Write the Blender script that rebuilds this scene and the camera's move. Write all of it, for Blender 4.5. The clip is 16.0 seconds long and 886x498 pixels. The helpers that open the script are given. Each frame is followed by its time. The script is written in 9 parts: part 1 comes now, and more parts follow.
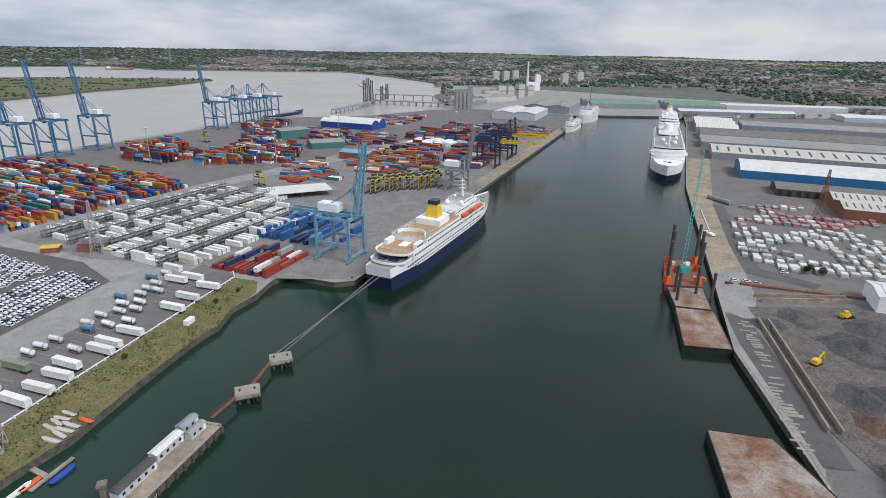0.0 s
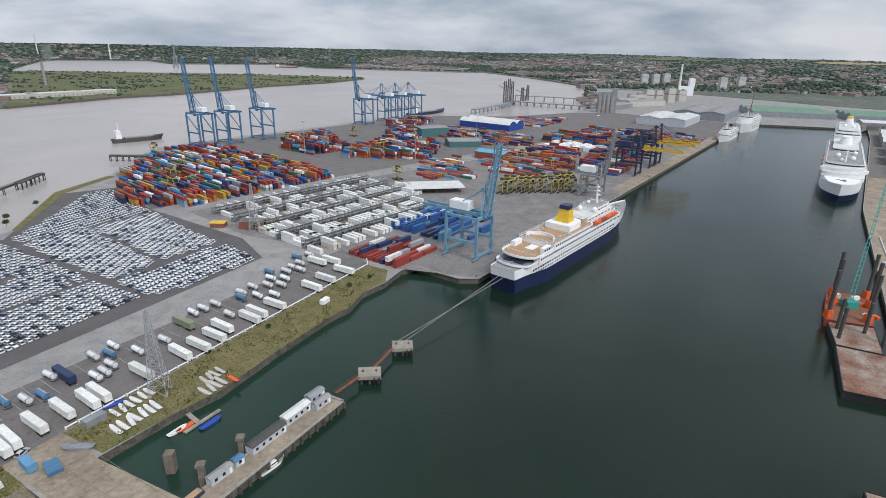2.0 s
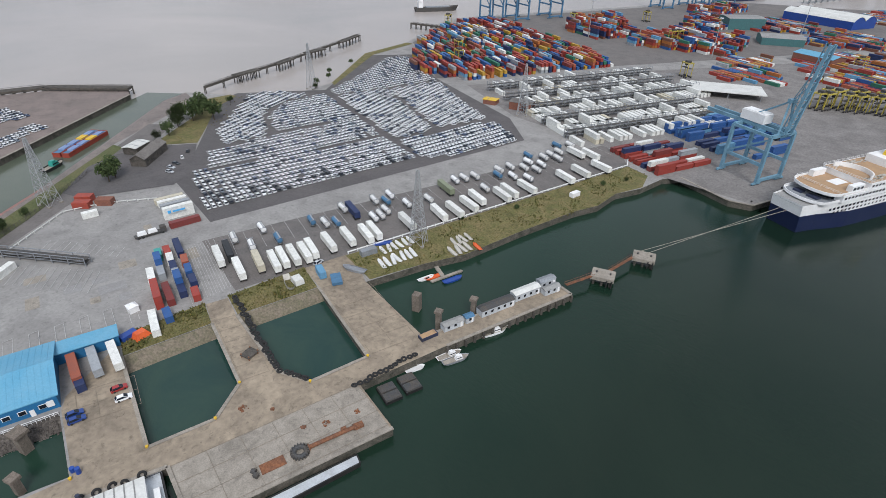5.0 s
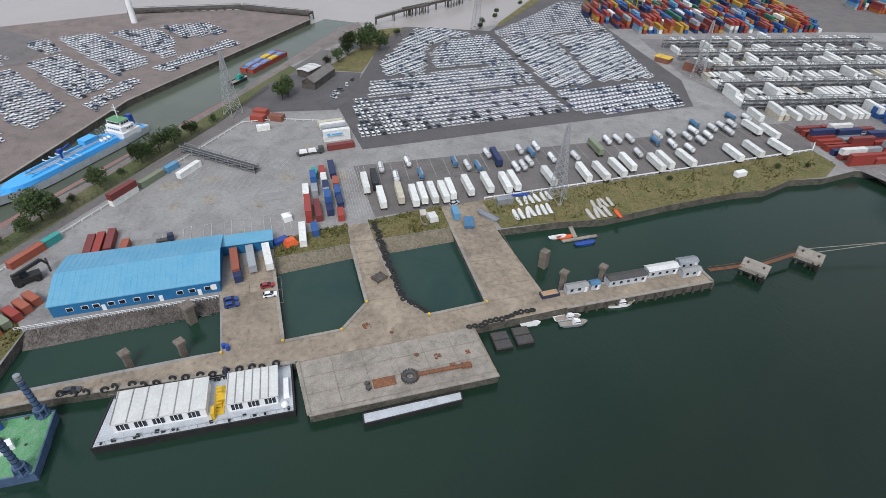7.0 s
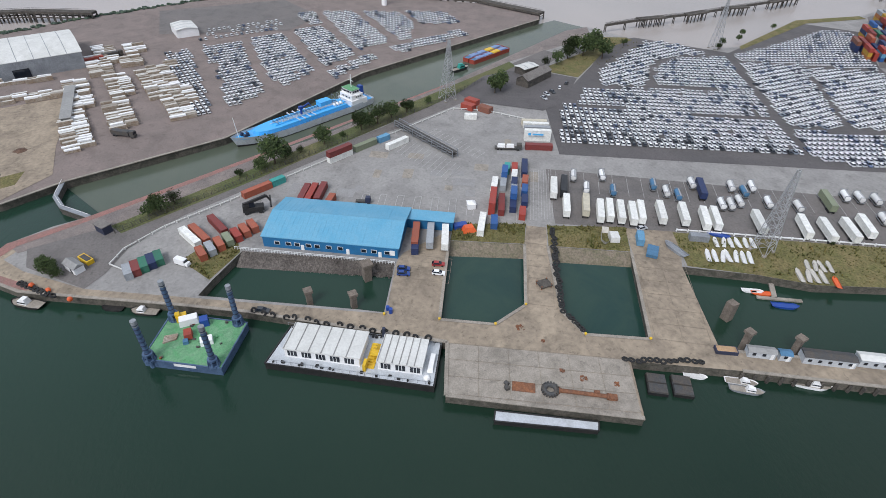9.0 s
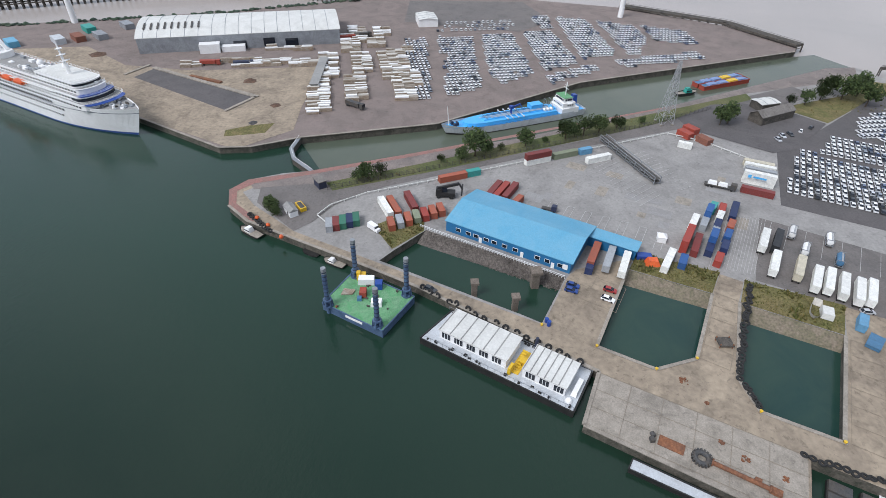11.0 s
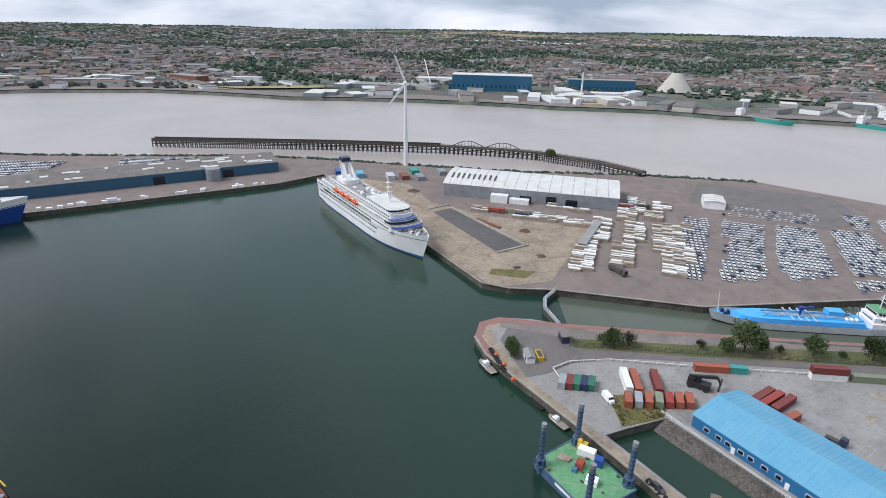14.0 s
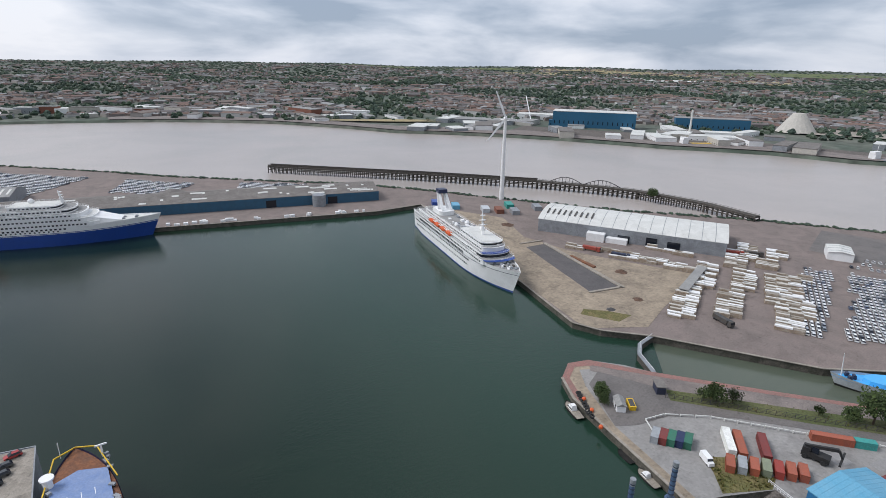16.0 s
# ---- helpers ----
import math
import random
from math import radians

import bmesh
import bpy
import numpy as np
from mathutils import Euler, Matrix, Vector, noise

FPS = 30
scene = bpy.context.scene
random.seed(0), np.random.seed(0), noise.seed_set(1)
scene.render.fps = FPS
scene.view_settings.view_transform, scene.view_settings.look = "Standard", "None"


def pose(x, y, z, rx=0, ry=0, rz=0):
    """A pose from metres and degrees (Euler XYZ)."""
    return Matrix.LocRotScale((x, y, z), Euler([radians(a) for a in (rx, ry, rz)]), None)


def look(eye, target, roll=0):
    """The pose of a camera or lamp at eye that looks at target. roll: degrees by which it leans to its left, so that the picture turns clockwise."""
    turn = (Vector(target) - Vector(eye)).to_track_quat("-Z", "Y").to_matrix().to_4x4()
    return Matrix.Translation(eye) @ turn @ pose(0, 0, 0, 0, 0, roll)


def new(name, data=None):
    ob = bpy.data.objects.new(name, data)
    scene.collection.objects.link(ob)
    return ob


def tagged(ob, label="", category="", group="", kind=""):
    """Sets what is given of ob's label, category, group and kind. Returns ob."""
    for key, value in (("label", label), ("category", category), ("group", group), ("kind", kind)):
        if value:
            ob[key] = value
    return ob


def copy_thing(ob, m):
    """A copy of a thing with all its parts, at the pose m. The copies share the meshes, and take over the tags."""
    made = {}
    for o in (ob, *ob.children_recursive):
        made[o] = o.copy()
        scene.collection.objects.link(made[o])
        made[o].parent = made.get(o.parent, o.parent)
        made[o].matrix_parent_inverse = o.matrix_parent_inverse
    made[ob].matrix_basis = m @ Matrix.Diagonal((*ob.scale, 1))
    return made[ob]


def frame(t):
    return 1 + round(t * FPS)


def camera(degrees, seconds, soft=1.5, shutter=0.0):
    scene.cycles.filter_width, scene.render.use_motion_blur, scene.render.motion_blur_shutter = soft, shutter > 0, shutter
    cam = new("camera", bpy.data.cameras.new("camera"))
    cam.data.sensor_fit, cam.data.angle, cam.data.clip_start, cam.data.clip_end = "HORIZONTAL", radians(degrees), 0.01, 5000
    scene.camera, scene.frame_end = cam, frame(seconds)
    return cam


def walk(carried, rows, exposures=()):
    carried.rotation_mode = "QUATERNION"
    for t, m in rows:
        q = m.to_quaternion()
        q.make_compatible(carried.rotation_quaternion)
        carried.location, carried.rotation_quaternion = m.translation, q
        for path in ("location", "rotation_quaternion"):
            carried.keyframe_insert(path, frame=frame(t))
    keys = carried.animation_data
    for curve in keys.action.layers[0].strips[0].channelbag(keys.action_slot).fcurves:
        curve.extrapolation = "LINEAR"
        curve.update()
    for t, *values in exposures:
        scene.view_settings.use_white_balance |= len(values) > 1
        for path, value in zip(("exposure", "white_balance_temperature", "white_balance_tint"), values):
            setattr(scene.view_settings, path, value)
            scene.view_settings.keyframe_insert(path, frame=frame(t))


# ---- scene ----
cam = camera(78.17, 16.0, soft=0.8)
PATH = [
    (0.0, 0, 0, 115, 69.979, -0.927, -0.003),
    (0.5, 0, 0, 115, 69.949, -1.071, 2.984),
    (1.0, 0, 0, 115, 69.910, -1.235, 6.790),
    (1.5, 0, 0, 115, 69.853, -1.188, 10.358),
    (2.0, 0, 0, 115, 69.820, -1.175, 14.173),
    (2.5, 0, 0, 115, 69.192, -1.187, 18.607),
    (3.0, 0, 0, 115, 67.472, -1.129, 23.535),
    (3.5, 0, 0, 115, 65.225, -1.218, 28.636),
    (4.0, 0, 0, 115, 62.825, -1.241, 33.392),
    (4.5, 0, 0, 115, 60.346, -1.022, 38.101),
    (7.0, 0, 0, 115, 52.479, -1.044, 59.381),
    (7.5, 0, 0, 115, 52.452, -1.014, 64.182),
    (8.0, 0, 0, 115, 52.351, -1.081, 69.331),
    (8.5, 0, 0, 115, 52.311, -1.229, 75.000),
    (9.0, 0, 0, 115, 52.200, -1.150, 82.068),
    (11.5, 0, 0, 115, 53.605, -1.070, 110.500),
    (12.0, 0, 0, 115, 55.932, -0.987, 116.382),
    (12.5, 0, 0, 115, 58.887, -0.968, 122.017),
    (13.0, 0, 0, 115, 61.902, -0.931, 126.610),
    (13.5, 0, 0, 115, 64.863, -0.988, 130.460),
    (14.0, 0, 0, 115, 67.832, -0.996, 133.905),
    (14.5, 0, 0, 115, 70.639, -1.012, 136.869),
    (15.0, 0, 0, 115, 71.048, -1.097, 138.957),
    (15.5, 0, 0, 115, 71.071, -1.109, 140.894),
    (16.0, 0, 0, 115, 71.118, -0.918, 144.095),
]
walk(cam, [(t, pose(x, y, z, a, b, c)) for t, x, y, z, a, b, c in PATH],
     [(0.0, 0.34, 6250, 11), (4.5, 0.28, 6330, 11), (9.0, 0.30, 6220, 12), (12.5, 0.44, 6200, 12), (14.0, 0.42, 6200, 12), (15.0, 0.30, 6250, 12), (16.0, 0.24, 6300, 12)])

# ---- light: a bright overcast day, soft sun from the south-west ----
world = bpy.data.worlds.new("sky")
scene.world = world
world.use_nodes = True
wn, wl = world.node_tree.nodes, world.node_tree.links
wn.clear()


def wnode(kind, **values):
    n = wn.new(kind)
    for key, value in values.items():
        n.inputs[key].default_value = value
    return n


SUN_ELEV, SUN_TURN = 48.0, 128.0
sky = wn.new("ShaderNodeTexSky")
sky.sky_type, sky.sun_disc = "NISHITA", False
sky.sun_elevation, sky.sun_rotation = radians(SUN_ELEV), radians(SUN_TURN)
coord = wn.new("ShaderNodeTexCoord")
split = wn.new("ShaderNodeSeparateXYZ")
wl.new(coord.outputs["Generated"], split.inputs[0])
up = wn.new("ShaderNodeMath"); up.operation = "MAXIMUM"; up.inputs[1].default_value = 0.0
wl.new(split.outputs[2], up.inputs[0])
lift = wn.new("ShaderNodeMath"); lift.operation = "MULTIPLY"; lift.inputs[1].default_value = 3.6
wl.new(up.outputs[0], lift.inputs[0])
flat = wn.new("ShaderNodeCombineXYZ")
for k in (0, 1):
    wl.new(split.outputs[k], flat.inputs[k])
wl.new(lift.outputs[0], flat.inputs[2])
cloud = wnode("ShaderNodeTexNoise", Scale=3.4, Detail=7.0, Roughness=0.52, Distortion=0.25)
wl.new(flat.outputs[0], cloud.inputs["Vector"])
ramp = wn.new("ShaderNodeValToRGB")
for k, (at, c) in enumerate(((0.34, (0.38, 0.46, 0.57, 1)), (0.45, (0.56, 0.63, 0.73, 1)), (0.54, (0.76, 0.81, 0.89, 1)), (0.66, (0.97, 0.99, 1.03, 1)))):
    e = ramp.color_ramp.elements[k] if k < 2 else ramp.color_ramp.elements.new(at)
    e.position, e.color = at, c
wl.new(cloud.outputs[0], ramp.inputs[0])
deck = wnode("ShaderNodeBackground", Strength=0.66)
wl.new(ramp.outputs[0], deck.inputs[0])
# the cloud deck is a little brighter towards the south
south = wn.new("ShaderNodeVectorMath"); south.operation = "DOT_PRODUCT"
south.inputs[1].default_value = (-0.26, -0.66, 0.70)
wl.new(coord.outputs["Generated"], south.inputs[0])
shade = wn.new("ShaderNodeMapRange")
for key, value in (("From Min", -1.0), ("From Max", 1.0), ("To Min", 0.54), ("To Max", 0.88)):
    shade.inputs[key].default_value = value
wl.new(south.outputs["Value"], shade.inputs[0])
wl.new(shade.outputs[0], deck.inputs[1])
clear = wnode("ShaderNodeBackground", Strength=0.06)
wl.new(sky.outputs[0], clear.inputs[0])
both = wn.new("ShaderNodeMixShader")
both.inputs[0].default_value = 0.88      # share of the cloud cover
wl.new(clear.outputs[0], both.inputs[1]); wl.new(deck.outputs[0], both.inputs[2])
wout = wn.new("ShaderNodeOutputWorld")
wl.new(both.outputs[0], wout.inputs[0])

sun = new("sun", bpy.data.lights.new("sun", "SUN"))
sun.data.energy, sun.data.angle, sun.data.color = 1.95, radians(25), (1.0, 0.975, 0.94)
turn = radians(SUN_TURN)
sun.matrix_world = look((0, 0, 400), (-100 * math.sin(turn), -100 * math.cos(turn), 400 - 100 * math.tan(radians(SUN_ELEV))))


# ---- materials ----
def linear(c):
    return tuple(v / 12.92 if v <= 0.04045 else ((v + 0.055) / 1.055) ** 2.4 for v in c)


def material(name, base, rough=0.7, metal=0.0, second=None, scale=1.0, fine=None, spots=0.0, bump=0.0, islands=None, spread=0.0, coat=0.0, stain=0.0):
    """A surface with patches of a second colour at one scale, grain at another, and optional colours per piece."""
    m = bpy.data.materials.new(name)
    m.use_nodes = True
    n, l = m.node_tree.nodes, m.node_tree.links
    b = n["Principled BSDF"]
    b.inputs["Roughness"].default_value, b.inputs["Metallic"].default_value = rough, metal
    b.inputs["Coat Weight"].default_value = coat
    tc = n.new("ShaderNodeTexCoord")
    geo = n.new("ShaderNodeNewGeometry")
    where = geo.outputs["Position"]
    second = second or tuple(v * 0.72 for v in base)
    big = n.new("ShaderNodeTexNoise")
    big.inputs["Scale"].default_value, big.inputs["Detail"].default_value, big.inputs["Roughness"].default_value = scale, 8, 0.62
    big.inputs["Distortion"].default_value = 0.9
    l.new(where, big.inputs["Vector"])
    ramp = n.new("ShaderNodeValToRGB")
    ramp.color_ramp.elements[0].position, ramp.color_ramp.elements[1].position = 0.38, 0.66
    ramp.color_ramp.elements[0].color, ramp.color_ramp.elements[1].color = (0, 0, 0, 1), (1, 1, 1, 1)
    l.new(big.outputs[0], ramp.inputs[0])
    mix = n.new("ShaderNodeMix"); mix.data_type = "RGBA"
    mix.inputs[6].default_value, mix.inputs[7].default_value = (*base, 1), (*second, 1)
    l.new(ramp.outputs[0], mix.inputs[0])
    colour = mix.outputs[2]
    if islands:
        pick = n.new("ShaderNodeValToRGB")
        pick.color_ramp.interpolation = "CONSTANT"
        step = 1.0 / len(islands)
        while len(pick.color_ramp.elements) < len(islands):
            pick.color_ramp.elements.new(0.999)
        for k, c in enumerate(islands):
            pick.color_ramp.elements[k].position = k * step
        for k, c in enumerate(islands):
            pick.color_ramp.elements[k].color = (*c, 1)
        l.new(geo.outputs["Random Per Island"], pick.inputs[0])
        tint = n.new("ShaderNodeMix"); tint.data_type = "RGBA"; tint.blend_type = "MULTIPLY"
        tint.inputs[0].default_value = 1.0
        l.new(pick.outputs[0], tint.inputs[6]); l.new(colour, tint.inputs[7])
        colour = tint.outputs[2]
    if spread:
        info = n.new("ShaderNodeObjectInfo")
        rng = n.new("ShaderNodeMapRange")
        rng.inputs[3].default_value, rng.inputs[4].default_value = 1 - spread, 1 + spread
        l.new(info.outputs["Random"], rng.inputs[0])
        vary = n.new("ShaderNodeMix"); vary.data_type = "RGBA"; vary.blend_type = "MULTIPLY"; vary.inputs[0].default_value = 1.0
        l.new(colour, vary.inputs[6]); l.new(rng.outputs[0], vary.inputs[7])
        colour = vary.outputs[2]
    grain = n.new("ShaderNodeTexNoise")
    grain.inputs["Scale"].default_value, grain.inputs["Detail"].default_value = fine or scale * 14, 4
    l.new(where, grain.inputs["Vector"])
    if spots:
        rng = n.new("ShaderNodeMapRange")
        rng.inputs[1].default_value, rng.inputs[2].default_value = 0.3, 0.7
        rng.inputs[3].default_value, rng.inputs[4].default_value = 1 - spots, 1 + spots
        l.new(grain.outputs[0], rng.inputs[0])
        vary = n.new("ShaderNodeMix"); vary.data_type = "RGBA"; vary.blend_type = "MULTIPLY"; vary.inputs[0].default_value = 1.0
        l.new(colour, vary.inputs[6]); l.new(rng.outputs[0], vary.inputs[7])
        colour = vary.outputs[2]
    if stain:
        # oil marks, damp and patch repairs: small ragged spots over wide faint ones
        for size, low, high, deep in ((0.11, 0.50, 0.60, 0.55), (0.55, 0.56, 0.66, 1.0)):
            spot = n.new("ShaderNodeTexNoise")
            spot.inputs["Scale"].default_value, spot.inputs["Detail"].default_value, spot.inputs["Roughness"].default_value = size, 9, 0.68
            spot.inputs["Distortion"].default_value = 0.5
            l.new(where, spot.inputs["Vector"])
            rng = n.new("ShaderNodeMapRange")
            rng.inputs[1].default_value, rng.inputs[2].default_value = low, high
            rng.inputs[3].default_value, rng.inputs[4].default_value = 1.0, 1 - stain * deep
            l.new(spot.outputs[0], rng.inputs[0])
            vary = n.new("ShaderNodeMix"); vary.data_type = "RGBA"; vary.blend_type = "MULTIPLY"; vary.inputs[0].default_value = 1.0
            l.new(colour, vary.inputs[6]); l.new(rng.outputs[0], vary.inputs[7])
            colour = vary.outputs[2]
    if bump:
        bm_ = n.new("ShaderNodeBump")
        bm_.inputs["Strength"].default_value, bm_.inputs["Distance"].default_value = bump, 0.3
        l.new(grain.outputs[0], bm_.inputs["Height"])
        l.new(bm_.outputs[0], b.inputs["Normal"])
    l.new(colour, b.inputs["Base Color"])
    return m


def water_material(name, base, second, scale, ripple, rough=0.10, west_tint=None):
    """Water with broad patches of colour, short ripples and wind-ruffled areas; the last colour takes over towards the
    west.
    """
    m = material(name, base, rough, 0.0, second, scale)
    n, l = m.node_tree.nodes, m.node_tree.links
    b = n["Principled BSDF"]
    b.inputs["IOR"].default_value = 1.36
    geo = n.new("ShaderNodeNewGeometry")
    w1 = n.new("ShaderNodeTexNoise")
    w1.inputs["Scale"].default_value, w1.inputs["Detail"].default_value, w1.inputs["Roughness"].default_value = 0.45, 5, 0.6
    stretch = n.new("ShaderNodeMapping")
    stretch.inputs["Rotation"].default_value, stretch.inputs["Scale"].default_value = (0, 0, 0.5), (1.0, 2.2, 1.0)
    l.new(geo.outputs["Position"], stretch.inputs[0]); l.new(stretch.outputs[0], w1.inputs["Vector"])
    wind = n.new("ShaderNodeTexNoise")
    wind.inputs["Scale"].default_value, wind.inputs["Detail"].default_value = 0.009, 4
    l.new(geo.outputs["Position"], wind.inputs["Vector"])
    ruffle = n.new("ShaderNodeMapRange")
    for k, value in enumerate((0.35, 0.65, ripple * 0.35, ripple * 1.15)):
        ruffle.inputs[k + 1].default_value = value
    l.new(wind.outputs[0], ruffle.inputs[0])
    bm_ = n.new("ShaderNodeBump")
    bm_.inputs["Distance"].default_value = 0.5
    l.new(ruffle.outputs[0], bm_.inputs["Strength"])
    l.new(w1.outputs[0], bm_.inputs["Height"]); l.new(bm_.outputs[0], b.inputs["Normal"])
    # blend to the paler green from x = -30 to x = -125
    if west_tint:
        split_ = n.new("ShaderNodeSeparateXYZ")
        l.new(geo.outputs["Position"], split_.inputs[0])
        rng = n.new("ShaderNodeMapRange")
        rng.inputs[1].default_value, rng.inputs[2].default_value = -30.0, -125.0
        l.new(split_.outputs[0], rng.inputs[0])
        west_mix = n.new("ShaderNodeMix"); west_mix.data_type = "RGBA"
        west_mix.inputs[7].default_value = (*west_tint, 1)
        l.new(rng.outputs[0], west_mix.inputs[0])
        l.new(b.inputs["Base Color"].links[0].from_socket, west_mix.inputs[6])
        l.new(west_mix.outputs[2], b.inputs["Base Color"])
    return m


M = {}
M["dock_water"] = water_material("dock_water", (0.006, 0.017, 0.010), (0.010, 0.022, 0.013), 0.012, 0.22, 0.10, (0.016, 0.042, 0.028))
M["inlet_water"] = water_material("inlet_water", (0.016, 0.046, 0.040), (0.026, 0.058, 0.044), 0.05, 0.18, 0.08)
M["river_water"] = water_material("river_water", (0.41, 0.365, 0.335), (0.355, 0.325, 0.30), 0.004, 0.3, 0.25)
M["lock_water"] = water_material("lock_water", (0.10, 0.115, 0.085), (0.08, 0.10, 0.075), 0.02, 0.2, 0.12)
M["tarmac"] = material("tarmac", (0.171, 0.155, 0.146), 0.9, 0, (0.140, 0.131, 0.126), 0.05, 1.3, 0.12, 0.1, stain=0.25)
# dark tarmac; under the stored cars its darkness includes shade between them
M["park_tarmac"] = material("park_tarmac", (0.115, 0.105, 0.105), 0.9, 0, (0.09, 0.085, 0.085), 0.05, 1.3, 0.12, 0.1, stain=0.2)
M["concrete"] = material("concrete", (0.310, 0.299, 0.286), 0.9, 0, (0.239, 0.230, 0.221), 0.06, 0.9, 0.10, 0.1, stain=0.24)
M["old_concrete"] = material("old_concrete", (0.347, 0.284, 0.211), 0.92, 0, (0.225, 0.184, 0.140), 0.07, 0.6, 0.16, 0.08, stain=0.34)
M["quay_wall"] = material("quay_wall", (0.13, 0.115, 0.095), 0.9, 0, (0.05, 0.05, 0.038), 0.35, 2.0, 0.25, 0.3)
M["yard"] = material("yard", (0.230, 0.216, 0.207), 0.9, 0, (0.167, 0.155, 0.149), 0.05, 0.8, 0.18, 0.1, stain=0.25)
M["concrete_dark"] = material("concrete_dark", (0.29, 0.285, 0.28), 0.9, 0, (0.25, 0.24, 0.235), 0.2, 1.5, 0.1)
M["quay_paving"] = material("quay_paving", (0.234, 0.198, 0.180), 0.92, 0, (0.171, 0.149, 0.140), 0.09, 1.8, 0.2, 0.1, stain=0.30)
M["red_edge"] = material("red_edge", (0.30, 0.15, 0.13), 0.92, 0, (0.22, 0.14, 0.12), 0.3, 2.0, 0.2)
M["coping"] = material("coping", (0.342, 0.306, 0.261), 0.9, 0, (0.252, 0.225, 0.189), 0.3, 2.5, 0.15, 0.15, stain=0.30)
M["red_paving"] = material("red_paving", (0.225, 0.182, 0.165), 0.92, 0, (0.180, 0.149, 0.135), 0.06, 1.5, 0.14, 0.1, stain=0.26)
M["grass"] = material("grass", (0.12, 0.118, 0.04), 1.0, 0, (0.19, 0.152, 0.068), 0.12, 1.2, 0.35, 0.6, stain=0.30)
M["dark_grass"] = material("dark_grass", (0.07, 0.09, 0.03), 1.0, 0, (0.14, 0.13, 0.06), 0.02, 1.2, 0.3, 0.6)
M["rubble"] = material("rubble", (0.149, 0.131, 0.117), 1.0, 0, (0.099, 0.086, 0.077), 0.3, 1.6, 0.4, 0.9, stain=0.30)
# paler and bluer than near grass: distance haze is mixed into this colour
M["far_land"] = material("far_land", (0.075, 0.098, 0.075), 1.0, 0, (0.14, 0.14, 0.115), 0.006, 0.05, 0.40)
M["white_paint"] = material("white_paint", (0.86, 0.86, 0.86), 0.45, 0, (0.78, 0.78, 0.77), 0.15, 2.5, 0.05)
M["steel_white"] = material("steel_white", (0.72, 0.72, 0.71), 0.5, 0.0, (0.6, 0.59, 0.57), 0.2, 3, 0.08)
M["navy"] = material("navy", (0.012, 0.020, 0.065), 0.35, 0, (0.018, 0.026, 0.07), 0.1, 1, 0.06)
M["royal_blue"] = material("royal_blue", (0.018, 0.065, 0.31), 0.35, 0, (0.022, 0.065, 0.27), 0.1, 1, 0.06)
M["yellow"] = material("yellow", (0.72, 0.46, 0.02), 0.45, 0, (0.6, 0.38, 0.03), 0.3, 2, 0.08)
M["teak"] = material("teak", (0.42, 0.27, 0.15), 0.7, 0, (0.35, 0.23, 0.135), 0.3, 4, 0.1)
M["black"] = material("black", (0.014, 0.014, 0.015), 0.6, 0, (0.03, 0.028, 0.026), 0.5, 3, 0.2)
M["window"] = material("window", (0.015, 0.02, 0.03), 0.12)
M["glass_blue"] = material("glass_blue", (0.03, 0.06, 0.12), 0.1)
M["orange"] = material("orange", (0.72, 0.13, 0.03), 0.45, 0, (0.6, 0.1, 0.03), 0.5, 3, 0.1)
M["rust"] = material("rust", (0.23, 0.095, 0.045), 0.9, 0, (0.14, 0.07, 0.045), 0.3, 2, 0.3, 0.3)
M["red_steel"] = material("red_steel", (0.36, 0.06, 0.035), 0.6, 0, (0.26, 0.055, 0.04), 0.5, 3, 0.15)
M["blue_steel"] = material("blue_steel", (0.075, 0.19, 0.33), 0.55, 0.0, (0.06, 0.15, 0.25), 0.15, 2, 0.12)
M["dark_blue_steel"] = material("dark_blue_steel", (0.03, 0.04, 0.085), 0.55, 0.0, (0.03, 0.035, 0.06), 0.15, 2, 0.12)
M["grey_steel"] = material("grey_steel", (0.30, 0.32, 0.34), 0.6, 0.2, (0.22, 0.23, 0.25), 0.2, 2, 0.15)
M["dark_steel"] = material("dark_steel", (0.07, 0.072, 0.075), 0.7, 0.2, (0.10, 0.085, 0.07), 0.4, 3, 0.2)
M["rail_steel"] = material("rail_steel", (0.45, 0.46, 0.47), 0.5, 0.3)
M["timber_dark"] = material("timber_dark", (0.105, 0.092, 0.078), 0.95, 0, (0.045, 0.042, 0.038), 0.4, 3, 0.3, 0.3)
M["blue_roof"] = material("blue_roof", (0.105, 0.335, 0.50), 0.5, 0, (0.15, 0.37, 0.52), 0.12, 2, 0.07)
M["blue_wall"] = material("blue_wall", (0.02, 0.15, 0.33), 0.5, 0, (0.02, 0.13, 0.28), 0.3, 3, 0.1)
M["mud"] = material("mud", (0.20, 0.165, 0.125), 0.95, 0, (0.13, 0.12, 0.075), 0.3, 1.5, 0.3, 0.4)
M["jack_blue"] = material("jack_blue", (0.085, 0.14, 0.235), 0.5, 0, (0.05, 0.085, 0.16), 0.4, 2, 0.15)
M["faint_line"] = material("faint_line", (0.50, 0.49, 0.48), 0.9, 0, (0.36, 0.355, 0.35), 0.5, 3, 0.2)
M["white_roof"] = material("white_roof", (0.66, 0.66, 0.63), 0.6, 0, (0.55, 0.55, 0.52), 0.12, 1.5, 0.08)
M["grey_roof"] = material("grey_roof", (0.30, 0.30, 0.29), 0.8, 0, (0.24, 0.235, 0.23), 0.08, 1.2, 0.1, stain=0.12)
M["brown_roof"] = material("brown_roof", (0.20, 0.185, 0.17), 0.9, 0, (0.145, 0.13, 0.12), 0.12, 1.0, 0.2, stain=0.20)
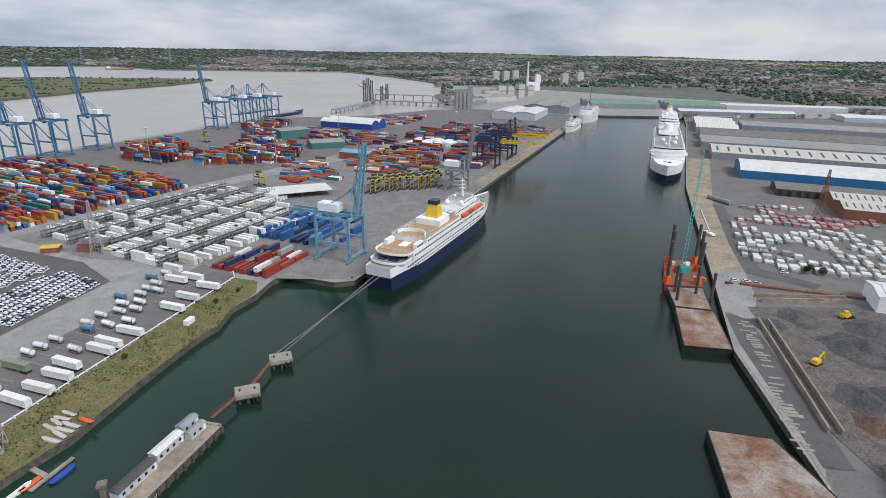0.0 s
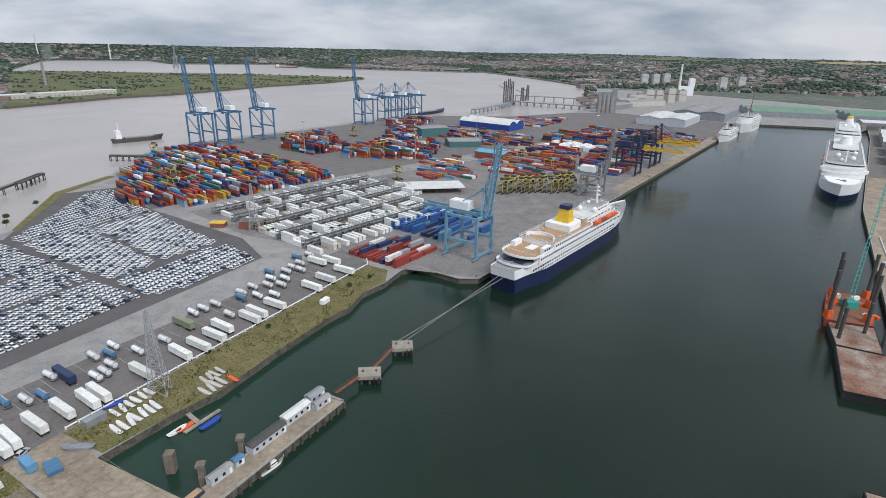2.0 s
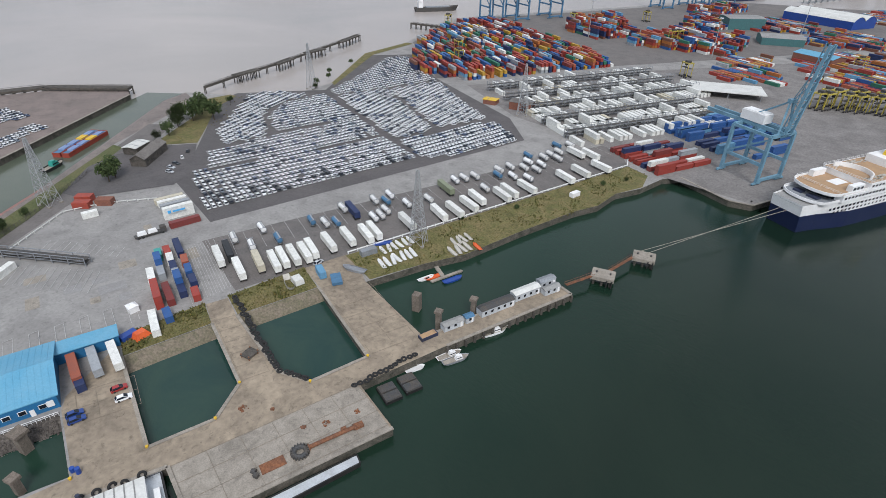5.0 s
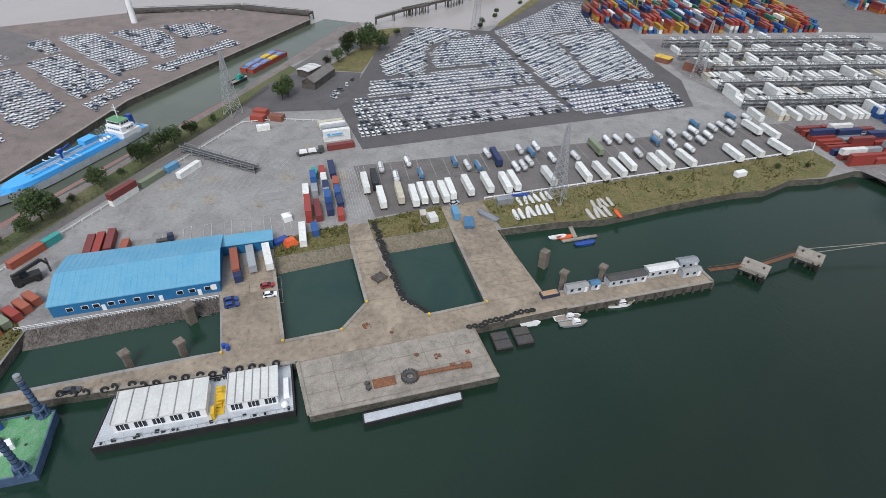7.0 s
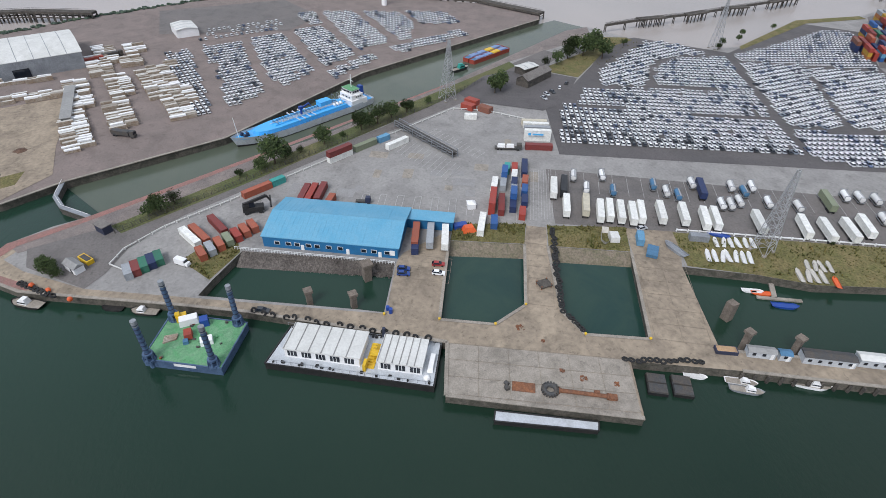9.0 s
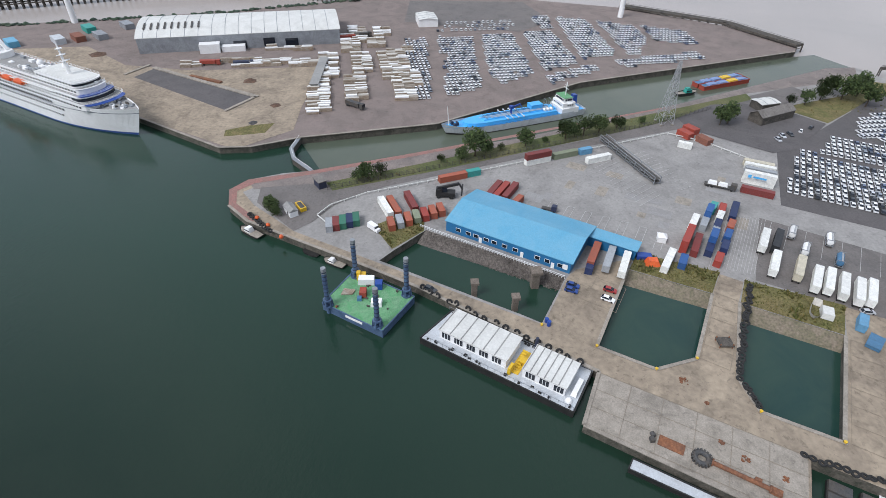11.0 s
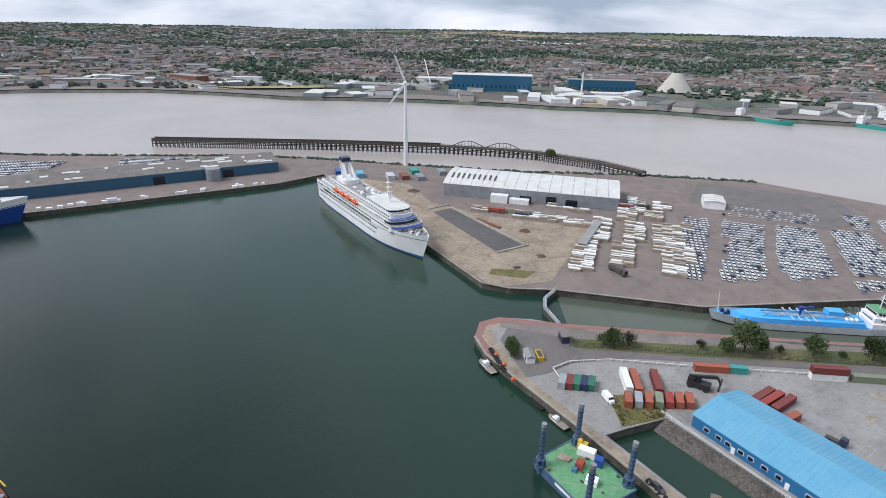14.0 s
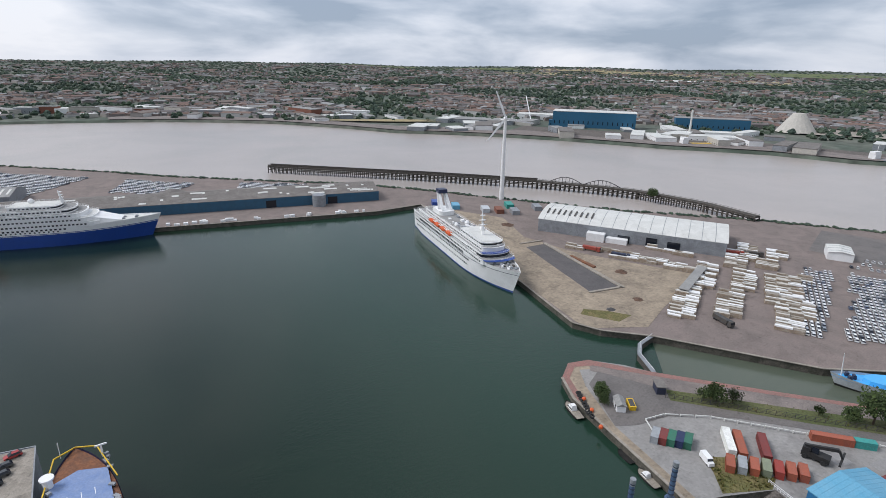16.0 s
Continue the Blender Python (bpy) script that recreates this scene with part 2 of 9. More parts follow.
M["green_roof"] = material("green_roof", (0.16, 0.27, 0.19), 0.8, 0, (0.13, 0.22, 0.16), 0.06, 1.0, 0.1)
M["brick"] = material("brick", (0.24, 0.095, 0.06), 0.9, 0, (0.18, 0.08, 0.06), 0.6, 4, 0.2)
M["pale_wall"] = material("pale_wall", (0.52, 0.49, 0.44), 0.85, 0, (0.43, 0.41, 0.37), 0.2, 2, 0.1)
M["teal_wall"] = material("teal_wall", (0.055, 0.155, 0.16), 0.6, 0, (0.05, 0.13, 0.135), 0.3, 2, 0.1)
M["hall_blue"] = material("hall_blue", (0.02, 0.125, 0.235), 0.55, 0, (0.025, 0.115, 0.20), 0.3, 2, 0.1)
M["barge_deck"] = material("barge_deck", (0.19, 0.085, 0.045), 0.92, 0, (0.36, 0.32, 0.275), 0.045, 1.5, 0.25, 0.2, stain=0.35)
M["timber_side"] = material("timber_side", (0.30, 0.225, 0.16), 0.9, 0, (0.42, 0.37, 0.31), 0.5, 3, 0.25)
M["tyre"] = material("tyre", (0.018, 0.018, 0.018), 0.9, 0, (0.03, 0.03, 0.03), 2, 8, 0.2)
M["green_deck"] = material("green_deck", (0.10, 0.30, 0.13), 0.8, 0, (0.17, 0.33, 0.19), 0.35, 3, 0.2, stain=0.25)
M["bark"] = material("bark", (0.10, 0.075, 0.05), 0.95, 0, (0.07, 0.055, 0.04), 2, 9, 0.3, 0.4)
M["leaf"] = material("leaf", (0.035, 0.06, 0.016), 0.9, 0, (0.06, 0.085, 0.028), 0.5, 3, 0.3, 0, ((1, 1, 1), (0.7, 0.75, 0.7), (1.25, 1.2, 1.0), (0.85, 0.9, 0.8)))
M["green_steel"] = material("green_steel", (0.03, 0.30, 0.25), 0.5, 0, (0.03, 0.25, 0.21), 0.4, 3, 0.1)


# ---- building blocks ----
class Build:
    """Gathers corners and faces of one mesh."""

    def __init__(self):
        self.v, self.f, self.m = [], [], Matrix.Identity(4)

    def add(self, verts, faces):
        k = len(self.v)
        self.v += [tuple(self.m @ Vector(p)) for p in verts]
        self.f += [tuple(k + i for i in q) for q in faces]
        return self

    def box(self, x, y, z, sx, sy, sz, turn=0.0, taper=1.0):
        """A box whose base is centred at x, y, z."""
        c, s = math.cos(radians(turn)), math.sin(radians(turn))
        pts = []
        for h, k in ((0, 1.0), (sz, taper)):
            for a, b in ((-1, -1), (1, -1), (1, 1), (-1, 1)):
                u, w = a * sx / 2 * k, b * sy / 2 * k
                pts.append((x + u * c - w * s, y + u * s + w * c, z + h))
        return self.add(pts, ((3, 2, 1, 0), (4, 5, 6, 7), (0, 1, 5, 4), (1, 2, 6, 5), (2, 3, 7, 6), (3, 0, 4, 7)))

    def prism(self, ring, z0, z1, grow=1.0):
        n = len(ring)
        cx, cy = sum(p[0] for p in ring) / n, sum(p[1] for p in ring) / n
        pts = [(p[0], p[1], z0) for p in ring] + [(cx + (p[0] - cx) * grow, cy + (p[1] - cy) * grow, z1) for p in ring]
        return self.add(pts, [tuple(range(n))[::-1], tuple(range(n, 2 * n))] + [(i, (i + 1) % n, n + (i + 1) % n, n + i) for i in range(n)])

    def rod(self, p, q, r, n=6, r2=None):
        p, q = Vector(p), Vector(q)
        d = (q - p).normalized()
        a = d.orthogonal().normalized()
        b = d.cross(a)
        r2 = r if r2 is None else r2
        pts = []
        for c, k in ((p, r), (q, r2)):
            for i in range(n):
                w = 2 * math.pi * (i + 0.5) / n
                pts.append(c + k * (math.cos(w) * a + math.sin(w) * b))
        return self.add(pts, [tuple(range(n))[::-1], tuple(range(n, 2 * n))] + [(i, (i + 1) % n, n + (i + 1) % n, n + i) for i in range(n)])

    def beam(self, p, q, w, h=None):
        """A square bar from p to q."""
        p, q = Vector(p), Vector(q)
        d = (q - p).normalized()
        side = d.cross(Vector((0, 0, 1)))
        side = Vector((1, 0, 0)) if side.length < 1e-3 else side.normalized()
        top = side.cross(d)
        h = h or w
        pts = [c + a * side * w / 2 + b * top * h / 2 for c in (p, q) for a, b in ((-1, -1), (1, -1), (1, 1), (-1, 1))]
        return self.add(pts, ((3, 2, 1, 0), (4, 5, 6, 7), (0, 1, 5, 4), (1, 2, 6, 5), (2, 3, 7, 6), (3, 0, 4, 7)))

    def dome(self, x, y, z, r, n=10, rows=4, squash=1.0):
        pts, fs = [], []
        for j in range(rows):
            w = math.pi / 2 * j / rows
            pts += [(x + r * math.cos(w) * math.cos(2 * math.pi * i / n), y + r * math.cos(w) * math.sin(2 * math.pi * i / n), z + squash * r * math.sin(w)) for i in range(n)]
        pts.append((x, y, z + squash * r))
        for j in range(rows - 1):
            fs += [(j * n + i, j * n + (i + 1) % n, (j + 1) * n + (i + 1) % n, (j + 1) * n + i) for i in range(n)]
        fs += [((rows - 1) * n + i, (rows - 1) * n + (i + 1) % n, rows * n) for i in range(n)]
        return self.add(pts, fs)

    def ball(self, x, y, z, r, n=10):
        self.dome(x, y, z, r, n)
        k = len(self.v)
        self.dome(x, y, z, r, n, squash=-1.0)
        return self

    def ring(self, x, y, z, r, t, n=14, m=6, upright=None):
        """A tyre-like ring, lying flat or standing along the heading upright (degrees)."""
        pts, fs = [], []
        for i in range(n):
            a = 2 * math.pi * i / n
            for j in range(m):
                b = 2 * math.pi * j / m
                u, v, w = (r + t * math.cos(b)) * math.cos(a), (r + t * math.cos(b)) * math.sin(a), t * math.sin(b)
                if upright is not None:
                    c, s = math.cos(radians(upright)), math.sin(radians(upright))
                    u, v, w = u * c - w * s, u * s + w * c, v
                pts.append((x + u, y + v, z + w))
        for i in range(n):
            for j in range(m):
                fs.append((i * m + j, ((i + 1) % n) * m + j, ((i + 1) % n) * m + (j + 1) % m, i * m + (j + 1) % m))
        return self.add(pts, fs)

    def tower(self, rows):
        """One closed stepped block from rows of (z, size x, size y)."""
        pts = [(a * sx / 2, b_ * sy / 2, z) for z, sx, sy in rows for a, b_ in ((-1, -1), (1, -1), (1, 1), (-1, 1))]
        n = len(rows)
        fs = [(3, 2, 1, 0), tuple(4 * n - 4 + i for i in range(4))]
        for j in range(n - 1):
            fs += [(4 * j + i, 4 * j + (i + 1) % 4, 4 * j + 4 + (i + 1) % 4, 4 * j + 4 + i) for i in range(4)]
        return self.add(pts, fs)

    def mesh(self, name):
        me = bpy.data.meshes.new(name)
        me.from_pydata(self.v, [], self.f)
        me.update()
        return me


def part(name, b, mat, parent=None, label="", kind=""):
    """Links gathered geometry (or a ready mesh) as one object, under a thing or part."""
    me = b.mesh(name) if isinstance(b, Build) else b
    if not me.materials:
        me.materials.append(M[mat] if isinstance(mat, str) else mat)
    ob = new(name, me)
    ob.parent = parent
    return tagged(ob, label, "", "", kind)


def thing(name, at=(0, 0, 0), turn=0.0, label="", category="", group="", kind=""):
    """An Empty at a thing's base that carries its parts."""
    ob = new(name)
    ob.matrix_world = pose(*at, 0, 0, turn)
    return tagged(ob, label, category, group, kind)


def solo(name, b, mat, label="", category="", group="", kind=""):
    return tagged(part(name, b, mat), label, category, group, kind)


def heading(p, q):
    return math.degrees(math.atan2(q[1] - p[1], q[0] - p[0]))


def inside(x, y, ring):
    odd = False
    for (ax, ay), (bx, by) in zip(ring, ring[1:] + ring[:1]):
        if (ay > y) != (by > y) and x < (bx - ax) * (y - ay) / (by - ay) + ax:
            odd = not odd
    return odd


def slab(name, ring, z0, z1, mat, label="", category="ground", holes=()):
    """A level sheet of ground with its edge walls; holes are rings cut through it."""
    bm = bmesh.new()
    for r in (ring, *holes):
        vs = [bm.verts.new((x, y, z1)) for x, y in r]
        for a, b in zip(vs, vs[1:] + vs[:1]):
            bm.edges.new((a, b))
    bmesh.ops.triangle_fill(bm, use_beauty=True, edges=bm.edges[:])
    for f in bm.faces:
        if f.normal.z < 0:
            f.normal_flip()
    top = bpy.data.meshes.new(name)
    bm.to_mesh(top)
    bm.free()
    ob = part(name, top, mat)
    tagged(ob, label, category, "", "structure")
    return ob


def quay(name, ring, z0, z1, mat="quay_wall", label="", closed=True):
    """The upright wall along a waterside edge."""
    b = Build()
    pairs = list(zip(ring, ring[1:] + ring[:1])) if closed else list(zip(ring, ring[1:]))
    for (ax, ay), (bx, by) in pairs:
        b.add([(ax, ay, z0), (bx, by, z0), (bx, by, z1), (ax, ay, z1)], [(0, 1, 2, 3)])
    return tagged(part(name, b, mat), label, "wall", "", "structure")

# ---- ground, water and quays ----
WATER, RIVER = -3.0, -3.6
DOCK = Vector((0.367, 0.930, 0)).normalized()          # the long dock's heading
b = Build().box(-500, 500, RIVER - 4, 9600, 9600, 4)
tagged(part("water", b, "river_water"), "grey-brown tidal river water with small ripples", "water", "", "structure")

PENINSULA = [(285, 1095), (44, 494), (-45, 265), (-55, 262), (-82, 272), (-88, 264), (-91, 245), (-97, 231), (-97, 214), (-102, 201), (-109, 169),
             (-114, 140), (-121, 124), (-128, 101), (-133, 101), (-92, 94), (-92, 93), (-78, 148), (-70, 146), (-84, 96), (-91, 67), (-73, 63), (-86, 15), (-104, 18), (-112, -6),
             (-123, -39), (-129, -62), (-135, -88), (-140, -109), (-147, -121), (-157, -127), (-166, -124), (-175, -113), (-180, -103), (-205, -70), (-236, -24),
             (-296, 45), (-359, 112), (-391, 146), (-399, 165), (-372, 184), (-343, 225), (-347, 255), (-405, 338), (-413, 402), (-455, 480), (-476, 540),
             (-300, 978), (-180, 985), (-127, 1030), (-26, 1143), (24, 1275), (34, 1700), (30, 1990), (900, 1990), (900, 1100)]
POND_1 = [(-151, 25.5), (-146, 51.5), (-116, 44), (-109, 33), (-113, 17)]
POND_2 = [(-144, 59.2), (-137.5, 87.2), (-98, 76), (-102, 58), (-112, 54)]
POND_0 = [(-153, -45), (-141.3, 6), (-118, 1), (-120, -6), (-132, -55), (-139, -52)]
ground = slab("ground", PENINSULA, -8, 0, "concrete", "pale grey concrete dock ground", "ground", (POND_1, POND_2, POND_0))
quay("quay_wall_west", PENINSULA, -9, 0, label="dark weed-stained concrete quay wall")
for k, pond in enumerate((POND_0, POND_1, POND_2)):
    quay("pond_wall_%d" % (k + 1), pond, -9, 0, label="dark stained concrete wall of a dock inlet")

EAST = [(111, 119), (123, 198), (228, 496), (423, 959), (470, 1082), (900, 1100), (2600, 1400), (2600, -900), (300, -900), (190, -495), (120, -330), (62, -165), (75, -60)]
slab("ground_east", EAST, -8, 0, "tarmac", "worn grey tarmac dockside ground")
quay("quay_wall_east", EAST, -9, 0, label="weathered concrete quay wall")
NORTH = [(285, 1095), (900, 1100), (470, 1082)]
SOUTH = [(-421, 135), (-318, -1), (-240, -65), (-207, -121), (-192, -138), (-187, -151), (-201, -198), (-252, -377), (-209, -377), (-99, -408), (-46, -424), (34, -449), (190, -495),
         (300, -900), (120, -850), (43, -769), (-54, -668), (-99, -613), (-179, -538), (-240, -484), (-283, -428), (-330, -352), (-384, -271), (-454, -189), (-500, -119), (-500, 20), (-470, 100), (-432, 138)]
slab("ground_south", SOUTH, -8, 0, "red_paving", "reddish-brown paved dock ground")
quay("quay_wall_south", SOUTH, -9, 0, label="dark stained concrete lock and quay wall")

# dock basin and lock water, enclosed by the quays and the lock gate
BASIN = [(285, 1110), (480, 1110), (440, 959), (245, 496), (140, 198), (130, 119), (90, -60), (80, -165), (140, -330), (205, -505), (34, -462), (-46, -434), (-99, -418), (-209, -390), (-258, -385),
         (-215, -198), (-200, -151), (-212, -126), (-184, -100), (-150, -100), (-110, 0), (-160, 20), (-155, 100), (-130, 120), (-110, 200), (-95, 290), (-50, 290), (40, 520)]
b = Build()
bm = bmesh.new()
bm.faces.new([bm.verts.new((x, y, WATER)) for x, y in BASIN])
bmesh.ops.triangulate(bm, faces=bm.faces[:])
for f in bm.faces:
    if f.normal.z < 0:
        f.normal_flip()
me = bpy.data.meshes.new("dock_water"); bm.to_mesh(me); bm.free()
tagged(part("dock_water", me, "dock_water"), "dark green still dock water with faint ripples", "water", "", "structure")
b = Build().add([(x, y, WATER) for x, y in POND_0], [tuple(range(len(POND_0)))])
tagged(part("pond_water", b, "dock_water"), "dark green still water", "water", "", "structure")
for k, pond in enumerate((POND_1, POND_2)):
    b = Build().add([(x, y, WATER + 0.02) for x, y in pond], [tuple(range(len(pond)))])
    tagged(part("inlet_water_%d" % (k + 1), b, "inlet_water"), "still teal-green shallow water of an inlet", "water", "", "structure")
b = Build().add([(x, y, RIVER + 0.3) for x, y in ((-184, -100), (-212, -126), (-330, -5), (-430, 150), (-400, 175), (-290, 60))], [(0, 1, 2, 3, 4, 5)])
tagged(part("lock_water", b, "lock_water"), "greenish-brown lock channel water", "water", "", "structure")

# far shores: one sheet from the river bank to the hills on the skyline
SHORE = ((-140, 1500), (-60, 1500), (-20, 1700), (-8, 1900), (-1, 1971), (4.7, 2524), (10, 3085), (14, 3070), (26.6, 3235), (30, 3800), (39.6, 3700), (41, 4250), (48.5, 4300), (50, 3500), (51, 3000), (52, 1300), (56, 1160), (62, 1092), (66, 1133),
         (89, 1018), (95, 967), (107, 906), (113, 917), (122, 896), (135, 936), (149, 977), (161, 1137), (170, 1210))
def shore(theta):
    pts = sorted(SHORE)
    pts = [(pts[-1][0] - 360, pts[-1][1])] + pts + [(pts[0][0] + 360, pts[0][1])]
    for (a, r), (c, s) in zip(pts, pts[1:]):
        if a <= theta <= c:
            return r + (s - r) * (theta - a) / (c - a)
    return 1500


def height(x, y):
    """The far land's rise to the skyline hills."""
    r = math.hypot(x, y)
    theta = math.degrees(math.atan2(-x, y))
    foot = max(1700, shore(theta) + 80)
    t = min(max((r - foot) / (4800 - foot), 0), 1)
    south = 1.0 if theta > 60 or theta < -100 else 0.75
    t = t ** (1.25 if south == 1.0 else 1.7)
    n = noise.noise(Vector((x / 900, y / 900, 0.3)))
    return 90 * t + 16 * n * min(1, t * 2.5) + 1.0


b = Build()
cols, rows_ = 360, 40
for i in range(cols):
    theta = -190 + i
    r0 = shore(theta)
    for j in range(rows_ + 1):
        r = r0 + (4880 - r0) * (j / rows_) ** 1.15
        x, y = -r * math.sin(radians(theta)), r * math.cos(radians(theta))
        b.v.append((x, y, height(x, y) if j else 0.6))
    x, y = -r0 * math.sin(radians(theta)), r0 * math.cos(radians(theta))
n = rows_ + 1
for i in range(cols):
    for j in range(rows_):
        p, q = i * n, ((i + 1) % cols) * n
        b.f.append((p + j, q + j, q + j + 1, p + j + 1))
k = len(b.v)
for i in range(cols):
    x, y, z = b.v[i * n]
    b.v.append((x * 0.995, y * 0.995, RIVER - 1))
for i in range(cols):
    b.f.append((k + i, k + (i + 1) % cols, ((i + 1) % cols) * n, i * n))
tagged(part("ground_far", b, "far_land"), "dark green and brown far countryside rising to low hills", "ground", "", "structure")
# the low marsh point on the opposite bank
POINT = [(-1010, 790), (-1000, 1030), (-956, 1143), (-935, 1330), (-920, 1521), (-846, 1770), (-837, 2077), (-880, 2120), (-1060, 2116), (-1428, 2048), (-2081, 1791), (-2171, 1706), (-1500, 900)]
slab("ground_marsh", POINT, -8, 0.8, "dark_grass", "flat green marsh point")
quay("bank_marsh", POINT, -8, 0.8, "rubble", "brown stony river bank")

# ---- surfaces laid over the ground ----
LAID = [0]


def lay(name, ring, mat, label, z=0.03):
    LAID[0] += 1
    z += 0.004 * LAID[0]
    b = Build().add([(x, y, z) for x, y in ring], [tuple(range(len(ring)))])
    bm = bmesh.new(); me = b.mesh(name); bm.from_mesh(me)
    bmesh.ops.triangulate(bm, faces=bm.faces[:])
    for f in bm.faces:
        if f.normal.z < 0:
            f.normal_flip()
    bm.to_mesh(me); bm.free()
    return tagged(part(name, me, mat), label, "ground", "", "structure")


lay("pavement_fingers", [(-160, 106), (-147, 108), (-141, 107), (-128, 101), (-92, 94), (-78, 148), (-70, 146), (-84, 96), (-91, 67), (-73, 63), (-86, 15), (-104, 18), (-113, 16.5), (-109, 33), (-116, 44), (-146, 51.5), (-157, 55), (-155, 62),
     (-144, 59), (-112, 53.5), (-102, 57.5), (-97.5, 76.5), (-137.5, 87.5), (-153, 91)], "old_concrete", "sandy worn concrete jetties")
lay("pavement_platform", [(-91.5, 66.5), (-73.5, 62.5), (-86.3, 15.5), (-103.5, 18.5)], "coping", "greyer worn concrete slab of the jetty head")
lay("pavement_quayside", [(-104, 18), (-113, 17), (-151, 25), (-158, 28), (-146, 9), (-141.3, 6.5), (-117.5, 1.5), (-119, -6), (-131, -56), (-139, -90), (-150, -112), (-157, -121), (-168, -115), (-166, -124), (-157, -127), (-147, -121), (-140, -109), (-135, -88), (-129, -62), (-123, -39), (-112, -6)], "old_concrete", "sandy worn concrete quayside")
lay("tarmac_trailer_park", [(-197, 74), (-130, 294), (-108, 266), (-147, 109), (-157, 66)], "tarmac", "dark worn tarmac parking strip")
CAR_PARK = [(-209, 84), (-170, 259), (-200, 285), (-300, 322), (-372, 368), (-398, 335), (-335, 240), (-372, 190), (-362, 165), (-320, 140), (-290, 118), (-258, 92)]
# the shade in the gaps between cars is put into this ground's colour
lay("tarmac_car_park", CAR_PARK, "park_tarmac", "worn tarmac car storage ground, darkened for the shade between cars")
lay("grass_bank", [(-147, 107), (-108, 266), (-95, 262), (-91, 247), (-97, 231), (-97, 214), (-102, 201), (-109, 169), (-114, 140), (-121, 124), (-128, 103)], "grass", "dry olive grass bank", 0.05)
lay("grass_inlet", [(-161, 29), (-158, 55), (-146.2, 51.5), (-151.2, 26)], "grass", "dry olive grass above an inlet", 0.05)
lay("grass_inlet_2", [(-156, 62.5), (-152, 91), (-137.8, 87), (-144.2, 59.6)], "grass", "dry olive grass above an inlet", 0.05)
lay("scrub_inlet", [(-150, -64), (-139, -53), (-152.5, -45.5), (-158, -47), (-158, -58)], "grass", "rough grass at the inlet corner", 0.05)
lay("road_lock", [(-145, -90), (-158, -87), (-169, -79), (-216, -21), (-256, 32), (-300, 90), (-340, 128), (-350, 118), (-300, 60), (-266, 30), (-245, 8), (-196, -55), (-173, -82), (-160, -93), (-150, -98)], "tarmac", "dark tarmac road beside the lock", 0.05)
lay("grass_lock", [(-173, -93), (-200, -60), (-279, 31), (-330, 90), (-322, 92), (-266, 32), (-196, -52), (-168, -88)], "dark_grass", "green grass strip beside the lock", 0.07)
lay("lock_side", [(-166, -124), (-180, -103), (-205, -70), (-236, -24), (-296, 45), (-359, 112), (-391, 146), (-399, 165), (-376, 160), (-330, 90), (-279, 31), (-200, -60), (-173, -93), (-160, -118)], "quay_paving", "brownish worn paving beside the lock", 0.03)
lay("head_tarmac", [(-139, -90), (-146, -86), (-159, -83), (-169, -76), (-200, -50), (-173, -93), (-162, -116), (-152, -112)], "tarmac", "dark worn tarmac at the lock head", 0.03)
lay("red_paving_lock", [(-140, -107), (-147, -121), (-157, -127), (-166, -124), (-180, -103), (-205, -70), (-296, 45), (-293, 43.5), (-203, -68), (-177, -102), (-164, -120), (-157, -123.5), (-149, -119), (-142, -106)], "red_edge", "reddish brick edging along the lock", 0.06)
lay("yard_east_lane", [(155, 288), (229, 497), (290, 640), (316, 640), (222, 430), (186, 330), (172, 284)], "old_concrete", "sandy concrete quayside lane", 0.03)
lay("apron_east", [(124, 199), (155, 288), (172, 284), (160, 250), (146, 226), (126, 146), (113, 126), (112, 120)], "concrete", "pale worn concrete quay apron", 0.03)
lay("road_east", [(172, 284), (186, 330), (222, 430), (230, 428), (196, 330), (184, 290), (205, 268), (198, 262)], "park_tarmac", "dark tarmac road through the east yard", 0.03)
lay("yard_terminal", [(-131, 284), (-90, 266), (-45, 266), (44, 495), (160, 800), (60, 850), (-190, 470), (-270, 325), (-200, 290)], "yard", "grey concrete container yard", 0.02)
lay("yard_containers", [(-300, 322), (-215, 470), (-40, 760), (60, 860), (160, 810), (270, 1085), (60, 1180), (-26, 1140), (-127, 1028), (-290, 970), (-460, 545), (-445, 490), (-410, 405)], "tarmac", "grey tarmac container terminal ground", 0.025)
lay("yard_sandy", [(-190, -142), (-189, -150), (-201.5, -198), (-251, -374), (-283, -307), (-262, -262), (-266, -222), (-276, -196), (-297, -150), (-240, -137), (-213, -128)], "old_concrete", "bare sandy concrete ground", 0.03)
lay("yard_weeds", [(-197, -155), (-206, -139), (-217, -140), (-211, -150), (-203, -158)], "grass", "weedy strip on the bare yard")
lay("bay_dark", [(-247, -244), (-262, -242), (-242, -166), (-223, -171)], "park_tarmac", "dark sunken tarmac bay", 0.05)
b = Build()
for p, q, w in (((-263, -243), (-242.5, -164), 2.6), ((-242.5, -165), (-221.5, -170), 1.6), ((-248, -251), (-266, -248), 1.6)):
    b.beam((*p, 0.3), (*q, 0.3), w, 0.7)
solo("bay_kerb", b, "coping", "raised pale concrete kerb round a sunken bay", "kerb")
solo("timber_baulk", Build().box(-256, -204, 0.05, 22, 2.2, 0.9, 81), "rust", "long rusty beam beside the sunken bay", "beam")
lay("lot_south", [(-462, -150), (-490, -60), (-440, -30), (-405, -50), (-402, -135)], "tarmac", "grey tarmac parking ground by the river")
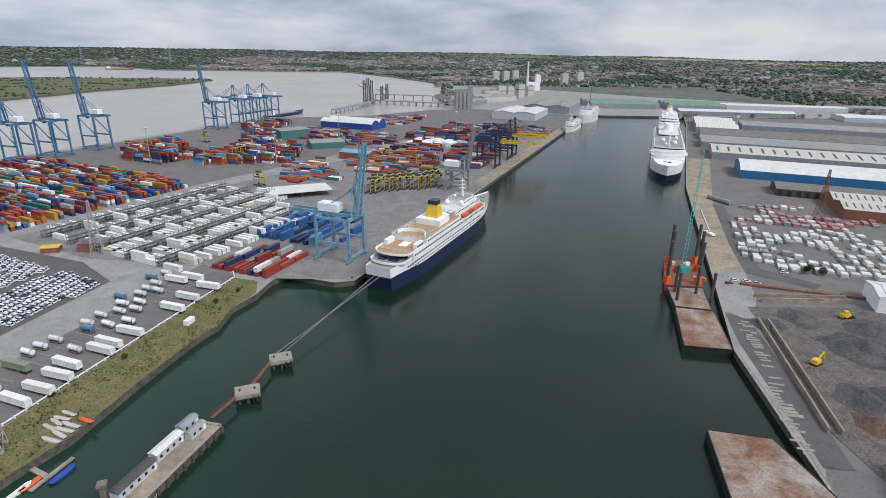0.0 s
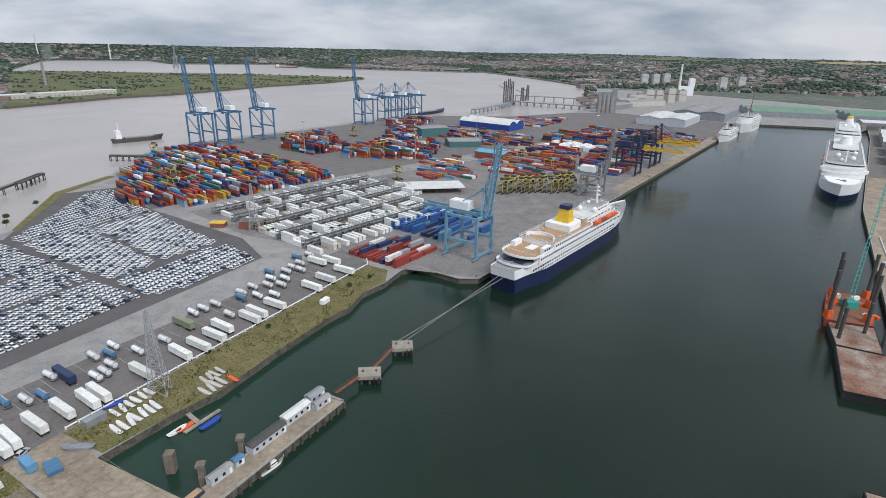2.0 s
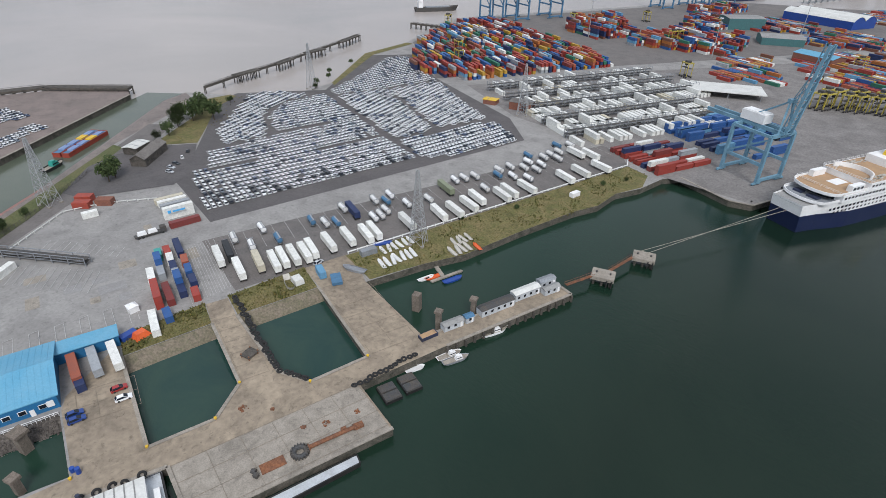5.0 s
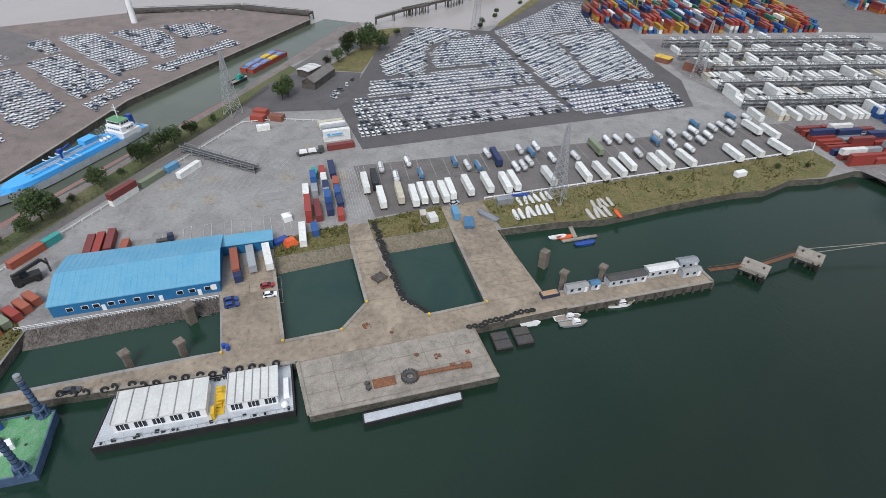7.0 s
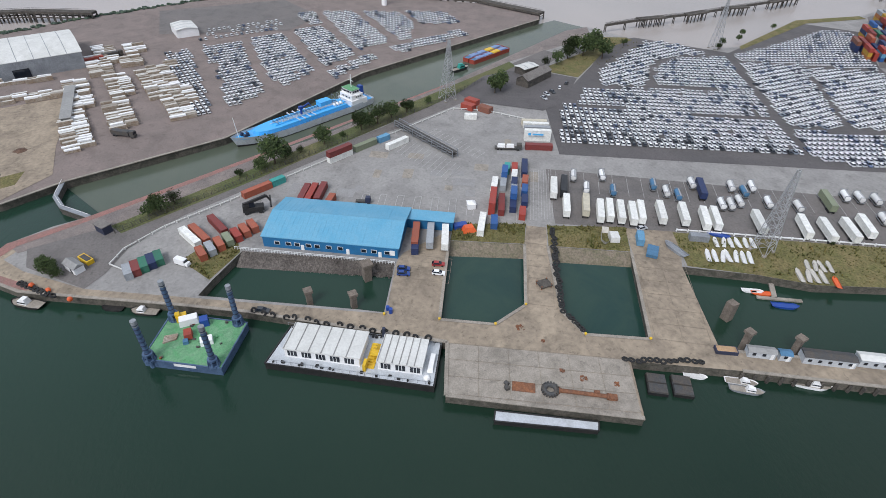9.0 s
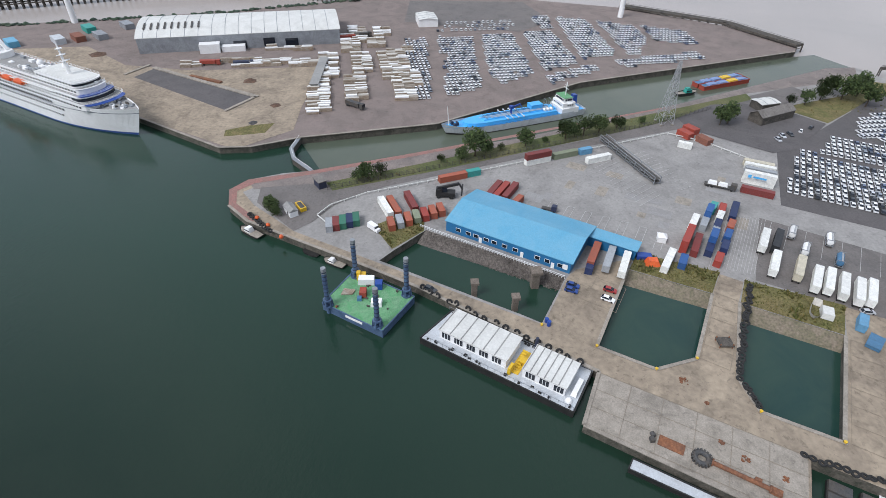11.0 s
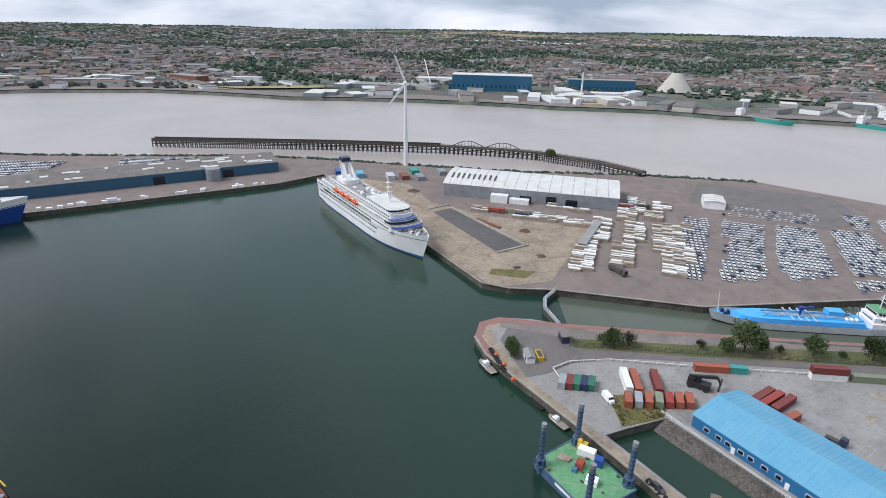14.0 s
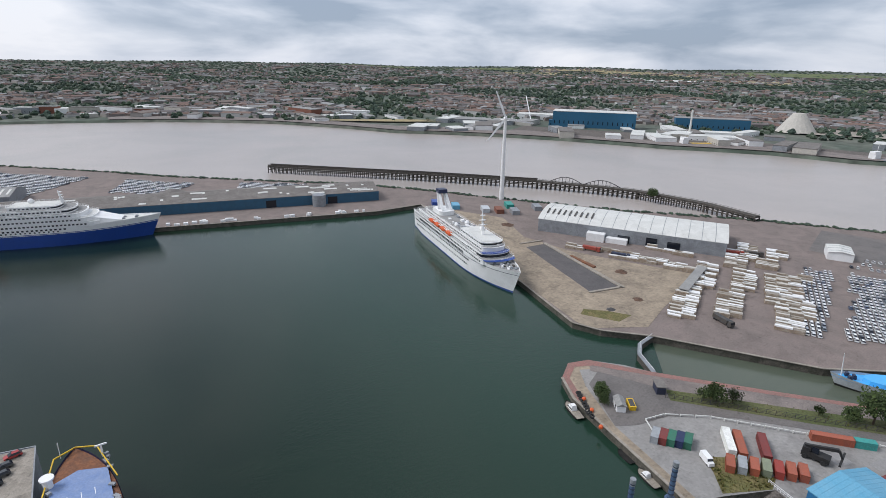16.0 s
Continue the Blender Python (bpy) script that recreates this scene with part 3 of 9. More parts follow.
lay("wharf_far", [(-680, -735), (-806, -482), (-868, -375), (-890, -304), (-968, -95), (-1010, -110), (-950, -330), (-930, -420), (-880, -560), (-760, -780)], "rubble", "grey-brown wharf ground on the far shore", 1.4)
b = Build()
n = 88
for i in range(n):
    theta = 88 + i
    w = radians(theta)
    for r in (shore(theta) + 3, shore(theta) + 60 + 45 * noise.noise(Vector((theta / 6, 3.3, 0)))):
        b.v.append((-r * math.sin(w), r * math.cos(w), 2.0))
for i in range(n - 1):
    b.f.append((2 * i, 2 * i + 1, 2 * i + 3, 2 * i + 2))
tagged(part("wharf_south", b, "quay_paving"), "grey-brown wharf ground along the far shore", "ground", "", "structure")
lay("lane_west", [(44, 494.5), (284, 1094), (271, 1099), (31, 500)], "old_concrete", "sandy concrete lane along the dock edge")
lay("lane_east", [(115, 130), (124, 129), (144, 226), (136, 234), (128, 205)], "park_tarmac", "dark worn tarmac lane on the east quay")
lay("coal_ground", [(150, 240), (205, 240), (260, 180), (220, 120), (130, 120), (128, 150), (147, 225)], "rubble", "dark grey aggregate ground", 0.04)
lay("scrub_point", [(-314, 104), (-345, 145), (-375, 160), (-372, 184), (-366, 186), (-352, 163), (-318, 138), (-300, 124)], "grass", "scrubby grass ground by the river", 0.06)
lay("depot_ground", [(-271, 55), (-256, 90), (-262, 100), (-290, 118), (-299, 123), (-313, 103), (-314, 86), (-307, 69), (-283, 50)], "park_tarmac", "dark worn tarmac round the lock depot", 0.05)
lay("grass_river", [(-347, 255), (-405, 338), (-413, 400), (-405, 400), (-396, 340), (-340, 252)], "grass", "rough grass river bank", 0.05)

# joints between the slabs of the jetties: narrow raised seams of dark filler
M["filler"] = material("filler", (0.20, 0.17, 0.135), 0.95, 0, (0.29, 0.24, 0.185), 0.6, 3, 0.2)
def joints(name, corner, along, across, n, m):
    """A grid of seams over a slab, n by m bays."""
    b = Build()
    o, u_, w_ = Vector((*corner, 0.17)), Vector((*along, 0)), Vector((*across, 0))
    for k in range(n + 1):
        b.beam(o + u_ * (k / n), o + u_ * (k / n) + w_, 0.09, 0.03)
    for k in range(m + 1):
        b.beam(o + w_ * (k / m), o + w_ * (k / m) + u_, 0.09, 0.03)
    tagged(part(name, b, "filler"), "dark filled joints between concrete slabs", "joint", "", "structure")


joints("joint_platform", (-103.5, 18.5), (12, 48), (17, -3.2), 6, 3)
joints("joint_finger_1", (-116.5, 45), (-36, 9.3), (2.4, 7.4), 6, 1)
joints("joint_finger_2", (-98, 77.5), (-38, 10.5), (4.5, 15), 6, 2)
joints("joint_quayside", (-133, 8), (-12, 3), (4.5, 14), 2, 3)

# coping stones along the quays
def coping(name, pts, label="pale weathered coping along the quay edge"):
    b = Build()
    for p, q in zip(pts, pts[1:]):
        b.beam((*p, 0.12), (*q, 0.12), 1.0, 0.3)
    tagged(part(name, b, "coping"), label, "kerb", "", "structure")


coping("coping_west", [(285, 1095), (44, 494), (-45, 265), (-55, 262), (-82, 272)])
coping("coping_head", [(-73, 63), (-86, 15), (-104, 18)])
coping("coping_quayside", [(-104, 18), (-112, -6), (-123, -39), (-129, -62), (-135, -88), (-140, -109), (-147, -121)])
coping("coping_inlet", POND_1[1:] + POND_1[:1])
coping("coping_inlet_2", POND_2[1:] + POND_2[:1])
coping("coping_pier", [(-84, 96), (-70, 146), (-78, 148), (-92, 93)])
coping("coping_lock", SOUTH[:9])
coping("coping_south", SOUTH[8:13])
coping("coping_east", EAST[:5])

# ---- ships ----
def smooth(t):
    t = min(max(t, 0), 1)
    return t * t * (3 - 2 * t)


def hull_band(b, L, B, z0, z1, z_low, z_top, sheer=2.0, rake=8.0, stern=0.8, full=2.0, cap=False, n=28):
    """A band of a ship's side, from height z0 to z1, stern at x = 0, bow at x = L."""
    def ring(z):
        u = (z - z_low) / (z_top - z_low)
        pts = []
        for i in range(n + 1):
            s = i / n
            s = 1 - (1 - s) ** 1.5
            f = stern + (1 - stern) * smooth(s / 0.18)
            if s > 0.62:
                f *= 1 - ((s - 0.62) / 0.38) ** (full + 0.9 * u)
            x = s * (L - rake * (1 - u)) - 2.0 * u * (1 - s) ** 6
            lift = sheer * max(0, (s - 0.6) / 0.4) ** 2 * u
            pts.append((x, max(f, 0.004) * B / 2, z + lift))
        return [(x, -y, z) for x, y, z in pts] + [(x, y, z) for x, y, z in reversed(pts)]
    lo, hi = ring(z0), ring(z1)
    m = len(lo)
    fs = [(i, (i + 1) % m, m + (i + 1) % m, m + i) for i in range(m)]
    if cap:
        fs += [(m + i, m + i + 1, 2 * m - 2 - i, 2 * m - 1 - i) for i in range(n)]
    b.add(lo + hi, fs)
    return b


def tier_ring(x0, x1, w, nose=0.25, tail=0.0):
    """Plan of a deckhouse with a rounded front."""
    r = w * nose
    pts = [(x0, -w / 2), (x1 - r, -w / 2)]
    pts += [(x1 - r + r * math.sin(a), -w / 2 * math.cos(a)) for a in [math.pi * k / 8 for k in range(1, 8)]]
    pts += [(x1 - r, w / 2), (x0, w / 2)]
    return pts


def lifeboat(ship, x, y, z, colour="orange"):
    b = Build()
    b.box(x, y, z, 7.0, 2.6, 1.1, 0, 1.06)
    b.box(x, y, z + 1.1, 6.6, 2.4, 0.9, 0, 0.7)
    b.box(x + 3.8, y, z + 0.2, 1.2, 1.4, 1.2, 0, 0.6)
    b.box(x - 3.8, y, z + 0.2, 1.2, 1.4, 1.2, 0, 0.6)
    boat = part("lifeboat", b, colour, ship, "orange enclosed lifeboat on davits")
    d = Build()
    for k in (-2.4, 2.4):
        d.beam((x + k, y * 0.86, z - 1.0), (x + k, y * 0.9, z + 2.9), 0.3)
        d.beam((x + k, y * 0.9, z + 2.9), (x + k, y * 1.06, z + 2.6), 0.25)
    part("davit", d, "white_paint", boat, "", "stuff")


def window_row(ship, x0, x1, y, z, step=2.6, w=1.2, h=0.9, mat="window"):
    b = Build()
    k = x0
    while k < x1:
        for s in (-1, 1):
            b.box(k, s * y, z, w, 0.16, h)
        k += step
    part("window_row", b, mat, ship, "", "stuff")


def rail(ship, ring, z, mat="white_paint", h=1.1):
    b = Build()
    for p, q in zip(ring, ring[1:]):
        for k in (0.5, 1.0):
            b.beam((*p, z + h * k), (*q, z + h * k), 0.07)
        d = math.dist(p, q)
        for i in range(int(d // 3)):
            t = i * 3 / d
            b.beam((p[0] + (q[0] - p[0]) * t, p[1] + (q[1] - p[1]) * t, z), (p[0] + (q[0] - p[0]) * t, p[1] + (q[1] - p[1]) * t, z + h), 0.07)
    part("railing", b, mat, ship)


def mast(ship, x, z, h, mat="white_paint"):
    b = Build()
    b.rod((x, 0, z), (x - 1.5, 0, z + h), 0.9, 8, 0.3)
    for k, w in ((0.45, 6), (0.65, 4.5), (0.85, 3)):
        b.beam((x - 1.5 * k, -w / 2, z + h * k), (x - 1.5 * k, w / 2, z + h * k), 0.35)
        b.box(x - 1.5 * k + 0.8, 0, z + h * k, 1.6, 2.2, 0.3)
    b.rod((x + 2.0, 0, z), (x - 0.8, 0, z + h * 0.6), 0.25, 6)
    part("mast", b, mat, ship, "white radar mast")


def radome(ship, x, y, z, r):
    b = Build().ball(x, y, z + r * 0.7, r, 12)
    b.rod((x, y, z - 0.3), (x, y, z + 0.4), r * 0.5, 8)
    part("radome", b, "white_paint", ship, "white radar dome")


def cruise_ship(stern, bow, B, label, low="navy", belt=3.5, top=9.0, tiers=(), deck="teak", boats=(), domes=(), mast_at=None, sheer=3.0, group="", full=2.0, stern_width=0.8):
    L = math.dist(stern, bow)
    ship = thing("cruise_ship", (*stern, WATER), heading(stern, bow), label, "ship", group)
    b = Build(); hull_band(b, L, B, -2, belt, -2, top, sheer, 8.0, stern_width, full)
    part("hull", b, low, ship)
    b = Build(); hull_band(b, L, B, belt, top, -2, top, sheer, 8.0, stern_width, full)
    part("upper_hull", b, "white_paint", ship, "white painted upper hull")
    b = Build(); hull_band(b, L, B * 0.99, top - 0.9, top - 0.8, -2, top, sheer, 8.0, stern_width, full, cap=True)
    part("main_deck", b, deck, ship)
    window_row(ship, L * 0.08, L * 0.70, B / 2 - 0.02, belt + (top - belt) * 0.18, 2.6, 0.9, 0.9)
    window_row(ship, L * 0.06, L * 0.72, B / 2 - 0.02, belt + (top - belt) * 0.55, 2.6, 1.3, 1.0)
    for x0, x1, w, z, h, roof in tiers:
        ring = tier_ring(x0 * L, x1 * L, w)
        t = part("deckhouse", Build().prism(ring, z, z + h), "white_paint", ship)
        window_row(t, x0 * L + 2, x1 * L - w * 0.28, w / 2, z + h * 0.40, 2.3, 1.25, h * 0.34)
        edge = tier_ring(x0 * L - 0.3, x1 * L + 0.3, w + 0.24)
        part("deck_edge", Build().prism(edge, z + h, z + h + 0.18), "white_paint", t)
        if (x0, x1, w, z, h, roof) == tuple(tiers[-1]) or z > top + 7:
            part("bridge_window", Build().prism(tier_ring(x1 * L - w * 0.3, x1 * L + 0.1, w + 0.16), z + h * 0.42, z + h * 0.8), "window", t)
        part("deck_surface", Build().prism(tier_ring(x0 * L, x1 * L - 0.6, w - 0.8), z + h + 0.22, z + h + 0.26), roof, t)
        rail(t, edge + edge[:1], z + h + 0.2)
    if mast_at:
        mast(ship, mast_at[0] * L, mast_at[1], mast_at[2])
    for x, y, z, r in domes:
        radome(ship, x * L, y, z, r)
    for x in boats:
        for s in (-1, 1):
            lifeboat(ship, x[0] * L, s * x[1], x[2], x[3])
    # mooring gear on the bow
    for x, y in ((0.88, 2.2), (0.88, -2.2), (0.92, 1.2), (0.92, -1.2), (0.85, 4), (0.85, -4)):
        part("winch", Build().box(x * L, y, top + sheer * ((x - 0.6) / 0.4) ** 2 - 0.9, 2.0, 1.2, 1.1, 0, 0.7), "grey_steel", ship)
    return ship, L


# the blue-hulled liner with the yellow funnel
ship, L = cruise_ship((-31, 260.5), (36.5, 411), 23.4, "navy-hulled cruise ship with white decks and yellow funnel", "navy", 8.0, 13.2,
    [(0.10, 0.80, 22.6, 13.0, 3.2, "teak"), (0.20, 0.53, 22.3, 16.3, 2.8, "teak"), (0.52, 0.775, 16.4, 16.3, 2.8, "teak"), (0.50, 0.745, 15, 19.1, 2.7, "white_roof"), (0.60, 0.73, 12, 21.8, 2.6, "grey_roof")],
    boats=[(0.56, 10.3, 17.4, "orange"), (0.61, 10.3, 17.4, "red_steel"), (0.66, 10.3, 17.4, "orange"), (0.71, 10.3, 17.4, "orange")],
    deck="grey_roof", domes=[(0.585, 4.5, 22.5, 1.7), (0.60, -4.5, 22.5, 1.7), (0.655, 4, 24.6, 1.1)], mast_at=(0.68, 24.4, 13), sheer=3.2, stern_width=0.62)
b = Build()
b.prism(tier_ring(0.345 * L, 0.46 * L, 16, 0.3), 19.3, 22.9)
part("funnel_house", b, "white_paint", ship)
b = Build().prism(tier_ring(0.375 * L, 0.44 * L, 8.6, 0.5), 22.9, 30.5, 0.72)
f = part("funnel", b, "yellow", ship, "bright yellow tapered funnel")
part("funnel_cap", Build().prism(tier_ring(0.385 * L, 0.43 * L, 6.4, 0.5), 30.5, 32.8, 0.94), "navy", f, "dark funnel cap")
# stepped after decks round a pool: rounded sterns with white bulwarks, shaded galleries between them
def after_ring(x0, x1, w):
    return [(x1, -w)] + [(x0 + 6 - 6 * math.cos(a), -w * math.sin(a)) for a in [math.pi / 2 - math.pi * k / 10 for k in range(11)]] + [(x1, w)]


for x0, z, w, mat in ((0.02, 13.2, 10.2, "grey_steel"), (0.055, 16.3, 10.6, "teak")):
    ring = after_ring(x0 * L, 0.215 * L, w)
    d = part("after_deck", Build().prism(ring, z - 0.3, z + 0.05), "white_paint", ship)
    part("deck_surface", Build().prism([(0.5 + x * 0.99, y * 0.95) for x, y in ring], z + 0.06, z + 0.1), mat, d)
    b = Build()
    for p, q in zip(ring, ring[1:]):
        b.beam((*p, z + 0.5), (*q, z + 0.5), 0.3, 1.1)
    part("bulwark", b, "white_paint", d)
# a dark solid fills the gallery in place of its shade
part("gallery_front", Build().prism(after_ring(0.085 * L, 0.12 * L, 9.6), 13.3, 15.8), "window", ship, "dark solid standing in for the shade of the after gallery")
for k, s_ in ((0, -1), (1, 1)):
    part("stair_block", Build().box(0.12 * L, s_ * 8.8, 13.3, 6, 2.6, 3.0).box(0.16 * L, s_ * 9.0, 16.4, 8, 2.4, 2.9), "white_paint", ship)
    for x in (0.145, 0.16, 0.175):
        part("window", Build().box(x * L, s_ * 10.25, 17.3, 1.6, 0.15, 1.2), "window", ship)
part("after_tables", Build().box(0.06 * L, -3, 13.3, 3, 5, 0.8).box(0.06 * L, 4, 13.3, 3, 4, 0.8), "dark_blue_steel", ship)
part("pool", Build().box(0.17 * L, 0, 16.42, 8, 5, 0.12), "white_paint", ship)
b = Build()
for a in range(15):
    w0, w1 = math.pi * a / 15 - math.pi / 2, math.pi * (a + 1) / 15 - math.pi / 2
    p = (0.215 * L + 7 * math.cos(w0), 8.5 * math.sin(w0)); q = (0.215 * L + 7 * math.cos(w1), 8.5 * math.sin(w1))
    b.beam((*p, 20.3), (*q, 20.3), 0.5, 2.2)
part("pool_screen", b, "white_paint", ship, "curved white windbreak round the pool deck")
b = Build()
rng = random.Random(4)
for k in range(60):
    b.box(rng.uniform(0.215, 0.34) * L, rng.choice((-1, 1)) * rng.uniform(6.5, 9.5), 19.4, 1.7, 0.6, 0.35)
part("deck_chairs", b, "pale_wall", ship, "", "stuff")
b = Build()
for k in range(4):
    b.box(0.49 * L + 0.5, -5 + 3.4 * k, 22.2, 7, 2.9, 0.25)
part("skylight_covers", b, "white_roof", ship)
b = Build().rod((-30, 261, 5), (-65, 187, 1.2), 0.12, 5)
solo("mooring_line", b, "coping", "pale mooring rope from ship to dolphin", "rope")
b = Build().rod((-33, 262, 5), (-62, 188, 1.2), 0.12, 5)
solo("mooring_line", b, "coping", "pale mooring rope from ship to dolphin", "rope")

# the white liner on the south quay
ship, L = cruise_ship((-226.5, -332), (-190.5, -191), 21.6, "white cruise ship with orange lifeboats alongside the quay", "white_paint", 3.0, 11.5,
    [(0.02, 0.85, 21.0, 11.0, 2.6, "grey_roof"), (0.07, 0.82, 18.4, 13.6, 2.6, "grey_roof"), (0.14, 0.80, 14.6, 16.2, 2.6, "grey_roof"), (0.56, 0.785, 13.6, 18.8, 2.5, "white_roof")], "grey_roof",
    boats=[(0.28, 10.2, 14.6, "orange"), (0.35, 10.2, 14.6, "orange"), (0.42, 10.2, 14.6, "orange"), (0.49, 10.2, 14.6, "orange")],
    domes=[(0.47, 3.5, 18.8, 1.7), (0.62, 3.8, 21.4, 1.5), (0.55, -4, 18.8, 1.2)], mast_at=(0.68, 21.2, 14))
b = Build().prism(tier_ring(0.20 * L, 0.31 * L, 11, 0.3), 18.9, 22)
part("funnel_house", b, "white_paint", ship)
for s in (-1, 1):
    b = Build()
    b.beam((0.25 * L, s * 3.0, 22), (0.215 * L, s * 2.2, 33), 2.6, 1.0)
    b.beam((0.29 * L, s * 3.0, 22), (0.225 * L, s * 2.2, 33), 1.6, 1.0)
    part("funnel_leg", b, "white_paint", ship)
b = Build().box(0.218 * L, 0, 32.4, 6.5, 6.4, 2.6, 0, 0.9)
part("funnel_top", b, "navy", ship, "navy blue funnel top")
b = Build(); hull_band(b, L, 21.7, -2.2, 0.6, -2, 11.5, 3.0)
part("boot_topping", b, "royal_blue", ship)
b = Build().prism(tier_ring(0.785 * L, 0.822 * L, 17.4, 0.2), 16.25, 16.6)
part("bridge_wing", b, "royal_blue", ship)
b = Build().prism(tier_ring(0.78 * L, 0.865 * L, 19.2, 0.2), 13.7, 13.85)
part("blue_deck", b, "royal_blue", ship, "blue deck below the bridge front")
b = Build().prism(tier_ring(0.76 * L, 0.8215 * L, 18.6, 0.25), 14.2, 15.6)
part("front_window", b, "window", ship, "dark lounge windows below the bridge")
b = Build(); hull_band(b, L, 21.74, 9.3, 9.55, -2, 11.5, 3.0)
part("hull_stripe", b, "navy", ship)
window_row(ship, L * 0.12, L * 0.66, 10.82, 9.9, 2.2, 1.5, 1.3)
for s in (-1, 1):
    b = Build()
    for k in range(34):
        b.box(L * (0.10 + 0.017 * k), s * 10.3, 13.7, 0.25, 0.25, 2.5)
    b.box(L * 0.39, s * 10.3, 16.1, L * 0.60, 0.5, 0.3)
    part("promenade_rail", b, "white_paint", ship, "white posts and beam of the boat deck")
rng = random.Random(41)
for k in range(26):
    part("deck_locker", Build().box(L * rng.uniform(0.34, 0.78), rng.uniform(-6, 6), 18.9, rng.uniform(1, 4), rng.uniform(1, 2.5), rng.uniform(0.5, 1.6), 0, 0.9), rng.choice(("white_paint", "white_paint", "grey_steel")), ship)
for k in range(14):
    part("bow_fitting", Build().box(L * rng.uniform(0.87, 0.94), rng.uniform(-4, 4), 11.9, rng.uniform(0.8, 2.5), rng.uniform(0.6, 1.4), rng.uniform(0.8, 1.8), 0, 0.8), rng.choice(("white_paint", "grey_steel", "dark_steel")), ship)

# the royal-blue hulled ferry-liner on the south quay
ship, L = cruise_ship((124, -474), (-58, -414), 26.0, "royal-blue hulled white cruise ship with streamlined front", "royal_blue", 9.0, 12.5,
    [(0.02, 0.82, 25.4, 12.3, 2.8, "white_roof"), (0.04, 0.80, 25.0, 15.1, 2.8, "white_roof"), (0.06, 0.77, 24, 17.9, 2.8, "grey_roof"), (0.10, 0.74, 20, 20.7, 2.7, "grey_roof"), (0.55, 0.70, 16, 23.4, 2.4, "white_roof")], "white_roof",
    boats=[(0.30, 12.4, 16.2, "orange"), (0.40, 12.4, 16.2, "orange"), (0.50, 12.4, 16.2, "orange")],
    domes=[(0.50, 4, 24, 2.2), (0.60, 4, 26, 1.8)], mast_at=(0.70, 25.6, 9))
b = Build().add([(0.72 * L, -11, 20.5), (0.72 * L, 11, 20.5), (0.875 * L, 6.0, 13.8), (0.875 * L, -6.0, 13.8), (0.72 * L, -11, 12.5), (0.72 * L, 11, 12.5), (0.875 * L, 6.0, 12.5), (0.875 * L, -6.0, 12.5)],
    [(0, 1, 2, 3), (4, 0, 3, 7), (1, 5, 6, 2), (3, 2, 6, 7), (0, 4, 5, 1)])
part("raked_front", b, "white_paint", ship, "sloping white bridge front")
for dz in (0, 0.7):
    b = Build(); hull_band(b, L, 26.16, 8.2 + dz, 8.5 + dz, -2, 12.5, 3.0)
    part("hull_stripe", b, "white_paint", ship)

# cruise ships moored in line on the east quay, and two beyond
ship, L = cruise_ship((306, 752), (219, 522), 33.0, "white cruise ship with dark hull seen bow-on", "navy", 5.0, 14.0,
    [(0.02, 0.87, 32.5, 13.8, 3, "white_roof"), (0.03, 0.85, 33, 16.8, 3, "white_roof"), (0.04, 0.825, 33.4, 19.8, 3, "white_roof"), (0.06, 0.78, 30, 22.8, 3, "grey_roof"), (0.10, 0.45, 22, 25.8, 3, "white_roof")], "white_roof",
    boats=[(0.3, 16.6, 15, "orange"), (0.42, 16.6, 15, "orange"), (0.54, 16.6, 15, "orange")], domes=[(0.66, 6, 25.8, 2.4), (0.6, -6, 25.8, 2.4), (0.7, -3, 25.8, 1.6), (0.5, 8, 25.8, 2.2)], mast_at=(0.72, 26, 11), sheer=2.5, group="ships on the east quay", full=4.5)
part("bridge_wing", Build().prism(tier_ring(0.79 * L, 0.82 * L, 37, 0.1), 20.0, 22.6), "white_paint", ship)
part("front_slope", Build().add([(0.868 * L, -14, 17), (0.868 * L, 14, 17), (0.952 * L, 8.5, 15.2), (0.952 * L, -8.5, 15.2), (0.868 * L, -14, 13.5), (0.868 * L, 14, 13.5), (0.952 * L, 8.5, 13.5), (0.952 * L, -8.5, 13.5)], [(0, 1, 2, 3), (4, 0, 3, 7), (1, 5, 6, 2), (3, 2, 6, 7), (0, 4, 5, 1)]), "white_paint", ship)
b = Build().prism(tier_ring(0.2 * L, 0.3 * L, 12, 0.4), 28.8, 37, 0.7)
part("funnel", b, "white_paint", ship)
# dark emblem on the bow flare
b = Build().box(L * 0.905, -1.0, 16.1, 8.5, 1.6, 0.35, 55).box(L * 0.90, 2.0, 16.1, 5.0, 1.4, 0.4, 20)
part("bow_emblem", b, "navy", ship)
ship, L = cruise_ship((392, 968), (320, 780), 29.0, "white cruise ship moored astern of another", "navy", 4.0, 13.0,
    [(0.02, 0.86, 28, 12.8, 3, "white_roof"), (0.03, 0.84, 29, 15.8, 3, "white_roof"), (0.05, 0.82, 29, 18.8, 3, "white_roof"), (0.08, 0.76, 26, 21.8, 3, "white_roof"), (0.12, 0.70, 22, 24.8, 2.6, "white_roof")], "white_roof",
    domes=[(0.5, 5, 27.4, 2.4), (0.45, -5, 27.4, 2.4)], mast_at=(0.62, 27, 9), sheer=2.5, group="ships on the east quay", full=4.0)
b = Build().prism(tier_ring(0.2 * L, 0.3 * L, 11, 0.4), 27, 36, 0.7)
part("funnel", b, "white_paint", ship)
part("funnel_cap", Build().prism(tier_ring(0.215 * L, 0.285 * L, 8.0, 0.4), 36, 38.6, 0.9), "yellow", ship)
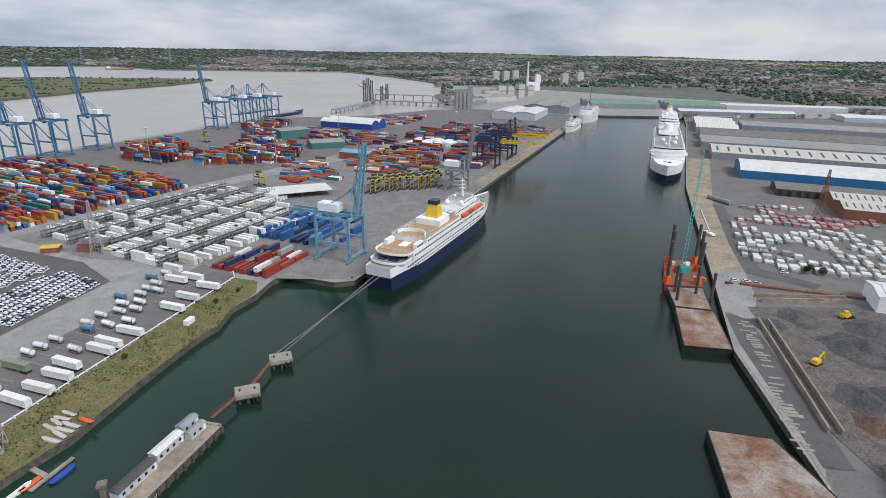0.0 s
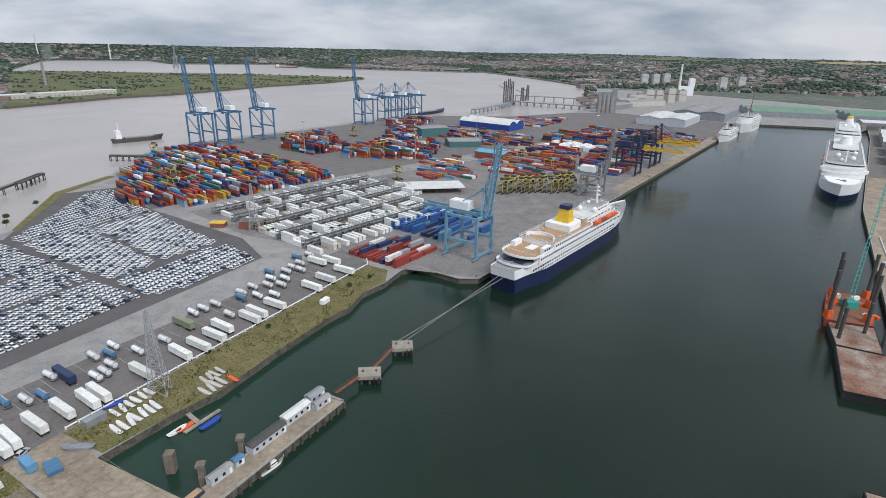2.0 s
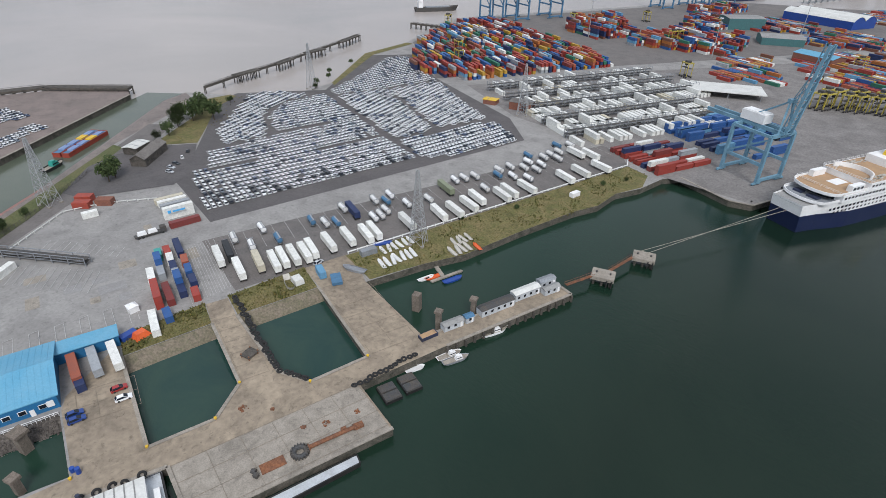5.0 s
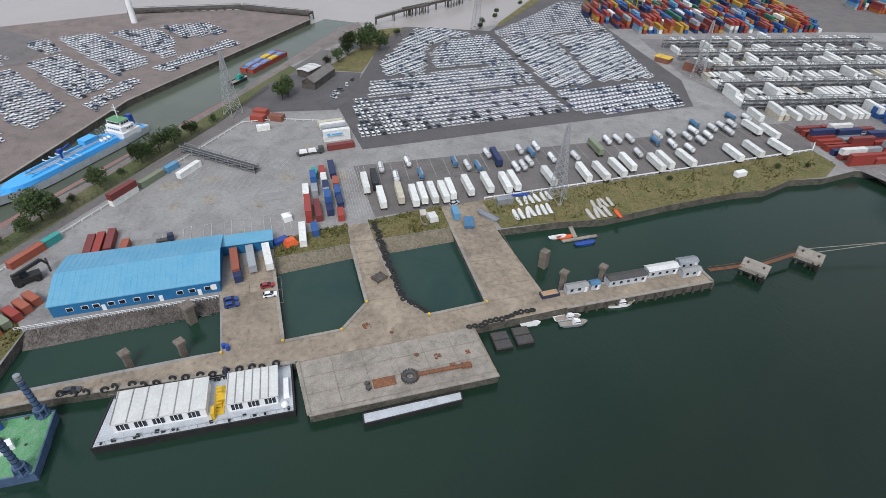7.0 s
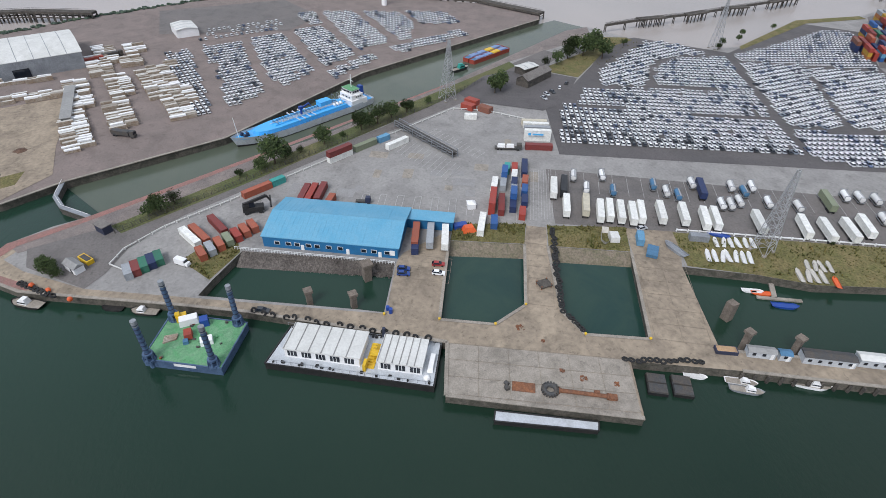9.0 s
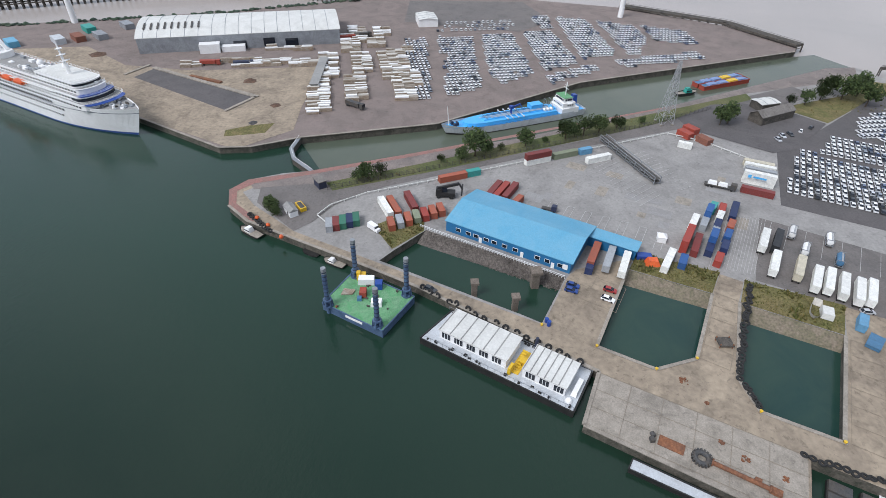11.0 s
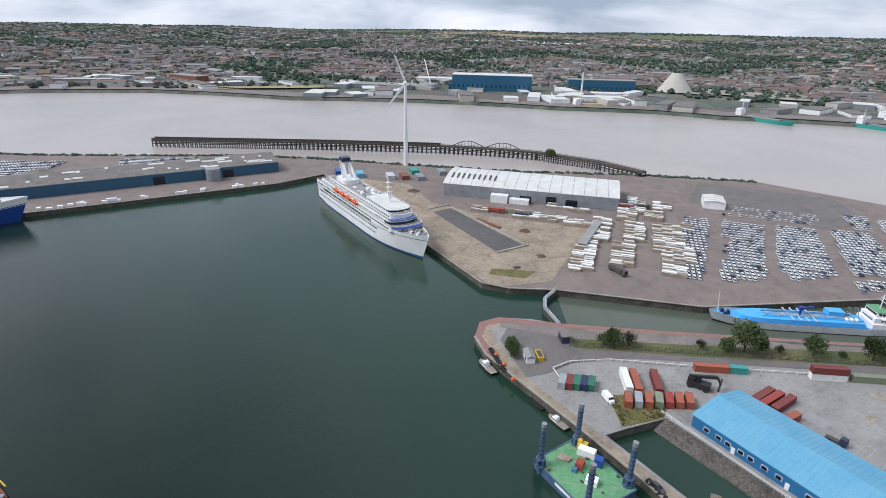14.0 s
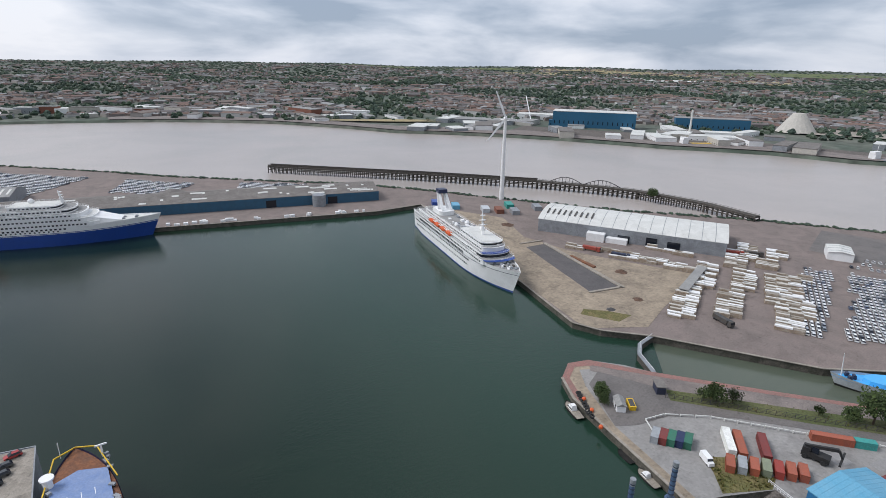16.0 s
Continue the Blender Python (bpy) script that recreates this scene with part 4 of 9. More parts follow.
ship, L = cruise_ship((232, 952), (190, 852), 17.0, "small white expedition ship at the far quay", "white_paint", 3.0, 8.0,
    [(0.05, 0.7, 16, 8, 2.7, "white_roof"), (0.12, 0.66, 14, 10.7, 2.7, "white_roof"), (0.3, 0.62, 11, 13.4, 2.6, "grey_roof")], "teak", mast_at=(0.58, 16, 9), group="ships at the dock end")
part("funnel", Build().prism(tier_ring(0.25 * L, 0.33 * L, 6, 0.4), 13, 20, 0.7), "navy", ship)
ship, L = cruise_ship((294, 1086), (246, 976), 24.0, "tall white passenger ship at the dock end", "white_paint", 3.0, 12.0,
    [(0.03, 0.84, 23, 12, 3, "white_roof"), (0.06, 0.80, 23, 15, 3, "white_roof"), (0.1, 0.76, 21, 18, 3, "white_roof"), (0.2, 0.72, 18, 21, 3, "grey_roof")], "white_roof", mast_at=(0.6, 24, 9), group="ships at the dock end")
b = Build().rod((60, 0, 24), (52, 0, 58), 1.0, 6, 0.4)
part("crane_jib", b, "rust", ship)

# light-blue gas tanker in the lock
TS, TB = (-284, 0), (-235, -62)
tank = thing("tanker_ship", (*TS, RIVER + 0.3), heading(TS, TB), "light-blue decked coastal tanker with pale grey hull", "ship")
L = math.dist(TS, TB)
M["sky_blue"] = material("sky_blue", (0.07, 0.44, 0.86), 0.5, 0, (0.10, 0.40, 0.76), 0.4, 3, 0.08)
M["pale_grey"] = material("pale_grey", (0.52, 0.55, 0.58), 0.55, 0, (0.42, 0.44, 0.46), 0.3, 3, 0.1)
part("hull", hull_band(Build(), L, 12.6, -1.5, 3.4, -1.5, 4, 2.6, 4, full=2.6), "pale_grey", tank)
part("deck", hull_band(Build(), L, 12.4, 2.6, 2.7, -1.5, 4, 2.2, 4, full=2.6, cap=True), "sky_blue", tank)
part("boot_topping", hull_band(Build(), L, 12.7, -1.5, 0.4, -1.5, 4, 1.8, 4, full=2.6), "black", tank)
# the raised cargo trunk ends in a rounded nose before the forecastle
trunk = [(15, -5.0), (56, -5.0), (62, -4.2), (66, -2.6), (67.5, 0), (66, 2.6), (62, 4.2), (56, 5.0), (15, 5.0)]
part("tank_trunk", Build().prism(trunk, 2.7, 4.9, 0.965), "sky_blue", tank, "raised light-blue cargo trunk")
part("trunk_step", Build().box(36, 0, 4.9, 42, 5.2, 0.5, 0, 0.98), "sky_blue", tank)
part("compressor_house", Build().box(26, -1.2, 5.4, 6.5, 4.2, 2.4).box(26, -1.2, 7.8, 6.8, 4.5, 0.15), "sky_blue", tank)
for y in (-1.9, -0.9, 0.2, 1.2, 2.1):
    part("deck_pipe", Build().rod((19, y, 5.8), (59 - abs(y) * 3, y, 5.8), 0.17, 6), "pale_grey" if y > 0 else "blue_steel", tank)
for x in (22, 31, 37, 43, 49, 55):
    part("pipe_support", Build().beam((x, -2.8, 5.75), (x, 2.8, 5.75), 0.22), "blue_steel", tank)
for x in (36, 39, 42, 45):
    b = Build().rod((x, -5.4, 5.4), (x, 5.4, 5.4), 0.2, 6).rod((x, -5.6, 5.4), (x, -5.3, 5.4), 0.4, 8).rod((x, 5.3, 5.4), (x, 5.6, 5.4), 0.4, 8)
    part("manifold", b, "steel_white", tank)
for x, y in ((18.5, 2.8), (20.5, 2.8), (22.5, 2.8)):
    part("deck_drum", Build().rod((x, y - 0.9, 5.6), (x, y + 0.9, 5.6), 0.65, 10), "white_paint", tank)
for x in (17, 20):
    b = Build()
    for s in (-1, 1):
        b.beam((x, s * 2.2, 5.0), (x + 1.2, s * 0.9, 10), 0.18)
    b.beam((x + 1.2, -0.9, 10), (x + 1.2, 0.9, 10), 0.18).beam((x + 0.6, -1.5, 7.5), (x + 0.6, 1.5, 7.5), 0.14)
    part("vent_frame", b, "grey_steel", tank)
b = Build().rod((41, 1, 5), (41, 1, 9), 0.55, 8).beam((41, 1, 8.6), (37, 2.2, 10.6), 0.6).beam((37, 2.2, 10.6), (35, 1.0, 8.0), 0.35).box(41, 1, 8.2, 1.8, 1.6, 1.5)
part("hose_crane", b, "royal_blue", tank)
# house aft: three stepped decks, bridge with windows all round, green roof
h = part("wheelhouse", Build().box(8.5, 0, 2.7, 10, 11.4, 2.7), "white_paint", tank)
part("upper_house", Build().box(9.2, 0, 5.4, 7.4, 9.6, 2.5), "white_paint", h)
part("bridge", Build().box(9.6, 0, 7.9, 5.2, 8.2, 2.3, 0, 0.94), "white_paint", h)
part("bridge_wing", Build().box(9.6, 0, 7.8, 2.4, 12.4, 0.3), "white_paint", h)
part("bridge_roof", Build().box(9.6, 0, 10.2, 5.4, 8.4, 0.2), "green_deck", h, "green painted bridge roof")
for y in (-3, -1.8, -0.6, 0.6, 1.8, 3):
    part("window", Build().box(12.15, y, 8.8, 0.2, 0.9, 0.9), "window", h)
    part("window", Build().box(12.95, y, 6.3, 0.1, 0.6, 0.7), "window", h)
for s in (-1, 1):
    for x in (8.0, 9.4, 10.8):
        part("window", Build().box(x, s * 4.0, 8.8, 1.0, 0.2, 0.9), "window", h)
        part("window", Build().box(x - 1, s * 4.81, 6.3, 0.7, 0.08, 0.7), "window", h)
b = Build().rod((9, 0, 10.4), (9, 0, 17), 0.22, 6).beam((9, -2, 14), (9, 2, 14), 0.18).beam((9, -1.4, 15.4), (9, 1.4, 15.4), 0.14)
part("mast", b, "white_paint", tank)
part("foremast", Build().rod((L - 4.5, 0, 4.5), (L - 3.6, 0, 14), 0.24, 6, 0.14), "white_paint", tank)
part("funnel", Build().box(3.4, 0, 5.4, 2.4, 3, 4.6, 0, 0.85), "royal_blue", tank)
part("rescue_boat", Build().box(2.6, -3.6, 5.5, 3.6, 1.5, 1.0, 0, 0.75), "orange", tank, "orange rescue boat on the stern")
part("forecastle", hull_band(Build(), L, 12.2, 3.3, 3.4, -1.5, 4, 2.6, 4, full=2.6), "pale_grey", tank)
for x, y in ((L - 7, 1.6), (L - 7, -1.6), (L - 9, 0)):
    part("windlass", Build().rod((x, y - 0.8, 5.0), (x, y + 0.8, 5.0), 0.6, 10).box(x, y, 3.6, 1.4, 1.2, 1.0), "dark_blue_steel", tank)
for s in (-1, 1):
    b = Build()
    for k in range(25):
        b.box(14 + 2 * k, s * 6.1, 2.7, 0.08, 0.08, 1.1)
    b.beam((14, s * 6.1, 3.8), (62, s * 6.1, 3.8), 0.08).beam((14, s * 6.1, 3.3), (62, s * 6.1, 3.3), 0.06)
    part("railing", b, "blue_steel", tank)

# ro-ro ferry bow and a car deck alongside
ferry = thing("car_ferry", (8, -40, WATER), -90, "blue-hulled ferry with faded blue car deck", "ship")
L = 124
part("hull", hull_band(Build(), L, 17.5, -2, 12.5, -2, 13, 1.0, 6, full=3.4), "navy", ferry)
M["faded_blue"] = material("faded_blue", (0.16, 0.24, 0.44), 0.7, 0, (0.22, 0.29, 0.46), 0.25, 2, 0.12)
part("deck", hull_band(Build(), L, 17.2, 11.9, 12.0, -2, 13, 1.0, 6, full=3.4, cap=True), "rust", ferry, "rusty brown steel deck")
part("painted_deck", Build().prism([(20, -6.6), (L - 14, -6.6), (L - 11, 0), (L - 14, 6.6), (20, 6.6)], 12.85, 12.95), "faded_blue", ferry, "faded blue painted car deck")
b = Build()
for i in range(8):
    for y in (-3, 0, 3):
        b.box(L - 22 - i * 5.5, y, 12.96, 2.6, 0.16, 0.02)
part("lane_marks", b, "white_paint", ferry)
part("bow_rail", Build().beam((L - 4, -5, 14), (L - 1.5, 0, 14), 0.3).beam((L - 1.5, 0, 14), (L - 4, 5, 14), 0.3).beam((L - 4, 5, 14), (L - 20, 8.3, 13.6), 0.3).beam((L - 4, -5, 14), (L - 20, -8.3, 13.6), 0.3), "yellow", ferry)
b = Build().rod((L - 14, 6.6, 12.6), (L - 14, 6.6, 15.5), 1.1, 12).rod((L - 14, 6.6, 15.5), (L - 14, 6.6, 15.9), 1.7, 12)
part("vent_post", b, "white_paint", ferry, "white mushroom ventilator")
b = Build().rod((L - 8, -6, 12.6), (L - 8, -6, 16.5), 0.3, 8).beam((L - 8, -7.5, 16.5), (L - 8, -4.5, 16.5), 0.4).rod((L - 3, 3.5, 13), (L - 3, 3.5, 18), 0.12, 6)
part("light_post", b, "white_paint", ferry)
b = Build()
rng = random.Random(9)
for k in range(16):
    s = rng.choice((-1, 1))
    b.box(rng.uniform(L - 32, L - 8), s * rng.uniform(6.4, 7.4), 12.7, rng.uniform(0.8, 2), 1.0, rng.uniform(0.5, 1.2), rng.uniform(0, 90))
part("deck_gear", b, "grey_steel", ferry)

# ---- barges, pontoons and jack-ups ----
def deck_barge(name, ring, z, mat, label, wall="black"):
    cx, cy = sum(p[0] for p in ring) / len(ring), sum(p[1] for p in ring) / len(ring)
    t = thing(name, (cx, cy, WATER), 0, label, "barge")
    r = [(x - cx, y - cy) for x, y in ring]
    part("hull", Build().prism(r, -1, z - WATER), wall, t)
    part("deck", Build().prism([(x * 0.985, y * 0.985) for x, y in r], z - WATER, z - WATER + 0.06), mat, t)
    b = Build()
    for p, q in zip(r, r[1:] + r[:1]):
        b.beam((*p, z - WATER + 0.12), (*q, z - WATER + 0.12), 0.35, 0.25)
    part("gunwale", b, wall, t)
    return t, (cx, cy)


car_deck, c = deck_barge("car_pontoon", [(17, -170), (34, -174), (40, -100), (20, -100)], 10.5, "coping", "pale rusty car deck beside the ferry", "grey_steel")
deck_barge("rusty_barge", [(88, 147), (80, 112), (77, 92), (112, 92), (111, 119), (107, 143)], 0.2, "barge_deck", "flat rusty deck barge with worn grey concrete")
deck_barge("leg_barge", [(119.5, 262), (114.5, 239), (130.5, 235), (138, 261)], 0.2, "barge_deck", "brown steel barge with spud legs")
for x, y in ((121, 256), (131, 254), (135, 246), (118, 246)):
    solo("spud_leg", Build().rod((x, y, -5), (x, y, 15), 0.8, 10), "dark_steel", "dark tubular spud leg standing in a barge", "leg", "spud legs")
deck_barge("work_barge", [(114, 238), (103, 201), (122, 198), (131, 234)], 0.2, "barge_deck", "flat brown steel work barge")
deck_barge("pontoon", [(-78, 26), (-72, 51), (-74.5, 52), (-81, 27)], -1.6, "pale_grey", "long narrow grey steel pontoon")

house, c = deck_barge("office_barge", [(-103, -32), (-89.5, 12.5), (-104.5, 16.5), (-116.5, -26)], -0.8, "pale_grey", "white office barge with two cabins")
ang = heading((-103, -32), (-89.5, 12.5))
for at, size in ((-8.5, 21.0), (13.0, 12.0)):
    u = Vector((math.cos(radians(ang)), math.sin(radians(ang)), 0))
    p = u * at + Vector((-u.y, u.x, 0)) * 0.5
    b = Build().box(p.x, p.y, 2.26, size, 9.5, 3.2, ang)
    cab = part("cabin", b, "white_paint", house, "white modular cabin")
    part("roof", Build().box(p.x, p.y, 5.46, size + 0.6, 10.1, 0.25, ang), "white_roof", cab)
    b = Build()
    k = -size / 2
    while k < size / 2:
        q = p + u * k
        b.box(q.x, q.y, 5.7, 0.25, 10.0, 0.15, ang)
        k += size / 6
    part("roof_rib", b, "grey_roof", cab)
    for i in range(int(size // 4)):
        q = p + u * (-size / 2 + 2.2 + i * 4) - Vector((-u.y, u.x, 0)) * 4.8
        w_ = part("window", Build().box(q.x, q.y, 3.0, 2.6, 0.2, 1.9, ang), "window", cab)
        for e in (-0.45, 0.45):
            part("mullion", Build().box(q.x + u.x * e, q.y + u.y * e, 3.0, 0.14, 0.3, 1.9, ang), "white_paint", w_)
w = Vector((-u.y, u.x, 0))
p = u * 4.6
b = Build().box(p.x, p.y, 2.3, 2.6, 9, 0.15, ang).box(p.x + u.x * 2.2, p.y + u.y * 2.2, 3.6, 5.0, 2.2, 0.2, ang).box(p.x - w.x * 4.5 - u.x, p.y - w.y * 4.5 - u.y, 2.3, 0.8, 2.5, 2.4, ang)
for k in range(8):
    q = p + w * (-3 + k * 0.8)
    b.box(q.x, q.y, 2.4 + k * 0.25, 1.4, 0.5, 0.2, ang)
part("stairs", b, "yellow", house, "yellow steel stairs and walkway")
p = u * 6.2 + w * 6.4
part("exhaust_post", Build().rod((p.x, p.y, 2.2), (p.x, p.y, 7), 0.5, 8), "dark_blue_steel", house)
p = u * 21
b = Build()
rng = random.Random(15)
for k in range(34):
    s = rng.choice((-1, 1))
    q = u * rng.uniform(-22, 22) + w * s * rng.uniform(6.0, 6.9)
    b.box(q.x, q.y, 2.3, rng.uniform(0.3, 0.9), rng.uniform(0.3, 0.7), rng.uniform(0.3, 0.9), ang)
part("deck_gear", b, "black", house, "", "stuff")
b = Build()
for s in (-1, 1):
    p0, p1 = u * -22.5 + w * s * 7.0, u * 22.5 + w * s * 7.0
    b.beam((p0.x, p0.y, 3.4), (p1.x, p1.y, 3.4), 0.07)
    for k in range(23):
        q = p0.lerp(p1, k / 22)
        b.box(q.x, q.y, 2.3, 0.08, 0.08, 1.1)
part("railing", b, "grey_steel", house)
q = u * 20.5 - w * 5
part("deck_dome", Build().dome(q.x, q.y, 2.3, 1.0, 12), "white_paint", house)
p = u * 21
part("tender", Build().box(p.x, p.y, 2.4, 1.6, 6.5, 1.2, ang, 0.8), "white_paint", house)

jack, c = deck_barge("jack_up_platform", [(-108, -64.5), (-102, -43), (-118.5, -38.5), (-125, -61)], -0.2, "green_deck", "green-decked blue jack-up platform with four legs", "jack_blue")
for x, y in ((-107.5, -62.3), (-103.5, -45), (-118.5, -41), (-122.5, -59.5)):
    p = (x - c[0], y - c[1])
    leg = part("leg", Build().rod((*p, -4), (*p, 17.5), 0.72, 12), "jack_blue", jack, "tall blue-grey tubular leg")
    part("leg_tip", Build().rod((*p, 15.6), (*p, 17.6), 0.78, 12), "grey_steel", leg, "bare grey leg top")
    b = Build()
    for k in range(9):
        b.rod((*p, 4 + k * 1.5), (*p, 4.3 + k * 1.5), 0.82, 12)
    part("leg_band", b, "dark_blue_steel", leg, "", "stuff")
    b = Build().rod((*p, 2.8), (*p, 3.4), 1.7, 8).rod((*p, 5.2), (*p, 5.6), 1.4, 8)
    for k in range(6):
        a = k * math.pi / 3
        b.beam((p[0] + 1.5 * math.cos(a), p[1] + 1.5 * math.sin(a), 2.9), (p[0] + 1.2 * math.cos(a), p[1] + 1.2 * math.sin(a), 5.4), 0.4)
    part("jack_house", b, "jack_blue", jack)
for x, y, sx, sy, sz, mat, nm in ((-115, -54, 3.0, 2.2, 1.9, "red_steel", "red_box"), (-119.5, -50.5, 2.6, 2.4, 2.3, "royal_blue", "blue_cabin"), (-120.5, -55, 2.6, 5.2, 2.2, "white_paint", "white_cabin"), (-112, -48.5, 2.6, 3.4, 1.6, "white_paint", "generator"), (-112.5, -54.2, 1.5, 1.4, 1.1, "blue_steel", "blue_drum")):
    part(nm, Build().box(x - c[0], y - c[1], 2.86, sx, sy, sz, 15, 0.94), mat, jack)
for k in range(5):
    part("timber", Build().box(-115.6 - c[0] + 0.5 * k, -58.8 - c[1], 2.86, 0.4, 3.6, 0.5, 8 + 3 * k), "timber_side", jack)
p = Vector((-122 - c[0], -57.3 - c[1], 2.86))
part("crane_cab", Build().box(p.x, p.y, p.z, 2.2, 2.8, 2.0, 15).box(p.x + 0.3, p.y - 0.8, p.z + 2.0, 1.4, 1.2, 0.9, 15), "yellow", jack, "yellow crane cab")
part("hull_mark", Build().beam((-105.6 - c[0], -56 - c[1], 2.0), (-104.0 - c[0], -50 - c[1], 2.0), 0.2, 0.9), "white_paint", jack, "white lettering bar on the hull")
for k in range(14):
    rng = random.Random(800 + k)
    part("deck_fitting", Build().box(rng.uniform(-7, 7), rng.uniform(-8, 8), 2.86, rng.uniform(0.3, 1.0), rng.uniform(0.3, 0.8), rng.uniform(0.2, 0.6), rng.uniform(0, 90)), rng.choice(("dark_steel", "rust", "green_deck")), jack)

jr, c = deck_barge("jack_up_rig", [(133, 302), (119, 264), (138, 262), (152, 300)], 0.5, "rust", "orange jack-up rig barge with dark legs", "red_steel")
for x, y in ((134, 297), (121, 267), (137, 266), (149, 297), (129, 284), (145, 284)):
    part("leg", Build().rod((x - c[0], y - c[1], -4), (x - c[0], y - c[1], 27), 0.9, 10), "dark_steel", jr, "dark tubular spud leg")
    part("jack_house", Build().box(x - c[0], y - c[1], 3.5, 3, 3, 4, 20, 0.9), "orange", jr)
b = Build().box(0, 0, 3.6, 6, 5, 3.5, 20)
cr = part("crawler_crane", b, "green_steel", jr, "teal lattice crawler crane")
b = Build()
tip = Vector((30, 62, 62))
for s in (-0.9, 0.9):
    for h_ in (-0.9, 0.9):
        b.beam((s, 0, 6 + h_), tip + Vector((s * 0.4, 0, h_ * 0.4)), 0.28)
for k in range(30):
    t0, t1 = k / 30, (k + 1) / 30
    p, q = Vector((0, 0, 6)).lerp(tip, t0), Vector((0, 0, 6)).lerp(tip, t1)
    s = 0.9 - 0.5 * t0
    b.beam(p + Vector((-s, 0, s)), q + Vector((s, 0, -s)), 0.18)
    b.beam(p + Vector((s, 0, s)), q + Vector((-s, 0, -s)), 0.18)
part("lattice_boom", b, "green_steel", cr)
for k in range(9):
    rng = random.Random(20 + k)
    part("deck_box", Build().box(rng.uniform(-8, 8), rng.uniform(-14, 12), 3.56, rng.uniform(1.5, 4), rng.uniform(1.5, 3), rng.uniform(1, 2.6), 20), rng.choice(("orange", "yellow", "rust", "white_paint")), jr)


# ---- small craft ----
def boat(at, turn, L, B, label, hull="white_paint", cabin=True, top="white_paint", z=WATER, name="motor_boat", group=""):
    t = thing(name, (*at, z), turn, label, "boat", group)
    b = hull_band(Build(), L, B, -0.3, L * 0.11, -0.3, L * 0.11, L * 0.03, L * 0.1, 0.85, 2.0, n=14)
    part("hull", b, hull, t)
    b = hull_band(Build(), L, B * 0.9, L * 0.06, L * 0.075, -0.3, L * 0.11, L * 0.03, L * 0.1, 0.85, 2.0, cap=True, n=14)
    part("deck", b, "coping" if cabin else "steel_white" if hull == "white_paint" else hull, t)
    if cabin:
        c_ = part("cabin", Build().box(L * 0.5, 0, L * 0.07, L * 0.34, B * 0.62, L * 0.14, 0, 0.86).box(L * 0.46, 0, L * 0.21, L * 0.2, B * 0.5, L * 0.07, 0, 0.9), top, t)
        part("window", Build().box(L * 0.5, 0, L * 0.14, L * 0.3, B * 0.64, L * 0.035), "window", c_)
    return t


boat((-80.3, 111), 70, 8.4, 2.8, "white motor cruiser moored at the pier")
boat((-83.2, 93.2), 72, 6.8, 2.3, "small white cabin boat moored at the pier")
boat((-80.6, 93), 70, 7.2, 2.3, "grey open workboat moored at the pier", "grey_steel", True)
boat((-86.5, 83), 70, 4.5, 1.8, "small white dinghy by the quay", cabin=False, name="dinghy")
boat((-136, -103), 250, 9, 3.8, "dark-hulled tug boat with white wheelhouse", "black", name="tug_boat")
boat((-129, -68), 255, 7, 3.2, "black-hulled launch with white wheelhouse", "black", name="launch")
boat((-132, -79), 255, 5, 2.6, "small black and yellow workboat", "black", False, name="workboat")
rng = random.Random(3)
for k in range(7):
    boat((-130.5 + 0.4 * k + rng.uniform(-0.3, 0.3), 112 + 2.3 * k), 160 + rng.uniform(-12, 12), 5.2, 1.5, "white sailing dinghy laid up on grass", cabin=False, z=0.1, name="sailing_dinghy", group="dinghies on the bank")
for k in range(6):
    boat((-138 + 0.4 * k, 119 + 2.6 * k), 160 + rng.uniform(-12, 12), 4.2, 1.4, "white rowing boat laid up on grass", cabin=False, z=0.1, name="rowing_boat", group="dinghies on the bank")
for k in range(4):
    boat((-117 + 0.5 * k, 137 + 2.4 * k), 160 + rng.uniform(-10, 10), 5.5, 1.6, "pale sailing dinghy on the grass bank", "pale_wall", False, z=0.1, name="sailing_dinghy", group="dinghies on the bank")
for k in range(4):
    boat((-122 + 0.5 * k, 143 + 2.4 * k), 160 + rng.uniform(-10, 10), 4.5, 1.5, "weathered rowing boat on the grass bank", "pale_wall", False, z=0.1, name="rowing_boat", group="dinghies on the bank")
boat((-113, 147), 160, 4.2, 1.7, "orange dinghy on the grass bank", "orange", False, z=0.1, name="dinghy")
boat((-134, 104), 200, 8, 2.8, "grey hull laid up beside the jetty", "grey_steel", False, z=0.1, name="hulk")
boat((-144, 121), 60, 6, 2, "blue-covered boat by the fence", "royal_blue", False, z=0.1, name="covered_boat")
jet = thing("floating_jetty", (0, 0, WATER), 0, "small pale floating jetty with finger", "jetty")
part("walkway", Build().beam((-124, 131, 0.4), (-112.5, 125.5, 0.4), 1.6, 0.5), "coping", jet)
part("finger", Build().beam((-113.5, 120, 0.4), (-110, 133.5, 0.4), 1.2, 0.5), "coping", jet)
boat((-115.5, 121.5), 75, 5, 2, "red and white speedboat on the jetty", "orange", False, name="speedboat")
boat((-109.3, 124.5), 75, 6.5, 2.4, "blue-covered speedboat on the jetty", "royal_blue", False, name="speedboat")
boat((-117, 119), 75, 5, 1.9, "white speedboat at the jetty", cabin=False, name="speedboat")
